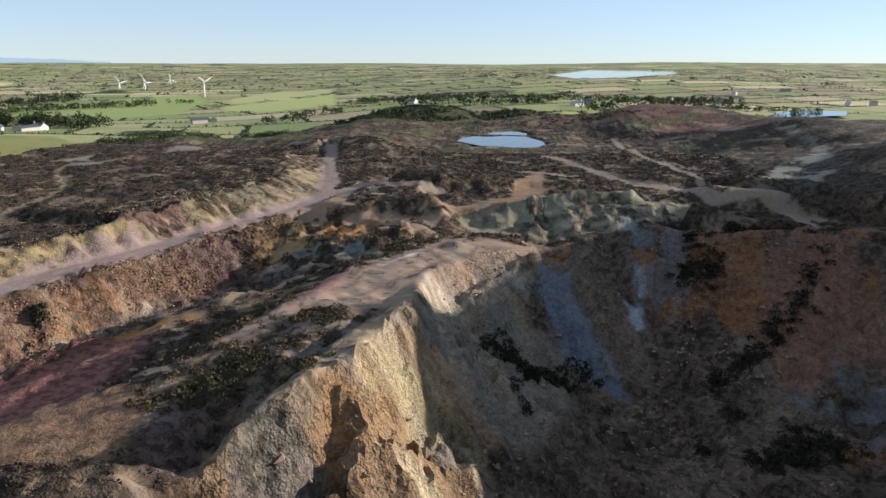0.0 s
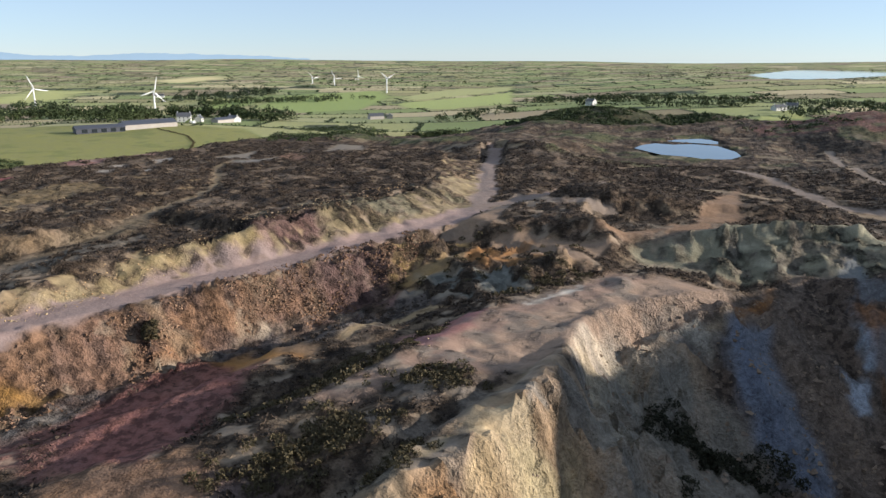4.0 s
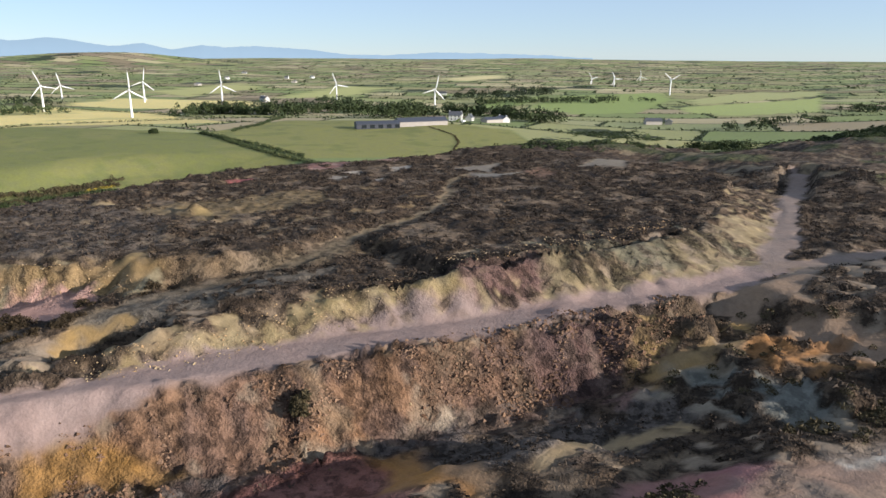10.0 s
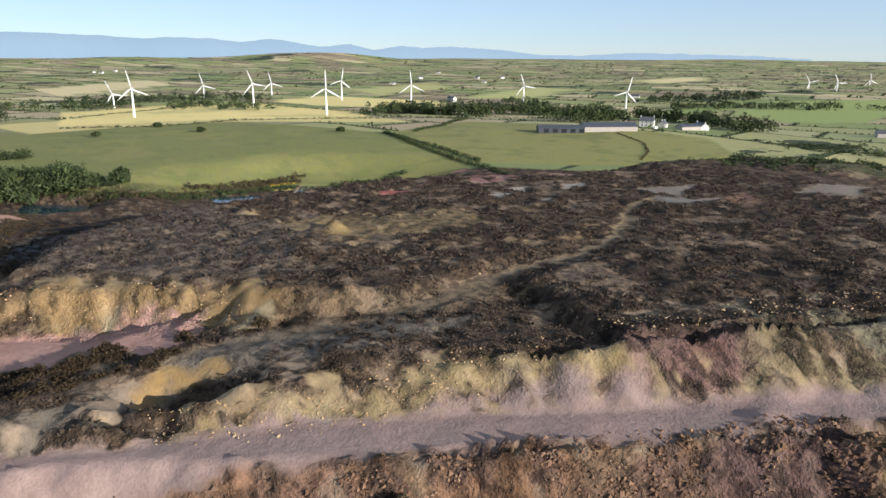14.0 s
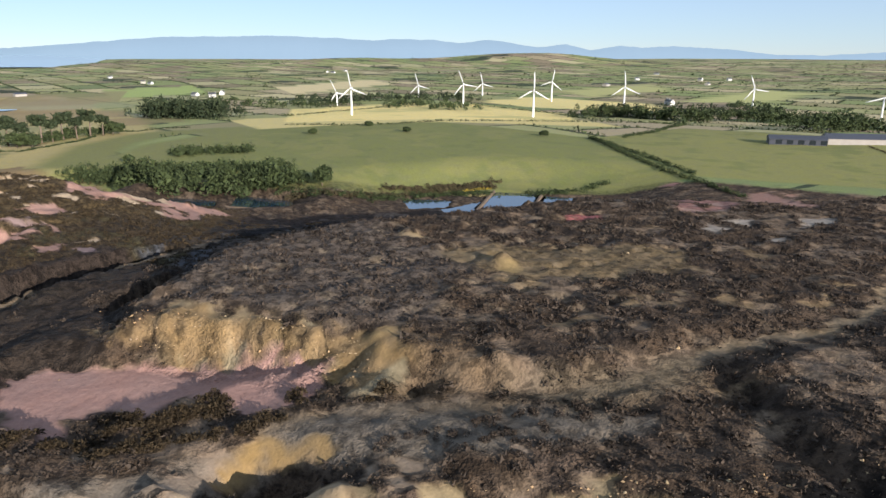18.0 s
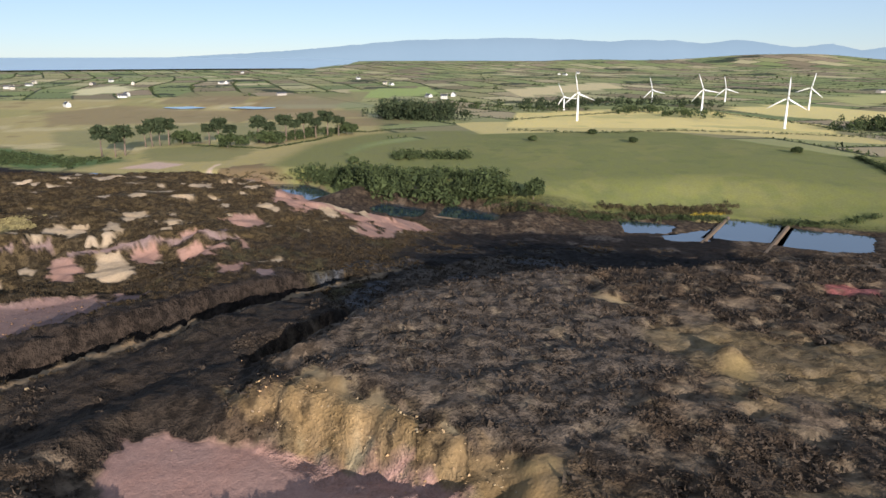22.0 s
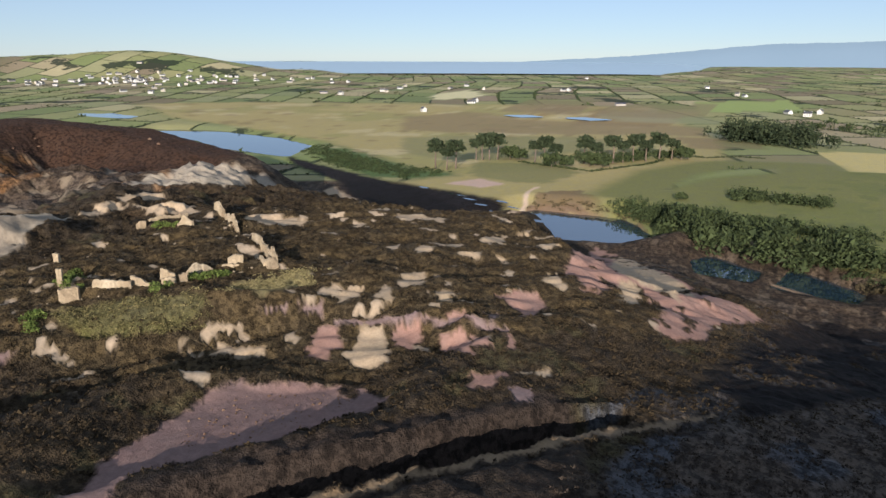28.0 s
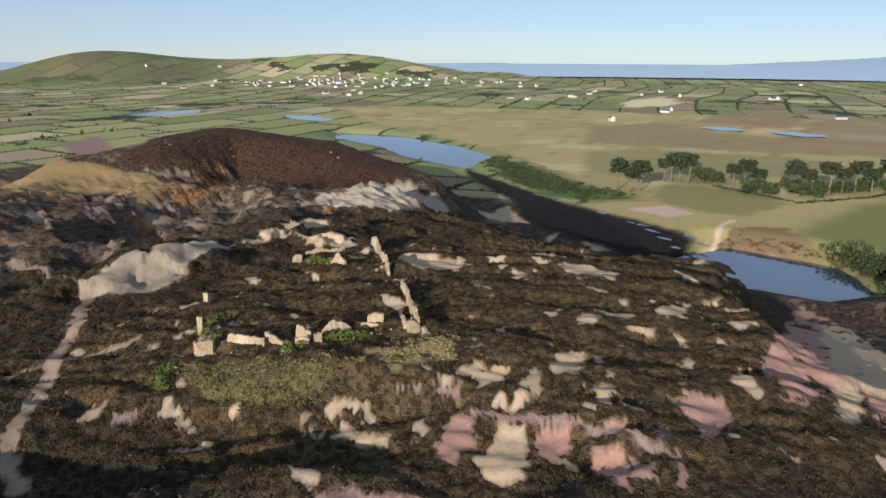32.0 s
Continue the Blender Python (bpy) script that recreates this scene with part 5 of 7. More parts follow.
def ground_material():
    m, nodes, links, b = material("ground_cover", 0.92)
    nt = m.node_tree
    b.inputs["Specular IOR Level"].default_value = 0.15
    pos = nodes.new("ShaderNodeNewGeometry").outputs["Position"]
    tint_at = nodes.new("ShaderNodeAttribute")
    tint_at.attribute_name = "cover"
    farm = nodes.new("ShaderNodeAttribute")
    farm.attribute_name = "farmed"
    # patchwork of far fields with dark hedges between, on the same crooked lattice as the hedgerows
    xyz = nodes.new("ShaderNodeSeparateXYZ")
    links.new(pos, xyz.inputs[0])
    op = lambda kind, p, q=None: math_node(nt, kind, p, q)
    wave = lambda kx, ky, ph, amp: op("MULTIPLY", op("SINE", op("ADD", op("ADD", op("MULTIPLY", xyz.outputs[0], kx), op("MULTIPLY", xyz.outputs[1], ky)), ph)), amp)
    wx = op("ADD", xyz.outputs[0], op("ADD", wave(*LATTICE[0]), wave(*LATTICE[1])))
    wy = op("ADD", xyz.outputs[1], op("ADD", wave(*LATTICE[2]), wave(*LATTICE[3])))
    v = op("DIVIDE", op("ADD", op("MULTIPLY", wx, -math.sin(LAT_TURN)), op("MULTIPLY", wy, math.cos(LAT_TURN))), LAT_V)
    row = op("FLOOR", v)
    u = op("ADD", op("DIVIDE", op("ADD", op("MULTIPLY", wx, math.cos(LAT_TURN)), op("MULTIPLY", wy, math.sin(LAT_TURN))), LAT_U), op("FRACT", op("MULTIPLY", row, 0.618)))
    cell = nodes.new("ShaderNodeCombineXYZ")
    links.new(op("FLOOR", u), cell.inputs[0])
    links.new(row, cell.inputs[1])
    dice = nodes.new("ShaderNodeTexWhiteNoise")
    dice.noise_dimensions = "2D"
    links.new(cell.outputs[0], dice.inputs["Vector"])
    fu, fv = op("FRACT", u), op("FRACT", v)
    verge = op("MINIMUM", op("MULTIPLY", op("MINIMUM", fu, op("SUBTRACT", 1.0, fu)), LAT_U), op("MULTIPLY", op("MINIMUM", fv, op("SUBTRACT", 1.0, fv)), LAT_V))
    greens = ramp(nt, dice.outputs["Value"], [(0.0, (.15, .20, .075)), (0.2, (.24, .29, .10)), (0.38, (.30, .31, .13)), (0.52, (.36, .34, .15)), (0.66, (.21, .17, .10)), (0.78, (.30, .225, .15)), (0.9, (.56, .48, .27)), (1.0, (.22, .26, .11))])
    greens = mix_node(nt, op("MULTIPLY", noise_node(nt, 45, 4, pos), 0.4), greens, (.24, .22, .12))
    copse = op("GREATER_THAN", noise_node(nt, 170, 6, pos, 0.65), 0.595)
    hedge = op("LESS_THAN", op("ADD", verge, op("MULTIPLY", op("SUBTRACT", noise_node(nt, 14, 2, pos), 0.5), 3.5)), 2.4)
    dark = op("MAXIMUM", copse, hedge)
    far = mix_node(nt, op("MULTIPLY", dark, 0.9), greens, (.022, .034, .02))
    base = mix_node(nt, farm.outputs["Fac"], tint_at.outputs["Color"], far)
    # grain at several sizes
    n1, n2, n3 = noise_node(nt, 6, 4, pos), noise_node(nt, 1.1, 4, pos, 0.65), noise_node(nt, 0.3, 2, pos)
    value = math_node(nt, "ADD", -0.25, math_node(nt, "ADD", math_node(nt, "MULTIPLY", n1, 0.55), math_node(nt, "ADD", math_node(nt, "MULTIPLY", n2, 1.3), math_node(nt, "MULTIPLY", n3, 0.7))))
    warp2 = nodes.new("ShaderNodeTexNoise")
    warp2.inputs["Scale"].default_value = 0.7
    links.new(pos, warp2.inputs["Vector"])
    # bare pale ground is smoother than heather and turf
    lum = nodes.new("ShaderNodeRGBToBW")
    links.new(tint_at.outputs["Color"], lum.inputs[0])
    coarse = nodes.new("ShaderNodeMapRange")
    links.new(lum.outputs[0], coarse.inputs["Value"])
    coarse.inputs["From Min"].default_value, coarse.inputs["From Max"].default_value = 0.05, 0.14
    coarse.inputs["To Min"].default_value, coarse.inputs["To Max"].default_value = 1.0, 0.5
    rocky = nodes.new("ShaderNodeAttribute")
    rocky.attribute_name = "rocky"
    rough = math_node(nt, "MAXIMUM", coarse.outputs[0], rocky.outputs["Fac"])
    crack = nodes.new("ShaderNodeTexVoronoi")
    crack.inputs["Scale"].default_value = 1.3
    wobble = nodes.new("ShaderNodeVectorMath")
    wobble.operation = "MULTIPLY_ADD"
    links.new(warp2.outputs["Color"], wobble.inputs[0])
    wobble.inputs[1].default_value = (2.4, 2.4, 2.4)
    links.new(pos, wobble.inputs[2])
    links.new(wobble.outputs[0], crack.inputs["Vector"])
    stones = math_node(nt, "MULTIPLY", crack.outputs["Distance"], math_node(nt, "POWER", rocky.outputs["Fac"], 5.0))
    value = math_node(nt, "ADD", 1.0, math_node(nt, "MULTIPLY", math_node(nt, "SUBTRACT", value, 1.0), rough))
    value = math_node(nt, "SUBTRACT", value, math_node(nt, "MULTIPLY", stones, 0.3))
    # tussocks: dark shrubby clumps with lighter litter between them, on overgrown ground only
    tuft = nodes.new("ShaderNodeMapRange")
    links.new(noise_node(nt, 1.7, 5, pos, 0.62), tuft.inputs["Value"])
    tuft.inputs["From Min"].default_value, tuft.inputs["From Max"].default_value = 0.47, 0.57
    tuft.inputs["To Min"].default_value, tuft.inputs["To Max"].default_value = 1.45, 0.58
    shrubby = nodes.new("ShaderNodeMapRange")
    links.new(lum.outputs[0], shrubby.inputs["Value"])
    shrubby.inputs["From Min"].default_value, shrubby.inputs["From Max"].default_value = 0.07, 0.16
    shrubby.inputs["To Min"].default_value, shrubby.inputs["To Max"].default_value = 1.0, 0.0
    cover = math_node(nt, "MULTIPLY", shrubby.outputs[0], math_node(nt, "SUBTRACT", 1.0, farm.outputs["Fac"]))
    value = math_node(nt, "MULTIPLY", value, math_node(nt, "ADD", 1.0, math_node(nt, "MULTIPLY", math_node(nt, "SUBTRACT", tuft.outputs[0], 1.0), cover)))
    hsv = nodes.new("ShaderNodeHueSaturation")
    links.new(base, hsv.inputs["Color"])
    links.new(value, hsv.inputs["Value"])
    links.new(math_node(nt, "ADD", 0.8, math_node(nt, "MULTIPLY", n1, 0.4)), hsv.inputs["Saturation"])
    links.new(hsv.outputs[0], b.inputs["Base Color"])
    bump(nt, b, math_node(nt, "ADD", math_node(nt, "MULTIPLY", math_node(nt, "ADD", n2, math_node(nt, "MULTIPLY", n3, 0.5)), math_node(nt, "POWER", rough, 2.5)), math_node(nt, "MULTIPLY", stones, -0.4)), 0.7, 1.0)
    return m


GROUND = ground_material()
WHITE = plain("white_paint", (.8, .8, .78), 0.4, 0, 0.1, 3.0, 0.04)


def water_material():
    m, nodes, links, b = material("still_water", 0.04)
    nt = m.node_tree
    b.inputs["Base Color"].default_value = (.02, .042, .06, 1)
    b.inputs["Specular IOR Level"].default_value = 1.0
    b.inputs["IOR"].default_value = 2.2
    pos = nodes.new("ShaderNodeNewGeometry").outputs["Position"]
    bump(nt, b, noise_node(nt, 1.2, 2, pos), 0.01, 0.3)
    return m


WATER = water_material()


# ---- the ground sheet ----
grown = np.clip(1.35 - (COL @ np.array([0.3, 0.5, 0.2])) * 8, 0.15, 1)
ROCKY = np.zeros(X.shape)      # broken rock and rubble
for outline, much in ((RIM, 1.0), (BANK, 0.85), (UPPER, 0.7), (QUARRY, 0.35), ([(0, 172), (0, 192), (20, 198), (66, 216), (72, 196), (35, 182)], 0.6), ([(-142, 86), (-128, 108), (-110, 118), (-106, 108), (-122, 97), (-132, 86)], 0.85)):
    s = block(outline, 4)
    ROCKY[s] = np.maximum(ROCKY[s], much * step(-2, 2, inside(X[s], Y[s], outline)))
s = block(ROAD, 6)
ROCKY[s] *= step(2.5, 4.0, along(X[s], Y[s], ROAD)[0])      # hummocks under heather, little on bare ground
H += near * (1 - 0.8 * shore) * grown * (0.6 * fbm(X, Y, 7, 3, 31) + 0.8 * fbm(X, Y, 2.4, 2, 33))


def ground_sheet():
    ny, nx = X.shape
    idx = np.arange(ny * nx).reshape(ny, nx)
    quads = np.stack([idx[:-1, :-1], idx[:-1, 1:], idx[1:, 1:], idx[1:, :-1]], -1).reshape(-1, 4)
    me = bpy.data.meshes.new("ground")
    me.vertices.add(ny * nx)
    me.vertices.foreach_set("co", np.stack([X, Y, H], -1).astype(np.float32).ravel())
    me.loops.add(quads.size)
    me.loops.foreach_set("vertex_index", quads.astype(np.int32).ravel())
    me.polygons.add(len(quads))
    me.polygons.foreach_set("loop_start", np.arange(0, quads.size, 4, dtype=np.int32))
    me.polygons.foreach_set("loop_total", np.full(len(quads), 4, dtype=np.int32))
    rock = inside(X, Y, CLIFF) > 4
    me.polygons.foreach_set("use_smooth", ~rock[:-1, :-1].ravel())
    me.update(calc_edges=True)
    col = me.color_attributes.new("cover", "FLOAT_COLOR", "POINT")
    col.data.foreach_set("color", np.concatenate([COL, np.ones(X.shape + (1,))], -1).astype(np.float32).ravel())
    at = me.attributes.new("farmed", "FLOAT", "POINT")
    at.data.foreach_set("value", FIELD.astype(np.float32).ravel())
    at = me.attributes.new("rocky", "FLOAT", "POINT")
    at.data.foreach_set("value", ROCKY.astype(np.float32).ravel())
    me.materials.append(GROUND)
    return tagged(new("ground", me), "old copper mine moorland, bare spoil and farmland to the horizon", "ground", kind="structure")


ground_sheet()


def height(x, y):
    """Ground height at a place."""
    i = int(np.clip(np.searchsorted(GX, x) - 1, 0, len(GX) - 2))
    j = int(np.clip(np.searchsorted(GY, y) - 1, 0, len(GY) - 2))
    u, v = (x - GX[i]) / (GX[i + 1] - GX[i]), (y - GY[j]) / (GY[j + 1] - GY[j])
    return float((H[j, i] * (1 - u) + H[j, i + 1] * u) * (1 - v) + (H[j + 1, i] * (1 - u) + H[j + 1, i + 1] * u) * v)


def water_sheet(name, z, outline, label, grow=0.0):
    bm = bmesh.new()
    cx, cy = sum(p[0] for p in outline) / len(outline), sum(p[1] for p in outline) / len(outline)
    wide = lambda x, y: 1.04 + grow / math.hypot(x - cx, y - cy)
    bm.faces.new([bm.verts.new((cx + wide(x, y) * (x - cx), cy + wide(x, y) * (y - cy), z)) for x, y in outline])
    me = bpy.data.meshes.new(name)
    bm.to_mesh(me)
    me.materials.append(WATER)
    return tagged(new(name, me), label, "water", kind="structure")


for name, (z, outline) in LAKES.items():
    water_sheet("water_" + name, z + 0.3 if z < 5 else z, outline, "still blue water of a pool below the mine", 0.5 if z == 33 else 6.0)

# ---- helpers for things ----
def part(name, bm, mat, parent=None, label="", smooth=False):
    me = bpy.data.meshes.new(name)
    bm.to_mesh(me)
    bm.free()
    if smooth:
        for p in me.polygons:
            p.use_smooth = True
    me.materials.append(mat)
    ob = new(name, me)
    ob.parent = parent
    if label:
        tagged(ob, label)
    return ob


def loft(bm, rings, caps=True):
    """Join rings of points (lists of equal length) into a closed skin."""
    rows = [[bm.verts.new(p) for p in ring] for ring in rings]
    n = len(rows[0])
    for a, b in zip(rows[:-1], rows[1:]):
        for i in range(n):
            bm.faces.new((a[i], a[(i + 1) % n], b[(i + 1) % n], b[i]))
    if caps:
        bm.faces.new(rows[0][::-1])
        bm.faces.new(rows[-1])
    return bm


def ring(r, z, n=12, x=0.0, y=0.0):
    return [(x + r * math.cos(2 * math.pi * i / n), y + r * math.sin(2 * math.pi * i / n), z) for i in range(n)]


# ---- wind farm ----
def turbine(spin):
    """Three-bladed turbine, hub 24 m up, blades 20 m; it faces +x."""
    top = new("wind_turbine")
    part("tower", loft(bmesh.new(), [ring(1.3, -9), ring(1.25, 0), ring(1.0, 12), ring(0.72, 24.2)]), WHITE, top, smooth=True)
    bm = bmesh.new()
    box = lambda x, a, z: [(x, -a, z - a), (x, a, z - a), (x, a, z + a), (x, -a, z + a)]
    loft(bm, [box(-3.4, 0.6, 25), box(-3.0, 0.95, 25), box(1.0, 0.95, 25), box(1.5, 0.7, 25)])
    bmesh.ops.bevel(bm, geom=bm.edges[:], offset=0.12, segments=1, affect="EDGES")
    part("nacelle", bm, WHITE, top)
    rotor = part("hub", loft(bmesh.new(), [[(x, r * math.cos(k * 0.628), 25 + r * math.sin(k * 0.628)) for k in range(10)] for x, r in ((1.4, 0.75), (2.0, 0.8), (2.6, 0.6), (3.0, 0.15))]), WHITE, top, smooth=True)
    for k in range(3):
        bm = bmesh.new()
        sect = []
        for d, c, th, tw in ((0.4, 0.45, 0.42, 50), (1.6, 0.5, 0.4, 40), (3.4, 1.55, 0.3, 24), (10, 1.1, 0.2, 9), (16, 0.7, 0.12, 3), (19.6, 0.25, 0.05, 1)):
            ca, sa = math.cos(radians(tw)), math.sin(radians(tw))
            sect.append([(2.1 + c * u * sa + th * v * ca, c * u * ca - th * v * sa, 25 + d) for u, v in ((-0.35, 0), (-0.1, 0.5), (0.4, 0.3), (0.9, 0), (0.4, -0.2), (-0.1, -0.5))])
        loft(bm, sect)
        bmesh.ops.rotate(bm, verts=bm.verts, cent=(2.1, 0, 25), matrix=Matrix.Rotation(radians(120 * k + spin), 3, "X"))
        part("blade", bm, WHITE, rotor, smooth=True)
    return tagged(top, "white three-bladed wind turbine standing in farmland", "wind turbine", "wind farm")


# x, y, hub height over the datum, turn of the rotor
TURBINES = [(-1014, 275, 21, 25), (-811, 254, 37, 10), (-1124, 427, 25, 15), (-927, 430, 35, 20), (-1142, 545, 26, 12),
            (-719, 432, 37, 0), (-995, 598, 34, -10), (-798, 596, 35, 5), (-832, 828, 28, 20), (-611, 802, 29, -15),
            (-776, 1594, 23, 40), (-680, 1511, 26, 30), (-788, 1907, 21, 10), (-476, 1304, 34, 55)]
for x, y, hub, spin in TURBINES:
    one = turbine(spin)
    one.matrix_basis = pose(x, y, hub - 25, 0, 0, -30)

# ---- plants, stones and far land ----
rng = np.random.default_rng(5)
SOIL = COL @ np.array([0.3, 0.5, 0.2])


def sample(grid, x, y):
    i = np.clip(np.searchsorted(GX, x) - 1, 0, len(GX) - 2)
    j = np.clip(np.searchsorted(GY, y) - 1, 0, len(GY) - 2)
    u, v = (x - GX[i]) / (GX[i + 1] - GX[i]), (y - GY[j]) / (GY[j + 1] - GY[j])
    return (grid[j, i] * (1 - u) + grid[j, i + 1] * u) * (1 - v) + (grid[j + 1, i] * (1 - u) + grid[j + 1, i + 1] * u) * v


def soup(name, tri, mat):
    """A mesh from loose triangles, given as an array (n, 3, 3)."""
    n = len(tri)
    me = bpy.data.meshes.new(name)
    me.vertices.add(3 * n)
    me.vertices.foreach_set("co", tri.astype(np.float32).ravel())
    me.loops.add(3 * n)
    me.loops.foreach_set("vertex_index", np.arange(3 * n, dtype=np.int32))
    me.polygons.add(n)
    me.polygons.foreach_set("loop_start", np.arange(0, 3 * n, 3, dtype=np.int32))
    me.polygons.foreach_set("loop_total", np.full(n, 3, dtype=np.int32))
    me.update(calc_edges=True)
    me.materials.append(mat)
    return me


def leaves(x, y, z, r, h, count, leaf):
    """Small leaf-like triangles over rounded clumps at x, y, z, r wide and h high."""
    n = len(x)
    d = rng.normal(size=(n, count, 3))
    d /= np.linalg.norm(d, axis=2, keepdims=True)
    d[..., 2] = np.abs(d[..., 2]) * 1.0 - 0.12
    d *= (0.62 + 0.38 * rng.random((n, count, 1)))
    p = np.stack([x, y, z], -1)[:, None] + d * np.stack([r, r, h], -1)[:, None]
    q = p.reshape(-1, 1, 3) + rng.normal(size=(n * count, 3, 3)) * (np.broadcast_to(leaf, (n,))[:, None, None] * np.ones((1, count, 1))).reshape(-1, 1, 1)
    return q


def stuff(name, tri, mat, label, category):
    return tagged(new(name, soup(name, tri, mat)), label, category, kind="stuff")


def leaf_material(name, dark, light, rough=0.8):
    m, nodes, links, b = material(name, rough)
    nt = m.node_tree
    b.inputs["Specular IOR Level"].default_value = 0.2
    g = nodes.new("ShaderNodeNewGeometry")
    f = math_node(nt, "ADD", math_node(nt, "MULTIPLY", g.outputs["Random Per Island"], 0.6), math_node(nt, "MULTIPLY", noise_node(nt, 9, 3, g.outputs["Position"]), 0.5))
    links.new(ramp(nt, f, [(0.15, dark), (0.85, light)]), b.inputs["Base Color"])
    return m


HEATH = leaf_material("heather", (.024, .0185, .0145), (.074, .0555, .04))
FLOWER = leaf_material("gorse_flower", (.10, .09, .02), (.45, .34, .05))
BURNT = leaf_material("dark_heather", (.016, .0112, .006), (.058, .041, .0205))
SCRUB = leaf_material("scrub", (.030, .026, .014), (.10, .08, .04))
THORN = leaf_material("thorn", (.008, .010, .006), (.035, .034, .018))
LEAF = leaf_material("leaves", (.016, .025, .010), (.062, .083, .03))
PINE = leaf_material("needles", (.012, .022, .010), (.05, .065, .03))
BRIGHT = leaf_material("fern", (.04, .07, .012), (.16, .2, .05))
DRY = leaf_material("dry_grass", (.16, .14, .06), (.38, .32, .15))
BARK = plain("bark", (.16, .12, .09), 0.9, 0, 0.8, 0.5, 0.3)


def heather_cover():
    n = 420000
    x, y = rng.uniform(-325, 105, n), rng.uniform(-95, 300, n)
    dark, field = sample(SOIL, x, y), sample(FIELD, x, y)
    patchy = fbm(x, y, 5, 3, 95)
    keep = (rng.random(n) < np.clip((0.09 - dark) / 0.05, 0, 1) * np.clip(0.75 + 0.8 * patchy, 0, 1)) & (field < 0.5) & (dark > 0.026) & (inside(x, y, RIM) < 0) & (inside(x, y, BANK) < 1) & (inside(x, y, SCARP) < 0.5)
    x, y = x[keep][:105000], y[keep][:105000]
    r = rng.uniform(0.3, 0.8, len(x))
    h = r * rng.uniform(0.4, 0.75, len(x))
    south = (y < 40 - 0.81 * (x + 128)) & (x < -95)
    for name, pick, mat, label in (("heather_tufts", ~south, HEATH, "grey-brown heather tufts over the moor"), ("dark_heather_tufts", south, BURNT, "dark brown heather tufts round the ruin")):
        stuff(name, leaves(x[pick], y[pick], sample(H, x[pick], y[pick]) - 0.05, r[pick], h[pick], 10, r[pick] * 0.27), mat, label, "heather")


heather_cover()


def clumps(lines, spread, gap, r, h):
    """Places for clumps along lines: x, y, z, radius, height."""
    xs, ys = [], []
    for pts in lines:
        for (ax, ay), (bx, by) in zip(pts[:-1], pts[1:]):
            k = max(1, int(math.hypot(bx - ax, by - ay) / gap))
            t = (np.arange(k) + rng.random(k)) / k
            xs.append(ax + t * (bx - ax) + rng.normal(0, spread, k))
            ys.append(ay + t * (by - ay) + rng.normal(0, spread, k))
    x, y = np.concatenate(xs), np.concatenate(ys)
    rr = r * rng.uniform(0.6, 1.35, len(x))
    return x, y, sample(H, x, y), rr, h * rng.uniform(0.6, 1.3, len(x))


def bushes(name, lines, spread, gap, r, h, mat, label, count=60, category="bushes"):
    x, y, z, rr, hh = clumps(lines, spread, gap, r, h)
    return stuff(name, leaves(x, y, z, rr, hh, int(count * 1.5), rr * 0.15), mat, label, category)


# dark scrub on the ridge and in the pit
bushes("ridge_scrub", [[(-40, 78), (-34, 80), (-29, 84)], [(-36, 82), (-28, 88), (-24, 92)], [(-22, 79), (-19, 83), (-20, 89)], [(-26, 101), (-21, 105), (-18, 100)], [(-32, 84), (-30, 91)], [(-44, 91), (-36, 99), (-31, 110), (-28, 124)],
                       [(-33, 89), (-28, 92)], [(-21, 145), (-16, 152), (-9, 160)], [(-40, 100), (-35, 115)], [(-26, 100), (-19, 101)]], 1.6, 0.4, 0.9, 0.75, SCRUB, "dark heather and gorse scrub along the bare ridge")
bushes("pit_scrub", [[(56, 160), (59, 172), (64, 173)], [(58, 161), (63, 168), (66, 172)], [(60, 160), (65, 167)], [(4, 126), (11, 132), (21, 134), (29, 134)], [(9, 132), (16, 133), (23, 130)], [(10, 111), (13, 111)], [(54, 135), (67, 143), (80, 153), (87, 159)], [(73, 183), (80, 180), (88, 177)], [(54, 112), (67, 119), (73, 112)], [(56, 112), (68, 114)], [(54, 183), (62, 182)], [(55, 127), (56, 125)], [(47, 119), (48, 118)]], 1.3, 0.35, 1.3, 1.1, THORN, "dark bushes growing on the pit's slopes", 50)
bushes("gully_scrub", [[(-40, 150), (-34, 158), (-26, 166)], [(-30, 150), (-22, 158), (-12, 164)], [(-36, 172), (-24, 176)], [(-20, 168), (-8, 172)]], 1.6, 1.6, 0.8, 0.6, SCRUB, "low dark scrub at the gully's head")
bushes("hollow_scrub", [[(-111.5, 80.3), (-115.2, 85.9), (-114.8, 91.6), (-115.3, 97.5)], [(-110.3, 83.9), (-109.7, 91.8), (-109.0, 97.3)], [(-113.0, 76.6), (-116.2, 77.8)], [(-119.1, 95.1), (-116.4, 97.5)], [(-108.1, 98.1), (-109.0, 103.0)], [(-115.0, 90.4), (-116.4, 93.3)], [(-114.0, 104.8), (-110.9, 105.2)], [(-119.6, 83.9), (-116.2, 89.2)], [(-109.7, 113.0), (-109.6, 115.5)], [(-109.9, 86.5), (-112.5, 88.9), (-115.0, 93.9), (-113.5, 97.1)]], 0.5, 0.35, 0.75, 0.75, BURNT, "dark grey-brown heather bushes beside the pink hollow")
bushes("trackside_scrub", [[(-100, 112), (-99, 125), (-97, 135)], [(-95, 118), (-92, 128)]], 1.6, 0.6, 0.6, 0.45, HEATH, "low dark heather beside the grey track")
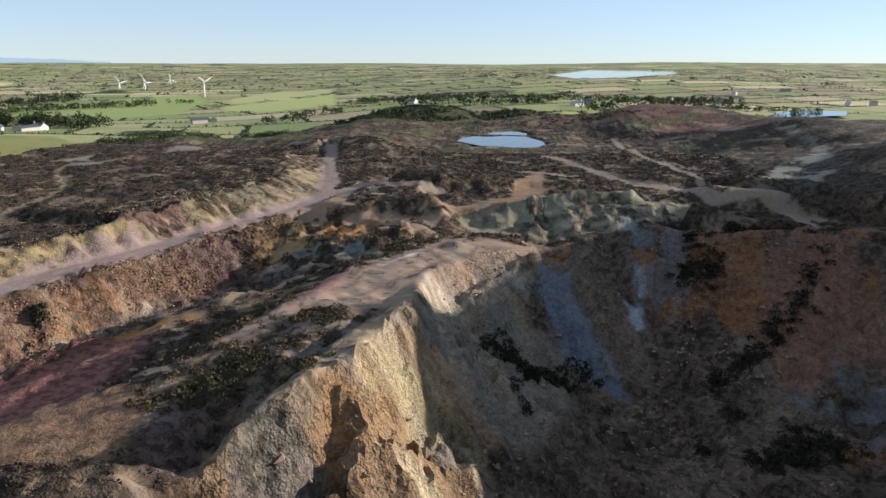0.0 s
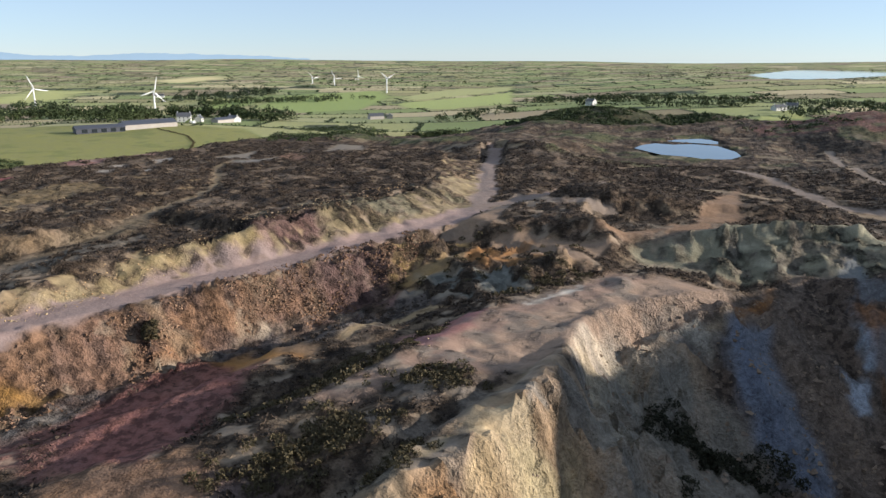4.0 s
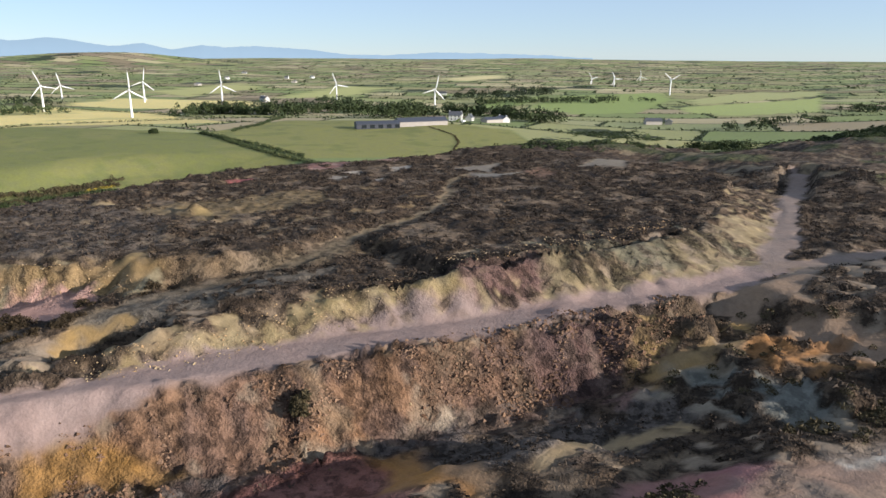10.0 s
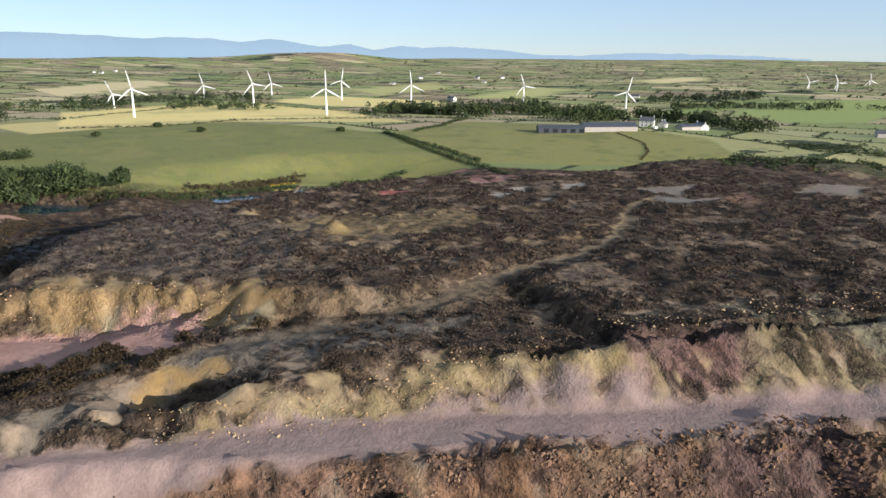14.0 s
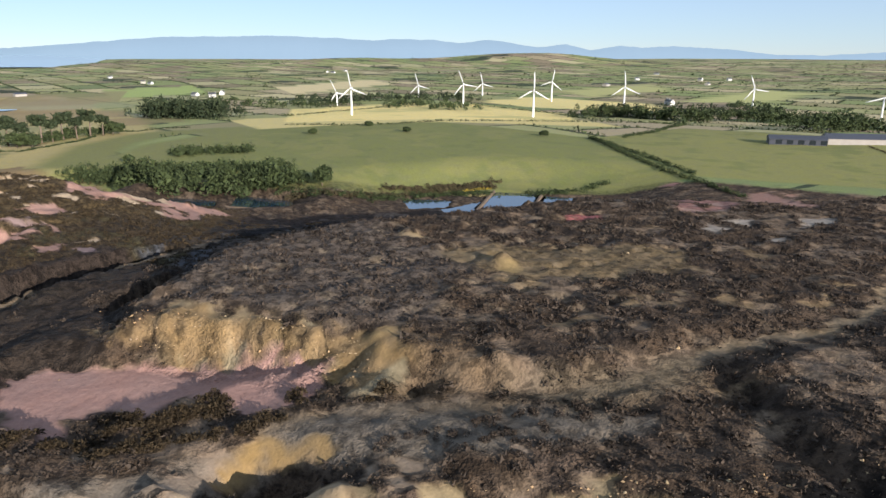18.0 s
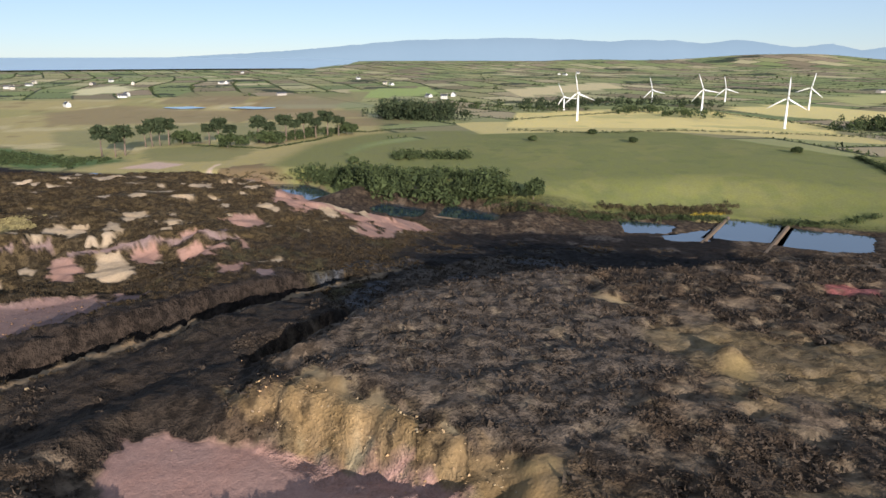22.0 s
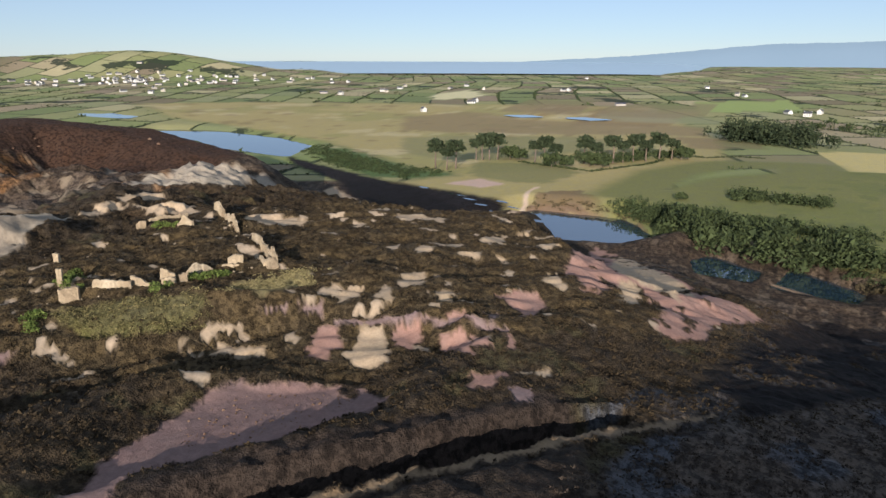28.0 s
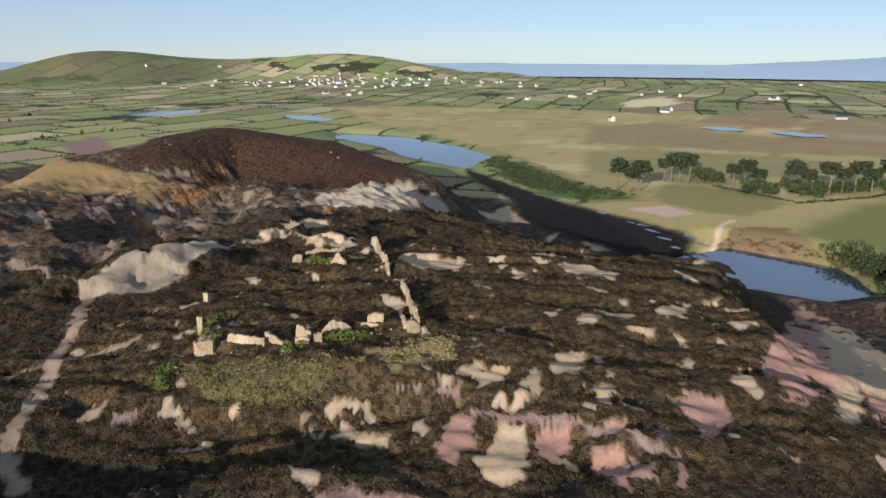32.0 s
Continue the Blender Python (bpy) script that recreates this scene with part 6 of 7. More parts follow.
# green and straw growth by the ruin
bushes("ruin_ferns", [[(-176, -22), (-173, -18)], [(-189, -31), (-187, -26)], [(-203, -8), (-208, -5), (-210, -3)], [(-193, -9), (-196, -8)], [(-196, -36), (-191, -31)], [(-236, -58), (-243, -50)]], 1.0, 0.4, 1.2, 1.2, BRIGHT, "bright green ferns against the ruin", category="ferns")
bushes("ruin_grass", [[(-186, -7), (-195, 2), (-203, 7)], [(-212, 2), (-219, 9), (-224, 12)]], 2.0, 0.35, 0.5, 0.35, DRY, "straw-coloured grass below the ruin", 34, "grass")
# hedges and thickets on the farmland
bushes("gorse_in_flower", [[(-376, 226), (-372, 236)]], 1.2, 0.7, 1.0, 1.0, DRY, "yellow gorse in flower at the field edge", 30)
bushes("thicket", [[(-490, 22), (-466, 50), (-447, 78), (-444, 107), (-440, 138)], [(-480, 36), (-458, 74), (-450, 112)], [(-528, 78), (-514, 104), (-510, 126)]], 4.0, 0.6, 3.2, 5.4, LEAF, "thicket of green bushes and small trees below the field", 44, "thicket")
bushes("reed_bed", [[(-640, -310), (-580, -255), (-540, -190), (-525, -135)], [(-610, -270), (-560, -190), (-545, -125)]], 7, 0.8, 2.6, 1.6, LEAF, "green willow scrub along the lake shore", 30)
bushes("dam_scrub", [[(-486, -30), (-488, 5), (-480, 32), (-455, 55)], [(-400, 140), (-412, 138)]], 3, 0.8, 1.5, 1.2, SCRUB, "brown scrub round the ponds", 30)
bushes("moor_scrub_hill", [[(-160, 600), (-120, 640), (-60, 620)], [(-30, 560), (10, 600), (50, 620)], [(59, 560), (110, 600), (150, 590)], [(27, 500), (60, 508)], [(74, 440), (104, 447)], [(-90, 460), (-50, 470)], [(150, 500), (220, 540)], [(-164, 325), (-150, 350), (-145, 385)], [(-185, 330), (-170, 370)], [(-215, 600), (-282, 591), (-256, 640)], [(-128, 560), (-90, 600), (-40, 620)], [(-110, 590), (-60, 640)], [(-60, 480), (0, 520)]], 9, 0.8, 2.2, 1.8, LEAF, "green scrub on the hillside behind the mine", 30)
def hill_scrub():
    n = 5200
    x, y = rng.uniform(-175, 60, n), rng.uniform(455, 590, n)
    keep = (inside(x, y, SCRUBBY) > 0) & (fbm(x, y, 16, 3, 148) > -0.08)
    x, y = x[keep][:2000], y[keep][:2000]
    r = rng.uniform(1.0, 2.6, len(x))
    stuff("hill_scrub", leaves(x, y, sample(H, x, y), r, r * rng.uniform(0.6, 1.0, len(x)), 26, r * 0.22), LEAF, "green gorse and bramble over the hill behind the mine", "scrub")


hill_scrub()
bushes("roadside_thorns", [[(-178, 560), (-160, 590), (-150, 600)], [(-170, 575), (-150, 585)]], 4, 0.8, 3.5, 6.5, LEAF, "dark thorn trees at the foot of the hill", 50, "thicket")
# woods
def wood(name, lines, spread, gap, r, h, mat, label, count=70):
    x, y, z, rr, hh = clumps(lines, spread, gap, r, h)
    tri = [leaves(x, y, z + hh * 0.42, rr, hh * 0.58, count, rr * 0.17)]
    low = leaves(x, y, z + hh * 0.1, rr * 0.8, hh * 0.5, count // 3, rr * 0.17)
    return stuff(name, np.concatenate([*tri, low]), mat, label, "wood")


wood("thicket_trees", [[(-449.6, 51.1), (-425.9, 72.7), (-417.9, 94.0), (-416.8, 114.3), (-409.8, 131.0), (-405.7, 143.1)], [(-412.5, 100.0), (-412.7, 119.9), (-406.4, 137.7)]], 3.0, 1.8, 4.4, 12.5, LEAF, "tall dark green trees crowded below the pasture", 70)
bushes("pool_scrub", [[(-394.7, 136.9), (-376.8, 156.8), (-384.2, 177.2), (-384.6, 193.8)], [(-386.6, 194.3), (-388.6, 211.1), (-391.6, 230.6), (-391.8, 248.9)], [(-398.2, 187.1), (-394.8, 200.9), (-394.7, 217.6), (-398.3, 251.4)]], 1.6, 0.8, 1.7, 2.2, SCRUB, "ragged olive-brown scrub above the pools")
bushes("flowering_gorse", [[(-386.7, 227.4), (-388.7, 236.3), (-390.5, 245.2)]], 0.8, 0.8, 1.0, 1.1, FLOWER, "yellow flowering gorse above the pools")
wood("pasture_copse", [[(-648.3, -54.2), (-647.7, -30.6), (-672.5, -11.8), (-705.8, 20.6)], [(-628.0, -41.7), (-645.7, -21.9), (-685.5, -2.2)], [(-641.0, -114.0), (-651.1, -110.8)]], 2.5, 2.6, 3.4, 8.5, LEAF, "rounded green trees crowded under the pines")
bushes("pasture_hedge", [[(-627.5, -94.2), (-602.6, -42.2), (-594.1, -25.9), (-647.6, 5.3), (-678.1, 11.2)], [(-714.1, 21.3), (-702.8, 42.5), (-722.5, 63.3), (-713.3, 85.0)]], 0.8, 1.2, 1.3, 1.6, LEAF, "low overgrown wall across the pasture")
wood("conifer_wood", [[(-905, 34), (-865, 70), (-820, 112)], [(-940, 50), (-880, 100), (-840, 125)], [(-925, 30), (-860, 95)]], 8, 2.4, 6, 21, PINE, "dark conifer plantation in the bog pasture")
wood("far_wood", [[(-980, 330), (-900, 400), (-860, 420)], [(-1010, 360), (-930, 440)], [(-1100, 100), (-1020, 210), (-980, 280)], [(-620, 900), (-560, 1000), (-480, 1060)], [(-640, 930), (-520, 1080), (-440, 1130)], [(-700, 700), (-760, 780), (-840, 800)],
                  [(-60, 880), (20, 930), (100, 900), (160, 960)], [(-130, 940), (40, 1010)], [(180, 870), (300, 1000), (420, 1100)], [(120, 760), (200, 800), (330, 880)]], 14, 7, 6.5, 9, LEAF, "far woods among the fields", 36)
wood("hillside_trees", [[(-152, 1000), (-63, 1080), (17, 1040)], [(177, 960), (250, 1000), (330, 1020), (392, 990)], [(300, 900), (380, 860), (450, 880)], [(5, 820), (63, 840), (112, 850)], [(130, 640), (190, 690), (260, 700)], [(60, 620), (90, 680)],
                        [(230, 600), (300, 640)], [(-190, 701), (-181, 760), (-133, 800)], [(-30, 640), (20, 680)]], 7, 3.2, 4.0, 7.5, LEAF, "green trees and gardens behind the moor", 40)


# stones: loose rubble on the banks and crags on the pit's side
def rubble(name, x, y, r, mat, label, category, sink=0.3):
    z = sample(H, x, y)
    base = np.array([(1, 0, 0), (-1, 0, 0), (0, 1, 0), (0, -1, 0), (0, 0, 1), (0, 0, -1)], float)
    faces = np.array([(0, 2, 4), (2, 1, 4), (1, 3, 4), (3, 0, 4), (2, 0, 5), (1, 2, 5), (3, 1, 5), (0, 3, 5)])
    n = len(x)
    v = base[None] * rng.uniform(0.6, 1.25, (n, 6, 1)) + rng.normal(0, 0.22, (n, 6, 3))
    v[..., 2] *= 0.75
    a = rng.uniform(0, 6.28, n)
    c, s_ = np.cos(a)[:, None], np.sin(a)[:, None]
    v = np.stack([v[..., 0] * c - v[..., 1] * s_, v[..., 0] * s_ + v[..., 1] * c, v[..., 2]], -1) * r[:, None, None]
    v += np.stack([x, y, z + r * sink], -1)[:, None]
    return tagged(new(name, soup(name, v[:, faces].reshape(-1, 3, 3), mat)), label, category, kind="stuff")


def stone_material(name, stops):
    m, nodes, links, b = material(name, 0.9)
    nt = m.node_tree
    b.inputs["Specular IOR Level"].default_value = 0.2
    g = nodes.new("ShaderNodeNewGeometry")
    grain = noise_node(nt, 0.5, 4, g.outputs["Position"], 0.7)
    col = ramp(nt, noise_node(nt, 7, 3, g.outputs["Position"]), stops)
    hsv = nodes.new("ShaderNodeHueSaturation")
    links.new(col, hsv.inputs["Color"])
    links.new(math_node(nt, "ADD", 0.35, math_node(nt, "MULTIPLY", grain, 1.3)), hsv.inputs["Value"])
    links.new(hsv.outputs[0], b.inputs["Base Color"])
    bump(nt, b, grain, 0.15, 1.0)
    return m


RUST = stone_material("rusty_stone", [(0.3, (.08, .045, .03)), (0.5, (.16, .095, .058)), (0.7, (.26, .165, .105))])
SCREE = stone_material("pit_scree", [(0.3, (.10, .08, .065)), (0.5, (.2, .145, .10)), (0.7, (.26, .2, .15))])
CRAG = stone_material("pit_rock", [(0.25, (.20, .17, .14)), (0.45, (.40, .30, .17)), (0.6, (.38, .24, .12)), (0.8, (.42, .37, .29))])


def scatter(pts, n, w=None):
    xs, ys = [p[0] for p in pts], [p[1] for p in pts]
    x, y = rng.uniform(min(xs) - (w or 0), max(xs) + (w or 0), n), rng.uniform(min(ys) - (w or 0), max(ys) + (w or 0), n)
    keep = along(x, y, pts)[0] < w * np.sqrt(rng.random(n)) if w else inside(x, y, pts) > 0
    return x[keep], y[keep]


x, y = scatter([(-88, 82), (-80, 98), (-72, 112), (-62, 132), (-52, 150), (-45, 163)], 60000, 6.5)
keep = fbm(x, y, 4, 3, 98) + 0.4 * fbm(x, y, 14, 2, 99) > 0.0
x, y = x[keep][:13000], y[keep][:13000]
rubble("bank_rubble", x, y, 0.11 + 0.36 * rng.random(len(x)) ** 3, RUST, "rust-brown rubble lying on the haul road's bank", "stones", 0.0)
x, y = scatter([(-96, 98), (-88, 112), (-80, 138), (-68, 168), (-60, 196)], 40000, 4)
x, y = x[:1600], y[:1600]
rubble("upper_bank_rubble", x, y, 0.06 + 0.22 * rng.random(len(x)) ** 4, CRAG, "pale and yellow rubble on the upper bank", "stones", 0.0)
x, y = scatter(RIM, 60000)
dx, sl = inside(x, y, RIM), sample(steep, x, y)
keep = (dx > 3) & (fbm(x, y, 9, 3, 97) > -0.05)
x, y = x[keep][:7000], y[keep][:7000]
rubble("pit_crags", x, y, 0.12 + 0.7 * rng.random(len(x)) ** 4, SCREE, "angular ochre and grey rock of the pit's cliff", "rock", -0.25)
x, y = scatter([(-137, 88), (-129, 101), (-121, 111), (-114, 113)], 12000, 3.5)
rubble("hollow_rubble", x[:350], y[:350], 0.06 + 0.22 * rng.random(len(x[:350])) ** 4, CRAG, "yellow rubble under the plateau's edge", "stones", 0.0)
x, y = scatter([(-160, 30), (-190, 150), (-60, 240), (-50, 100), (0, 180), (-10, 90), (-60, 60)], 130)
rubble("loose_stones", x, y, 0.08 + 0.25 * rng.random(len(x)) ** 4, CRAG, "loose pale stones scattered over the moor", "stones")


x, y = scatter([(-162.9, 29.9), (-176.5, 29.0), (-187.9, 44.2), (-186.0, 47.7), (-167.8, 41.6), (-160.8, 35.1)], 900)
rubble("flat_stones", x[:260], y[:260], 0.06 + 0.26 * rng.random(len(x[:260])) ** 3, RUST, "pinkish stones strewn over the bare flat", "stones", 0.1)

# rank grass below the ruin
RANK = leaf_material("rank_grass", (.07, .07, .025), (.24, .2, .085))
for name, outline, n, mat in (("rank_grass", [(-177, -20), (-187, -14), (-197, 5), (-192, 7), (-178, -6)], 2600, RANK), ("straw_grass", [(-203, 3), (-221, 9), (-216, 17), (-204, 10)], 1600, DRY)):
    x, y = scatter(outline, n)
    r = rng.uniform(0.25, 0.6, len(x))
    stuff(name, leaves(x, y, sample(H, x, y) - 0.05, r, r * rng.uniform(0.7, 1.3, len(x)), 12, r * 0.22), mat, "long dry grass below the ruined walls", "grass")

# ---- far hedges, hills and sea ----
def far_hedges():
    """Hedgerows along the lattice of the far fields."""
    rows = np.arange(-56, 57)
    us, vs = [], []
    for k in rows:
        t = np.arange(-30, 30, 6.0 / LAT_U)
        us.append(t)
        vs.append(np.full(len(t), float(k)))
        t = np.arange(0, 1, 6.0 / LAT_V)
        for j in range(-30, 31):
            us.append(np.full(len(t), j - (k * 0.618) % 1.0))
            vs.append(k + t)
    u, v = np.concatenate(us), np.concatenate(vs)
    row = np.floor(v + 1e-9)
    keep = hash2(row + 500, np.floor(u + (row * 0.618) % 1.0) + 500, 77) < 0.86
    u, v = u[keep], v[keep]
    c, n = math.cos(LAT_TURN), math.sin(LAT_TURN)
    wx, wy = c * u * LAT_U - n * v * LAT_V, n * u * LAT_U + c * v * LAT_V
    wave = lambda w, x, y: w[3] * np.sin(w[0] * x + w[1] * y + w[2])
    x, y = wx.copy(), wy.copy()
    for _ in range(14):
        x, y = wx - wave(LATTICE[0], x, y) - wave(LATTICE[1], x, y), wy - wave(LATTICE[2], x, y) - wave(LATTICE[3], x, y)
    far, bearing = np.hypot(x + 123, y - 98), np.degrees(np.arctan2(y - 98, x + 123)) % 360
    keep = (far < 3600) & (far > 420) & (bearing > 52) & (bearing < 268)
    x, y, far = x[keep], y[keep], far[keep]
    dry = np.ones(len(x), bool)
    for z, outline in LAKES.values():
        dry &= inside(x, y, outline) < -9
    keep = dry & (sample(FIELD, x, y) > 0.5) & (sample(H, x, y) > 2) & (rng.random(len(x)) < np.clip(1500 / far, 0.3, 1))
    x, y = x[keep] + rng.normal(0, 0.8, keep.sum()), y[keep] + rng.normal(0, 0.8, keep.sum())
    r = rng.uniform(0.8, 1.6, len(x)) * np.where(rng.random(len(x)) < 0.045, 2.4, 1.0)
    return stuff("far_hedges", leaves(x, y, sample(H, x, y), r * 2.4, r, 8, r * 0.6), LEAF, "dark hedgerows of the far farmland", "hedges")


far_hedges()


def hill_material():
    m, nodes, links, b = material("hills_in_painted_haze", 1.0)
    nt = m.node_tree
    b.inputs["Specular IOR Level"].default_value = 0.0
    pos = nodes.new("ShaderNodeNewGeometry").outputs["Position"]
    # the air's haze is put into the colour: a pale blue that glows
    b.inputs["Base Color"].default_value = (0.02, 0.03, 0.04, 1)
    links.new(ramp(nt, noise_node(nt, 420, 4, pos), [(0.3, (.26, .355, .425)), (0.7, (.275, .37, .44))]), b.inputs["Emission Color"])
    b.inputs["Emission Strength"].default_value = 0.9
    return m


def mountains():
    """A far mountain range: bearing and height of the skyline in degrees over the eye."""
    sky_line = [(116, 60), (120, 78), (126, 88), (129, 90), (132, 74), (135.8, 74), (139, 104), (143, 121), (145.4, 114), (147, 124), (149.2, 97), (151.1, 132), (153.6, 114), (155.5, 140), (157.3, 160), (159.5, 137),
                (162.2, 158), (165, 160), (167, 150), (168.3, 160), (171, 168), (174.6, 176), (178, 168), (182, 164), (186, 140), (188, 124), (192, 98), (197, 76), (201, 60)]
    bm = bmesh.new()
    rows = []
    for k in range(420):
        a = 116 + 85 * k / 419
        c, n = math.cos(radians(a)), math.sin(radians(a))
        top = np.interp(a, [p[0] for p in sky_line], [p[1] for p in sky_line]) + 5 * noise.noise((a * 0.9, 0, 0)) + 3 * noise.noise((a * 3.1, 4, 0))
        low = -20
        rows.append([bm.verts.new((-80 + f * c, 100 + f * n, z)) for f, z in ((4250, low), (4330 + 15 * noise.noise((a, 2, 0)), low + 0.6 * (top - low)), (4450, top), (4600, low))])
    for a, b in zip(rows[:-1], rows[1:]):
        for i in range(3):
            bm.faces.new((a[i], a[i + 1], b[i + 1], b[i]))
    me = bpy.data.meshes.new("backdrop_mountains")
    bm.to_mesh(me)
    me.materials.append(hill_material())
    for p in me.polygons:
        p.use_smooth = True
    return tagged(new("backdrop_mountains", me), "hazy blue mountain range on the horizon", "mountains", kind="structure")


mountains()


def sea():
    bm = bmesh.new()
    rows = []
    for a in range(-182, -88, 2):
        c, n = math.cos(radians(a)), math.sin(radians(a))
        rows.append([bm.verts.new((-123 + f * c, 98 + f * n, z - 40 * float(step(-169, -178, a)))) for f, z in ((2950, 21), (3500, 38), (4400, 60))])
    for a, b in zip(rows[:-1], rows[1:]):
        for i in range(2):
            bm.faces.new((a[i], b[i], b[i + 1], a[i + 1]))
    me = bpy.data.meshes.new("water_sea")
    bm.to_mesh(me)
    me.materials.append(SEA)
    return tagged(new("water_sea", me), "pale blue sea below the horizon", "sea", kind="structure")


# matt sheet: sky reflection and haze are put into its pale colour
SEA = plain("hazed_sea", (.42, .57, .67), 0.5, 0, 0.2, 60.0, 0.05)
sea()

# ---- hedges and trees of the farmland, placed ----
bushes("pasture_hedge", [[(-494, 369), (-430, 351), (-377, 342), (-330, 340), (-300, 338)], [(-490, 366), (-449, 360), (-399, 355), (-350, 349)], [(-484, 389), (-507, 434), (-575, 516)]], 0.9, 1.0, 1.6, 2.6, LEAF, "tall dark hedge between two pastures", 36, "hedge")
bushes("stubble_hedge", [[(-686, 165), (-667, 186), (-637, 218), (-630, 260), (-655, 307), (-640, 366), (-634, 429), (-601, 532)], [(-830, 185), (-897, 249), (-960, 326), (-1008, 382)], [(-976, 464), (-882, 479), (-786, 493), (-685, 479)]], 1.2, 2.4, 2.0, 2.2, LEAF, "low hedge along the stubble fields", 24, "hedge")
bushes("moor_hedge", [[(-415, 125), (-403, 138), (-378, 152), (-380, 179), (-380, 195), (-379, 210), (-377, 231), (-373, 256), (-368, 276), (-368, 307)], [(-381, 162), (-386, 192), (-380, 221), (-375, 250), (-368, 279)]], 2.4, 1.0, 1.7, 2.3, LEAF, "ragged green hedge between moor and pasture", 36, "hedge")
bushes("sod_wall", [[(-385, 516), (-365, 506), (-341, 494), (-318, 470), (-302, 442)]], 0.3, 0.8, 0.9, 1.1, SCRUB, "overgrown stone wall across the pasture", 30, "wall")
wood("farm_shelter", [[(-715, 483), (-726, 544), (-638, 561), (-642, 615), (-614, 680), (-606, 764)], [(-473, 541), (-476, 588), (-538, 694)], [(-529, 724), (-484, 706), (-450, 710), (-392, 670)], [(-376, 636), (-355, 659), (-342, 674)]], 6, 2.2, 5.5, 13, LEAF, "broad-leaved trees sheltering the farm", 60)
wood("plantation", [[(-1046, 216), (-1075, 286), (-1097, 363), (-1084, 422), (-1059, 498)], [(-712, 983), (-676, 1067), (-654, 1202)], [(-749, 547), (-748, 615), (-726, 677), (-702, 747)]], 10, 3.6, 6.5, 13, PINE, "dark wood behind the stubble fields", 44)


def tree(kind, r, h, mat, label, category="tree"):
    """A tree: tapered trunk with limbs, and a crown of many small leaves in uneven clumps."""
    top = new(kind)
    bm = bmesh.new()
    loft(bm, [ring(0.035 * h, -0.5, 7), ring(0.026 * h, 0.3 * h, 7, 0.02 * h), ring(0.012 * h, 0.75 * h, 7, 0.03 * h, 0.02 * h)])
    trunk = part("trunk", bm, BARK, top, smooth=True)
    for k in range(6):
        a, z = k * 1.05 + r, h * (0.4 + 0.07 * k)
        e = (0.62 * r * math.cos(a), 0.62 * r * math.sin(a), z + 0.16 * h)
        part("limb", loft(bmesh.new(), [ring(0.01 * h, z, 5, 0.02 * h), ring(0.004 * h, e[2], 5, e[0], e[1])]), BARK, trunk, smooth=True)
    flat = kind == "pine_tree"
    n = 16
    ca = rng.uniform(0, 6.28, n)
    cr = r * rng.uniform(0.25, 0.75, n)
    cz = h * (rng.uniform(0.66, 0.9, n) if flat else rng.uniform(0.3, 0.78, n))
    size = r * rng.uniform(0.35, 0.6, n)
    tri = leaves(cr * np.cos(ca), cr * np.sin(ca), cz, size, size * (0.45 if flat else 0.9), 70, size * 0.3)
    crown = new("crown", soup("crown", tri, mat))
    crown.parent = top
    return tagged(top, label, category)


def plant(makers, spots_, group):
    for k, (x, y) in enumerate(spots_):
        ob = makers[k % len(makers)]
        one = copy_thing(ob, pose(x, y, height(x, y) - 0.2, 0, 0, 70 * k))
        tagged(one, group=group)


pine_kinds = [tree("pine_tree", 6.8, 22, PINE, "tall bare-stemmed pine with a flat crown"), tree("pine_tree", 5.6, 18, PINE, "tall bare-stemmed pine with a flat crown")]
round_kinds = [tree("broadleaf_tree", 6.5, 11, LEAF, "round-crowned green tree on the pasture"), tree("broadleaf_tree", 5.0, 9, LEAF, "round-crowned green tree on the pasture")]
bush_kinds = [tree("hawthorn_bush", 3.4, 3.6, LEAF, "low wind-bent hawthorn in the pasture", "bush")]
plant(pine_kinds, [(-565, -138), (-562, -127), (-571, -124), (-622, -130), (-626, -126), (-629, -121), (-632, -115), (-626, -80), (-624, -71), (-615, -59), (-635, -42), (-630, -32), (-646, -22), (-650, -15), (-660, -9), (-665, -0), (-677, 8), (-681, 17)], "shelter belt of pines")
plant(round_kinds, [(-638, -106), (-637, -96), (-605, -59), (-611, -49), (-620, -33), (-620, -23), (-685, 24), (-688, 29)], "trees by the pines")
plant(bush_kinds, [(-562, 246), (-510, 338), (-584, 177), (-621, 230)] + [(-506, 52), (-512, 80), (-518, 83), (-513, 89)], "bushes in the pasture")
plant([tree("conifer_tree", 5.0, 11, LEAF, "single bushy tree at the pasture's edge")], [(-396, 153)], "single tree")
plant([tree("willow_bush", 1.2, 3.6, SCRUB, "dark half-bare willow bush on the stony bank", "bush")], [(-72.6, 112.2), (-73.1, 113.0)], "bushes on the bank")
for ob in pine_kinds + round_kinds + bush_kinds + [o for o in scene.objects if o.name in ("conifer_tree", "willow_bush")]:
    for o in (*ob.children_recursive, ob):
        bpy.data.objects.remove(o)

# ---- small water and paths ----
def puddle(k, x, y, long, wide, turn):
    """Shallow water with an uneven edge, lying in the lowest of the ground round it."""
    c, n = math.cos(radians(turn)), math.sin(radians(turn))
    rim = [(f * long * math.cos(a), f * wide * math.sin(a)) for a, f in ((i * 0.4488, rng.uniform(0.6, 1.15)) for i in range(14))]
    outline = [(x + c * u - n * v, y + n * u + c * v) for u, v in rim]
    water_sheet("water_puddle_%d" % k, sorted(height(*p) for p in outline)[8] + 0.1, outline, "shallow standing water on the dark flats")


for k, (x, y) in enumerate([(-474, -75), (-464, -62), (-455, -51), (-469, -45), (-451, -43), (-350, 21), (-536, -167), (-488, -105), (-467, -37)]):
    puddle(k + 1, x, y, 5 + 3 * rng.random(), 1.6 + rng.random(), 65 + 20 * rng.random())

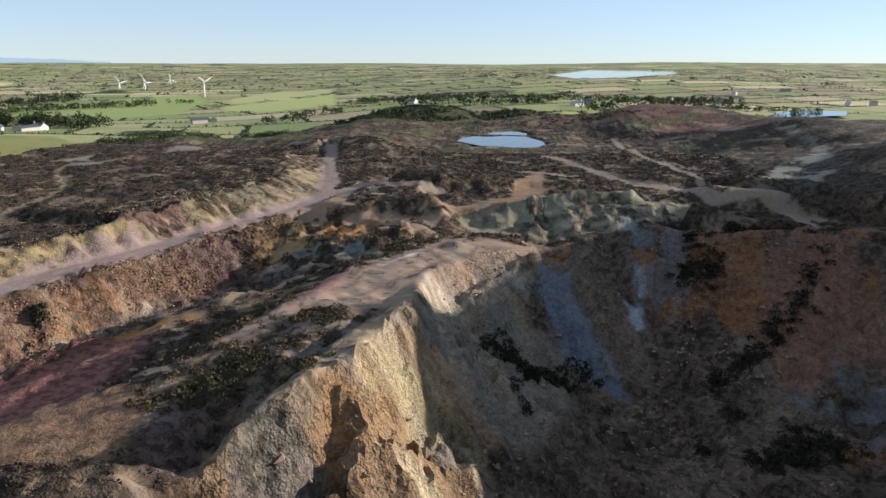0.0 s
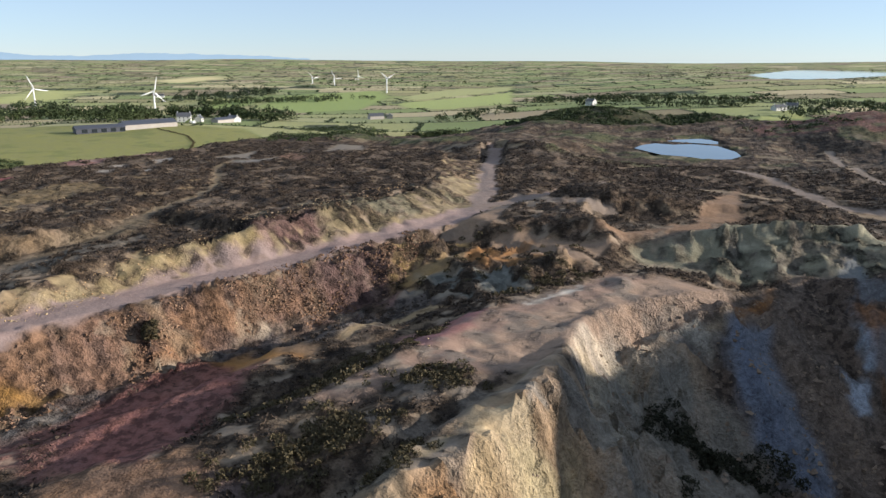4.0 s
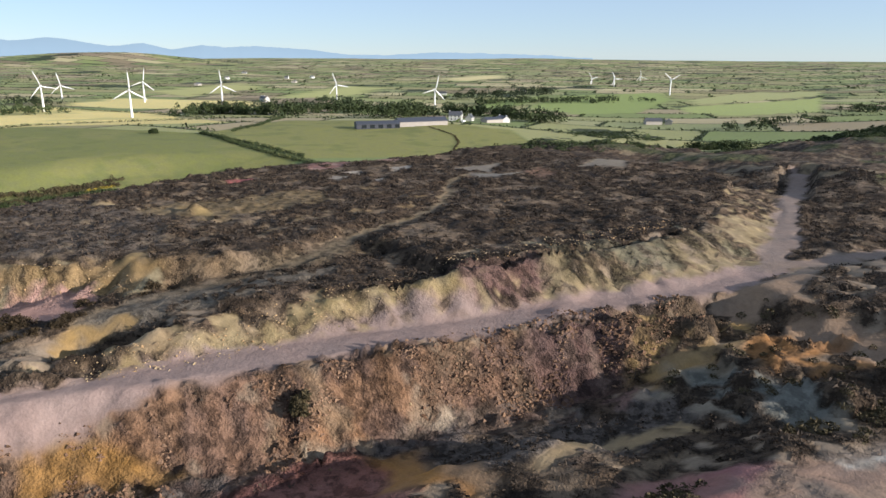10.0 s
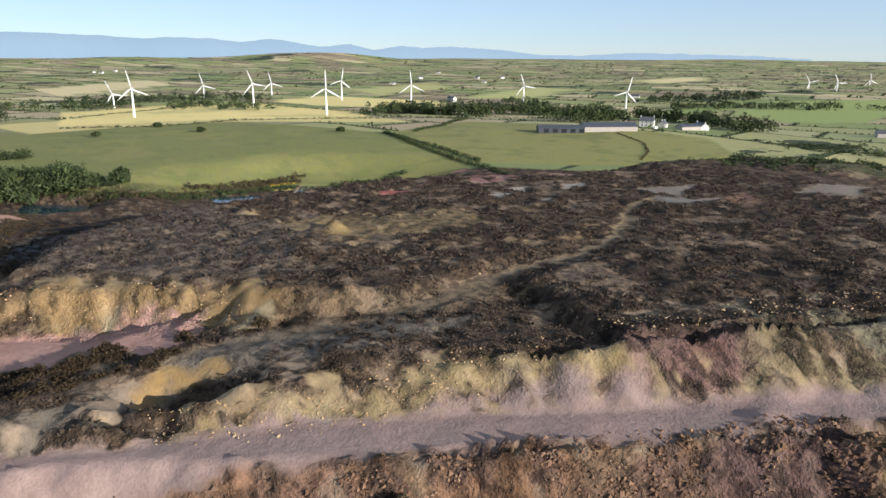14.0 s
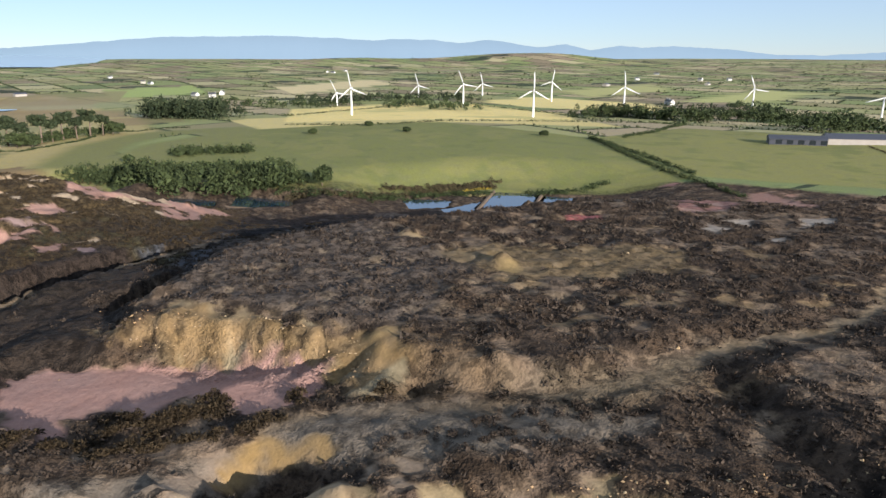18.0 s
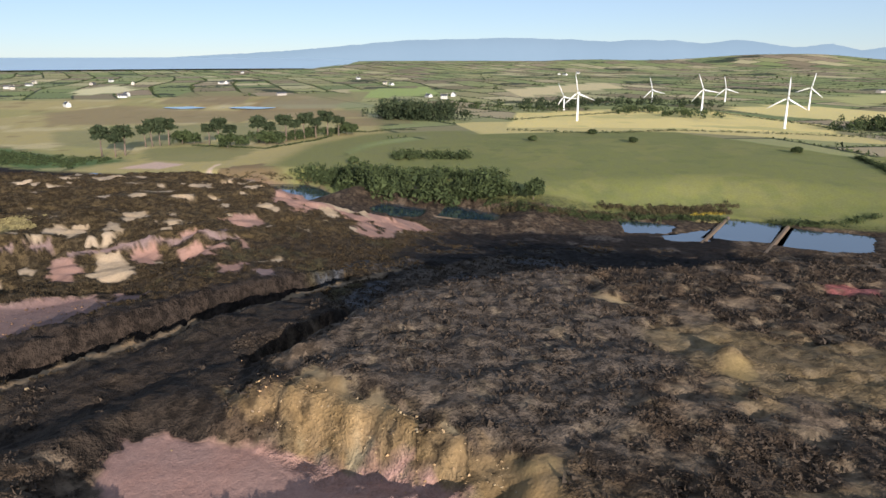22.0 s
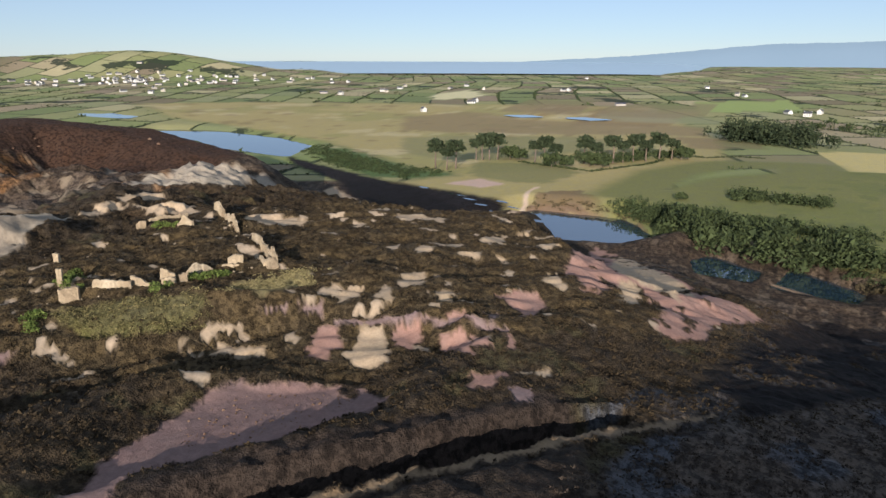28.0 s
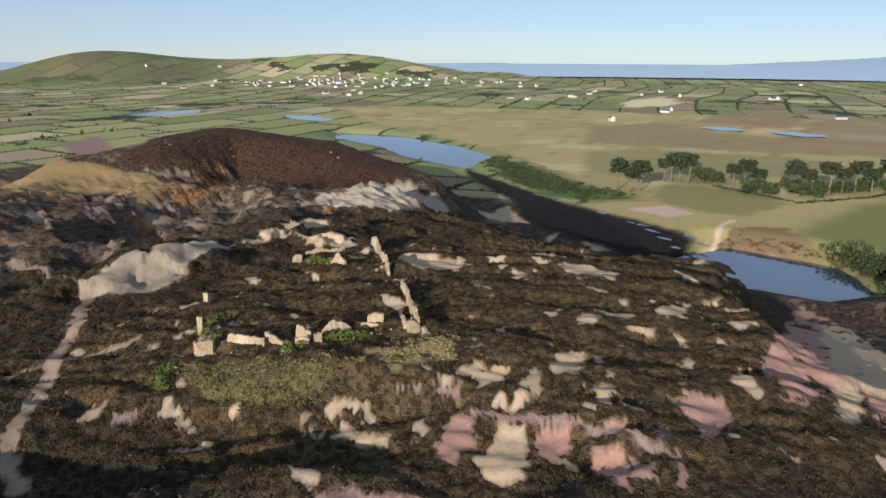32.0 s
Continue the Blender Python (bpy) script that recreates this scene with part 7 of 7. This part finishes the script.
x, y = np.array([(-303, -275), (-295, -268), (-320, -273), (-338, -268), (-321, -258), (-344, -236), (-306, -191), (-375, -215), (-386, -222), (-367, -216), (-381, -194), (-689, -810), (-305, -285)]).T
x, y = np.repeat(x, 4) + rng.normal(0, 3, 4 * len(x)), np.repeat(y, 4) + rng.normal(0, 3, 4 * len(y))
rubble("hill_outcrops", x, y, 0.3 + 1.0 * rng.random(len(x)) ** 3, RUST, "brown rock outcrops on the brown hill", "rock", 0.1)

# ---- the ruined engine house ----
MASONRY = stone_material("old_masonry", [(0.3, (.22, .165, .105)), (0.5, (.36, .285, .185)), (0.7, (.46, .38, .265))])
RUIN = [   # foot from, foot to, heights along the top, thickness
    ((-182.4, -22.6), (-185.0, -19.7), [2.6, 2.7, 2.6, 2.5], 1.1),
    ((-187.9, -19.3), (-192.5, -13.5), [1.2, 1.5, 1.4, 1.6, 1.3], 0.7),
    ((-193.6, -14.7), (-195.5, -11.2), [2.2, 1.6, 0.7], 0.7),
    ((-200.1, -13.5), (-202.0, -11.1), [2.6, 2.3, 1.2], 0.7),
    ((-197.3, -10.0), (-199.3, -7.9), [1.3, 1.4, 1.1], 0.7),
    ((-200.6, -8.4), (-202.0, -7.4), [1.6, 2.2], 0.7),
    ((-204.5, -10.4), (-210.4, -8.6), [0.8, 2.6, 1.9, 0.9], 0.7),
    ((-214.3, -7.6), (-216.7, -5.1), [1.3, 1.8, 1.7], 1.1),
    ((-217.6, 0.9), (-220.2, 2.2), [1.6, 2.2, 1.2], 1.1),
    ((-220.0, 2.1), (-229.7, -10.2), [2.2, 2.8, 2.4], 0.7),
    ((-229.7, -10.2), (-238.5, -22.0), [2.2, 2.6, 2.0], 0.7),
    ((-243.6, -32.2), (-256.6, -49.8), [1.6, 2.4, 2.0], 0.7),
    ((-257.0, -50.8), (-260.5, -57.7), [2.6, 3.2, 2.2], 1.1),
    ((-234.9, -63.9), (-237.2, -62.2), [1.2, 2.6, 2.0], 0.7),
    ((-241.0, -65.6), (-251.8, -60.8), [0.8, 1.2, 1.0, 1.1, 0.9], 0.7),
    ((-239.5, -51.6), (-238.7, -44.6), [1.0, 3.0, 1.2], 0.7),
    ((-187.0, -29.5), (-187.7, -28.6), [3.6, 3.4], 0.7),
    ((-197.8, -46.6), (-198.2, -45.2), [2.4, 2.2], 0.7),
    ((-217.5, 0.7), (-226.4, -10.1), [0.9, 1.1, 0.8], 0.7),
    ((-212.9, -8.0), (-214.9, -4.7), [0.4, 0.5, 0.4], 0.7),
]


def ruined_house():
    top = new("ruined_engine_house")
    for (ax, ay), (bx, by), tops, thick in RUIN:
        bm = bmesh.new()
        n = max(5, int(math.hypot(bx - ax, by - ay) / 0.5))
        nx, ny = -(by - ay), bx - ax
        k = thick / 2 / math.hypot(nx, ny)
        nx, ny = nx * k, ny * k
        rows = []
        for i in range(n + 1):
            t = i / n
            x, y = ax + t * (bx - ax), ay + t * (by - ay)
            z0 = height(x, y) - 0.5
            z1 = z0 + 0.5 + np.interp(t, np.linspace(0, 1, len(tops)), tops) + 0.4 * (rng.random() - 0.5)
            j = lambda: 0.2 * (rng.random() - 0.5)
            rows.append([(x + nx * 1.25, y + ny * 1.25, z0), (x + nx + j(), y + ny + j(), (z0 + z1) / 2), (x + nx * 0.8 + j(), y + ny * 0.8 + j(), z1),
                         (x - nx * 0.8 + j(), y - ny * 0.8 + j(), z1 + j()), (x - nx + j(), y - ny + j(), (z0 + z1) / 2), (x - nx * 1.25, y - ny * 1.25, z0)])
        loft(bm, rows)
        part("wall", bm, MASONRY, top)
    return tagged(top, "roofless ruin of pale rubble masonry, broken walls standing in heather", "ruin")


ruined_house()
x, y = scatter([(-182, -22), (-200, -12), (-222, 0), (-236, -20), (-256, -50)], 900, 3)
rubble("ruin_rubble", x[:160], y[:160], 0.15 + 0.35 * rng.random(len(x[:160])) ** 2, MASONRY, "fallen stones round the ruin", "stones")

# ---- houses and the farm ----
RENDERED = plain("white_render", (.55, .54, .50), 0.8, 0, 0.2, 2.0, 0.12)
CREAM = plain("cream_render", (.55, .5, .41), 0.8, 0, 0.2, 2.0, 0.2)
SLATE = plain("slate", (.075, .078, .085), 0.6, 0, 0.4, 1.5, 0.3)
SHEET = plain("sheet_roof", (.055, .06, .075), 0.5, 0.1, 0.3, 4.0, 0.2)
GLASS = plain("dark_glass", (.02, .025, .03), 0.15, 0, 0.0, 3.0, 0.1)
BLOCK = plain("block_wall", (.36, .33, .29), 0.85, 0, 0.5, 2.0, 0.2)


def slab(bm, x0, x1, y0, y1, z0, z1):
    loft(bm, [[(x0, y0, z0), (x1, y0, z0), (x1, y1, z0), (x0, y1, z0)], [(x0, y0, z1), (x1, y0, z1), (x1, y1, z1), (x0, y1, z1)]])
    return bm


def house(kind, l, w, eave, ridge, wall_mat, roof_mat, label, windows=True, chimneys=2, category="house"):
    """A gabled house, ridge along x."""
    top = new(kind)
    bm = bmesh.new()
    gable = lambda x: [(x, -w / 2, -1.5), (x, w / 2, -1.5), (x, w / 2, eave), (x, 0, ridge), (x, -w / 2, eave)]
    loft(bm, [gable(-l / 2), gable(l / 2)])
    part("wall", bm, wall_mat, top)
    for sgn in (-1, 1):
        bm = bmesh.new()
        lip = lambda x: [(x, 0, ridge + 0.02), (x, 0, ridge + 0.25), (x, sgn * (w / 2 + 0.4), eave - 0.05), (x, sgn * (w / 2 + 0.4), eave - 0.3)]
        loft(bm, [lip(-l / 2 - 0.3), lip(l / 2 + 0.3)])
        bmesh.ops.recalc_face_normals(bm, faces=bm.faces)
        roof = part("roof", bm, roof_mat, top)
    for k in range(chimneys):
        x = (l / 2 - 0.5) * (1 if k else -1)
        part("chimney", slab(bmesh.new(), x - 0.45, x + 0.45, -0.4, 0.4, ridge - 0.8, ridge + 1.1), wall_mat, roof)
    if windows:
        for sgn in (-1, 1):
            for k in range(3):
                for z in ((0.9, 2.2), (3.3, 4.4)):
                    if z[1] < eave - 0.2:
                        x = (k - 1) * l * 0.3
                        part("window", slab(bmesh.new(), x - 0.5, x + 0.5, sgn * w / 2 - 0.04, sgn * w / 2 + 0.04, *z), GLASS, top)
    return tagged(top, label, category)


kinds = [house("house", 11, 7, 4.8, 7.2, RENDERED, SLATE, "white rendered house with a slate roof"), house("house", 15, 7.5, 3.0, 5.6, RENDERED, SLATE, "long white bungalow with a slate roof"),
         house("house", 9, 6.5, 5.0, 7.3, CREAM, SLATE, "cream house with a dark slate roof"), house("outbuilding", 18, 9, 3.6, 5.6, BLOCK, SHEET, "grey farm building with a sheet roof", False, 0, "farm building")]
NEAR_HOUSES = [(-1304, -1739), (-1185, -1263), (-1172, -1159), (-1233, -1191), (-1802, -1430), (-1815, -1370), (-1376, -849), (-1367, -796), (-1957, -1252), (-1878, -1131), (-1500, -762), (-1661, -820), (-1086, -435), (-1723, -707), (-1876, -734), (-1286, -443), (-1313, -448), (-1725, -613), (-1751, -414), (-2572, -591), (-2918, -1759), (-1150, -2122), (-1042, -1689), (-2073, -125), (-1751, -24), (-1721, -7), (-903, 740), (-1339, 906), (-1576, 1142), (-1919, 1445)]
FAR_HOUSES = [(-1524, 1293), (-2400, 500), (-2445, 569), (-693, 1160), (-792, 1046), (-886, 732), (-1296, 1129), (-1524, 1383), (137, 821), (151, 831), (311, 1048), (339, 1101), (490, 1268), (612, 1341), (-58, 871), (366, 1006), (567, 1039), (606, 1043), (-376, 615), (-1383, -1467), (-1319, -1319), (-1446, -1371), (-1592, -1410), (-1517, -783), (-1763, -865), (-1304, 87), (-1317, 131), (-1352, -183), (-1262, 114), (-2348, 509), (-1761, -404)]
VILLAGE = [(-1550 + 0.76 * u - 0.65 * v, -1590 - 0.65 * u - 0.76 * v) for u, v in rng.normal(0, (210, 85), (105, 2))]
for places, group in ((NEAR_HOUSES, "scattered houses"), (FAR_HOUSES, "scattered farmsteads"), (VILLAGE, "houses of the village")):
    for k, (x, y) in enumerate(places):
        copy_thing(kinds[(0, 1, 0, 2, 1, 0, 3)[k % 7]], pose(x, y, height(x, y) + 0.3, 0, 0, 25 + 137 * k % 180))["group"] = group
for ob in kinds:
    for o in (*ob.children_recursive, ob):
        bpy.data.objects.remove(o)


def place(ob, x, y, turn, up=0.2):
    ob.matrix_basis = pose(x, y, height(x, y) + up, 0, 0, turn)
    return ob


barn = place(house("barn", 44, 15, 3.6, 6.2, BLOCK, SHEET, "long low barn with a dark sheet roof", False, 0, "barn"), -398, 521, 62)
shed = place(house("cattle_shed", 36, 12, 3.4, 5.4, SHEET, SHEET, "dark cattle shed in front of the barn", False, 0, "shed"), -413, 482, 55)
# no bays are cut: dark panels on the wall stand for their shaded inside
for k in range(5):
    part("doorway", slab(bmesh.new(), -14 + 7 * k, -10 + 7 * k, -6.06, -5.9, 0, 2.8), GLASS, shed, "dark panel for the shaded inside of an open bay")
place(house("farmhouse", 12, 7.5, 5.2, 8.2, RENDERED, SLATE, "white farmhouse with two gables and slate roof"), -404, 578, 30)
place(house("farm_cottage", 9, 6, 3.2, 5.6, RENDERED, SLATE, "small white cottage beside the farmhouse"), -398, 592, 110)
place(house("implement_shed", 20, 9, 3.0, 4.6, BLOCK, SHEET, "low grey implement shed", False, 0, "shed"), -378, 600, 75)

place(house("stone_barn", 16, 8, 3.4, 6.0, BLOCK, SLATE, "old grey stone barn among hedges", False, 0, "barn"), -274, 728, 40)
place(house("stone_barn", 10, 6.5, 2.8, 4.8, BLOCK, SLATE, "small grey stone barn beside the old barn", False, 0, "barn"), -262, 738, 110)


def van(x, y, turn):
    top = new("van")
    bm = bmesh.new()
    prof = [(-2.5, 0.5), (2.5, 0.5), (2.5, 1.3), (1.7, 1.5), (1.2, 2.3), (-2.5, 2.3)]
    loft(bm, [[(px, -0.95, pz) for px, pz in prof], [(px, 0.95, pz) for px, pz in prof]])
    bmesh.ops.recalc_face_normals(bm, faces=bm.faces)
    part("body", bm, WHITE, top)
    for wx in (-1.5, 1.6):
        for sgn in (-1, 1):
            part("wheel", loft(bmesh.new(), [[(wx + 0.38 * math.cos(a * 0.6283), sgn * d, 0.38 + 0.38 * math.sin(a * 0.6283)) for a in range(10)] for d in (0.78, 1.0)]), GLASS, top)
    part("window", slab(bmesh.new(), 1.25, 1.5, -0.8, 0.8, 1.55, 2.1), GLASS, top)
    tagged(top, "white van parked in the farmyard", "van")
    return place(top, x, y, turn, 0.05)


van(-371, 611, 40)
van(-386, 566, 100)


# ---- dams between the pools ----
def dam(ax, ay, bx, by, label):
    bm = bmesh.new()
    n = 8
    dx, dy = bx - ax, by - ay
    k = 1.0 / math.hypot(dx, dy)
    rows = []
    for i in range(n + 1):
        x, y = ax + dx * i / n, ay + dy * i / n
        z = 1.35
        rows.append([(x - dy * k * w, y + dx * k * w, z + h + 0.1 * rng.random()) for w, h in ((2.4, -2.5), (0.5, 0.35), (-0.5, 0.35), (-2.4, -2.5))])
    loft(bm, rows)
    part_ob = part("earth_dam", bm, EARTH)
    return tagged(part_ob, label, "dam")


EARTH = plain("dam_earth", (.14, .10, .065), 0.95, 0, 0.8, 1.5, 0.4)
dam(-385, 245, -338, 215, "low brown earth dam between two pools")
dam(-367, 265, -322, 234, "low brown earth dam between two pools")
dam(-374, 126, -388, 104, "earth bank round a settling pond")
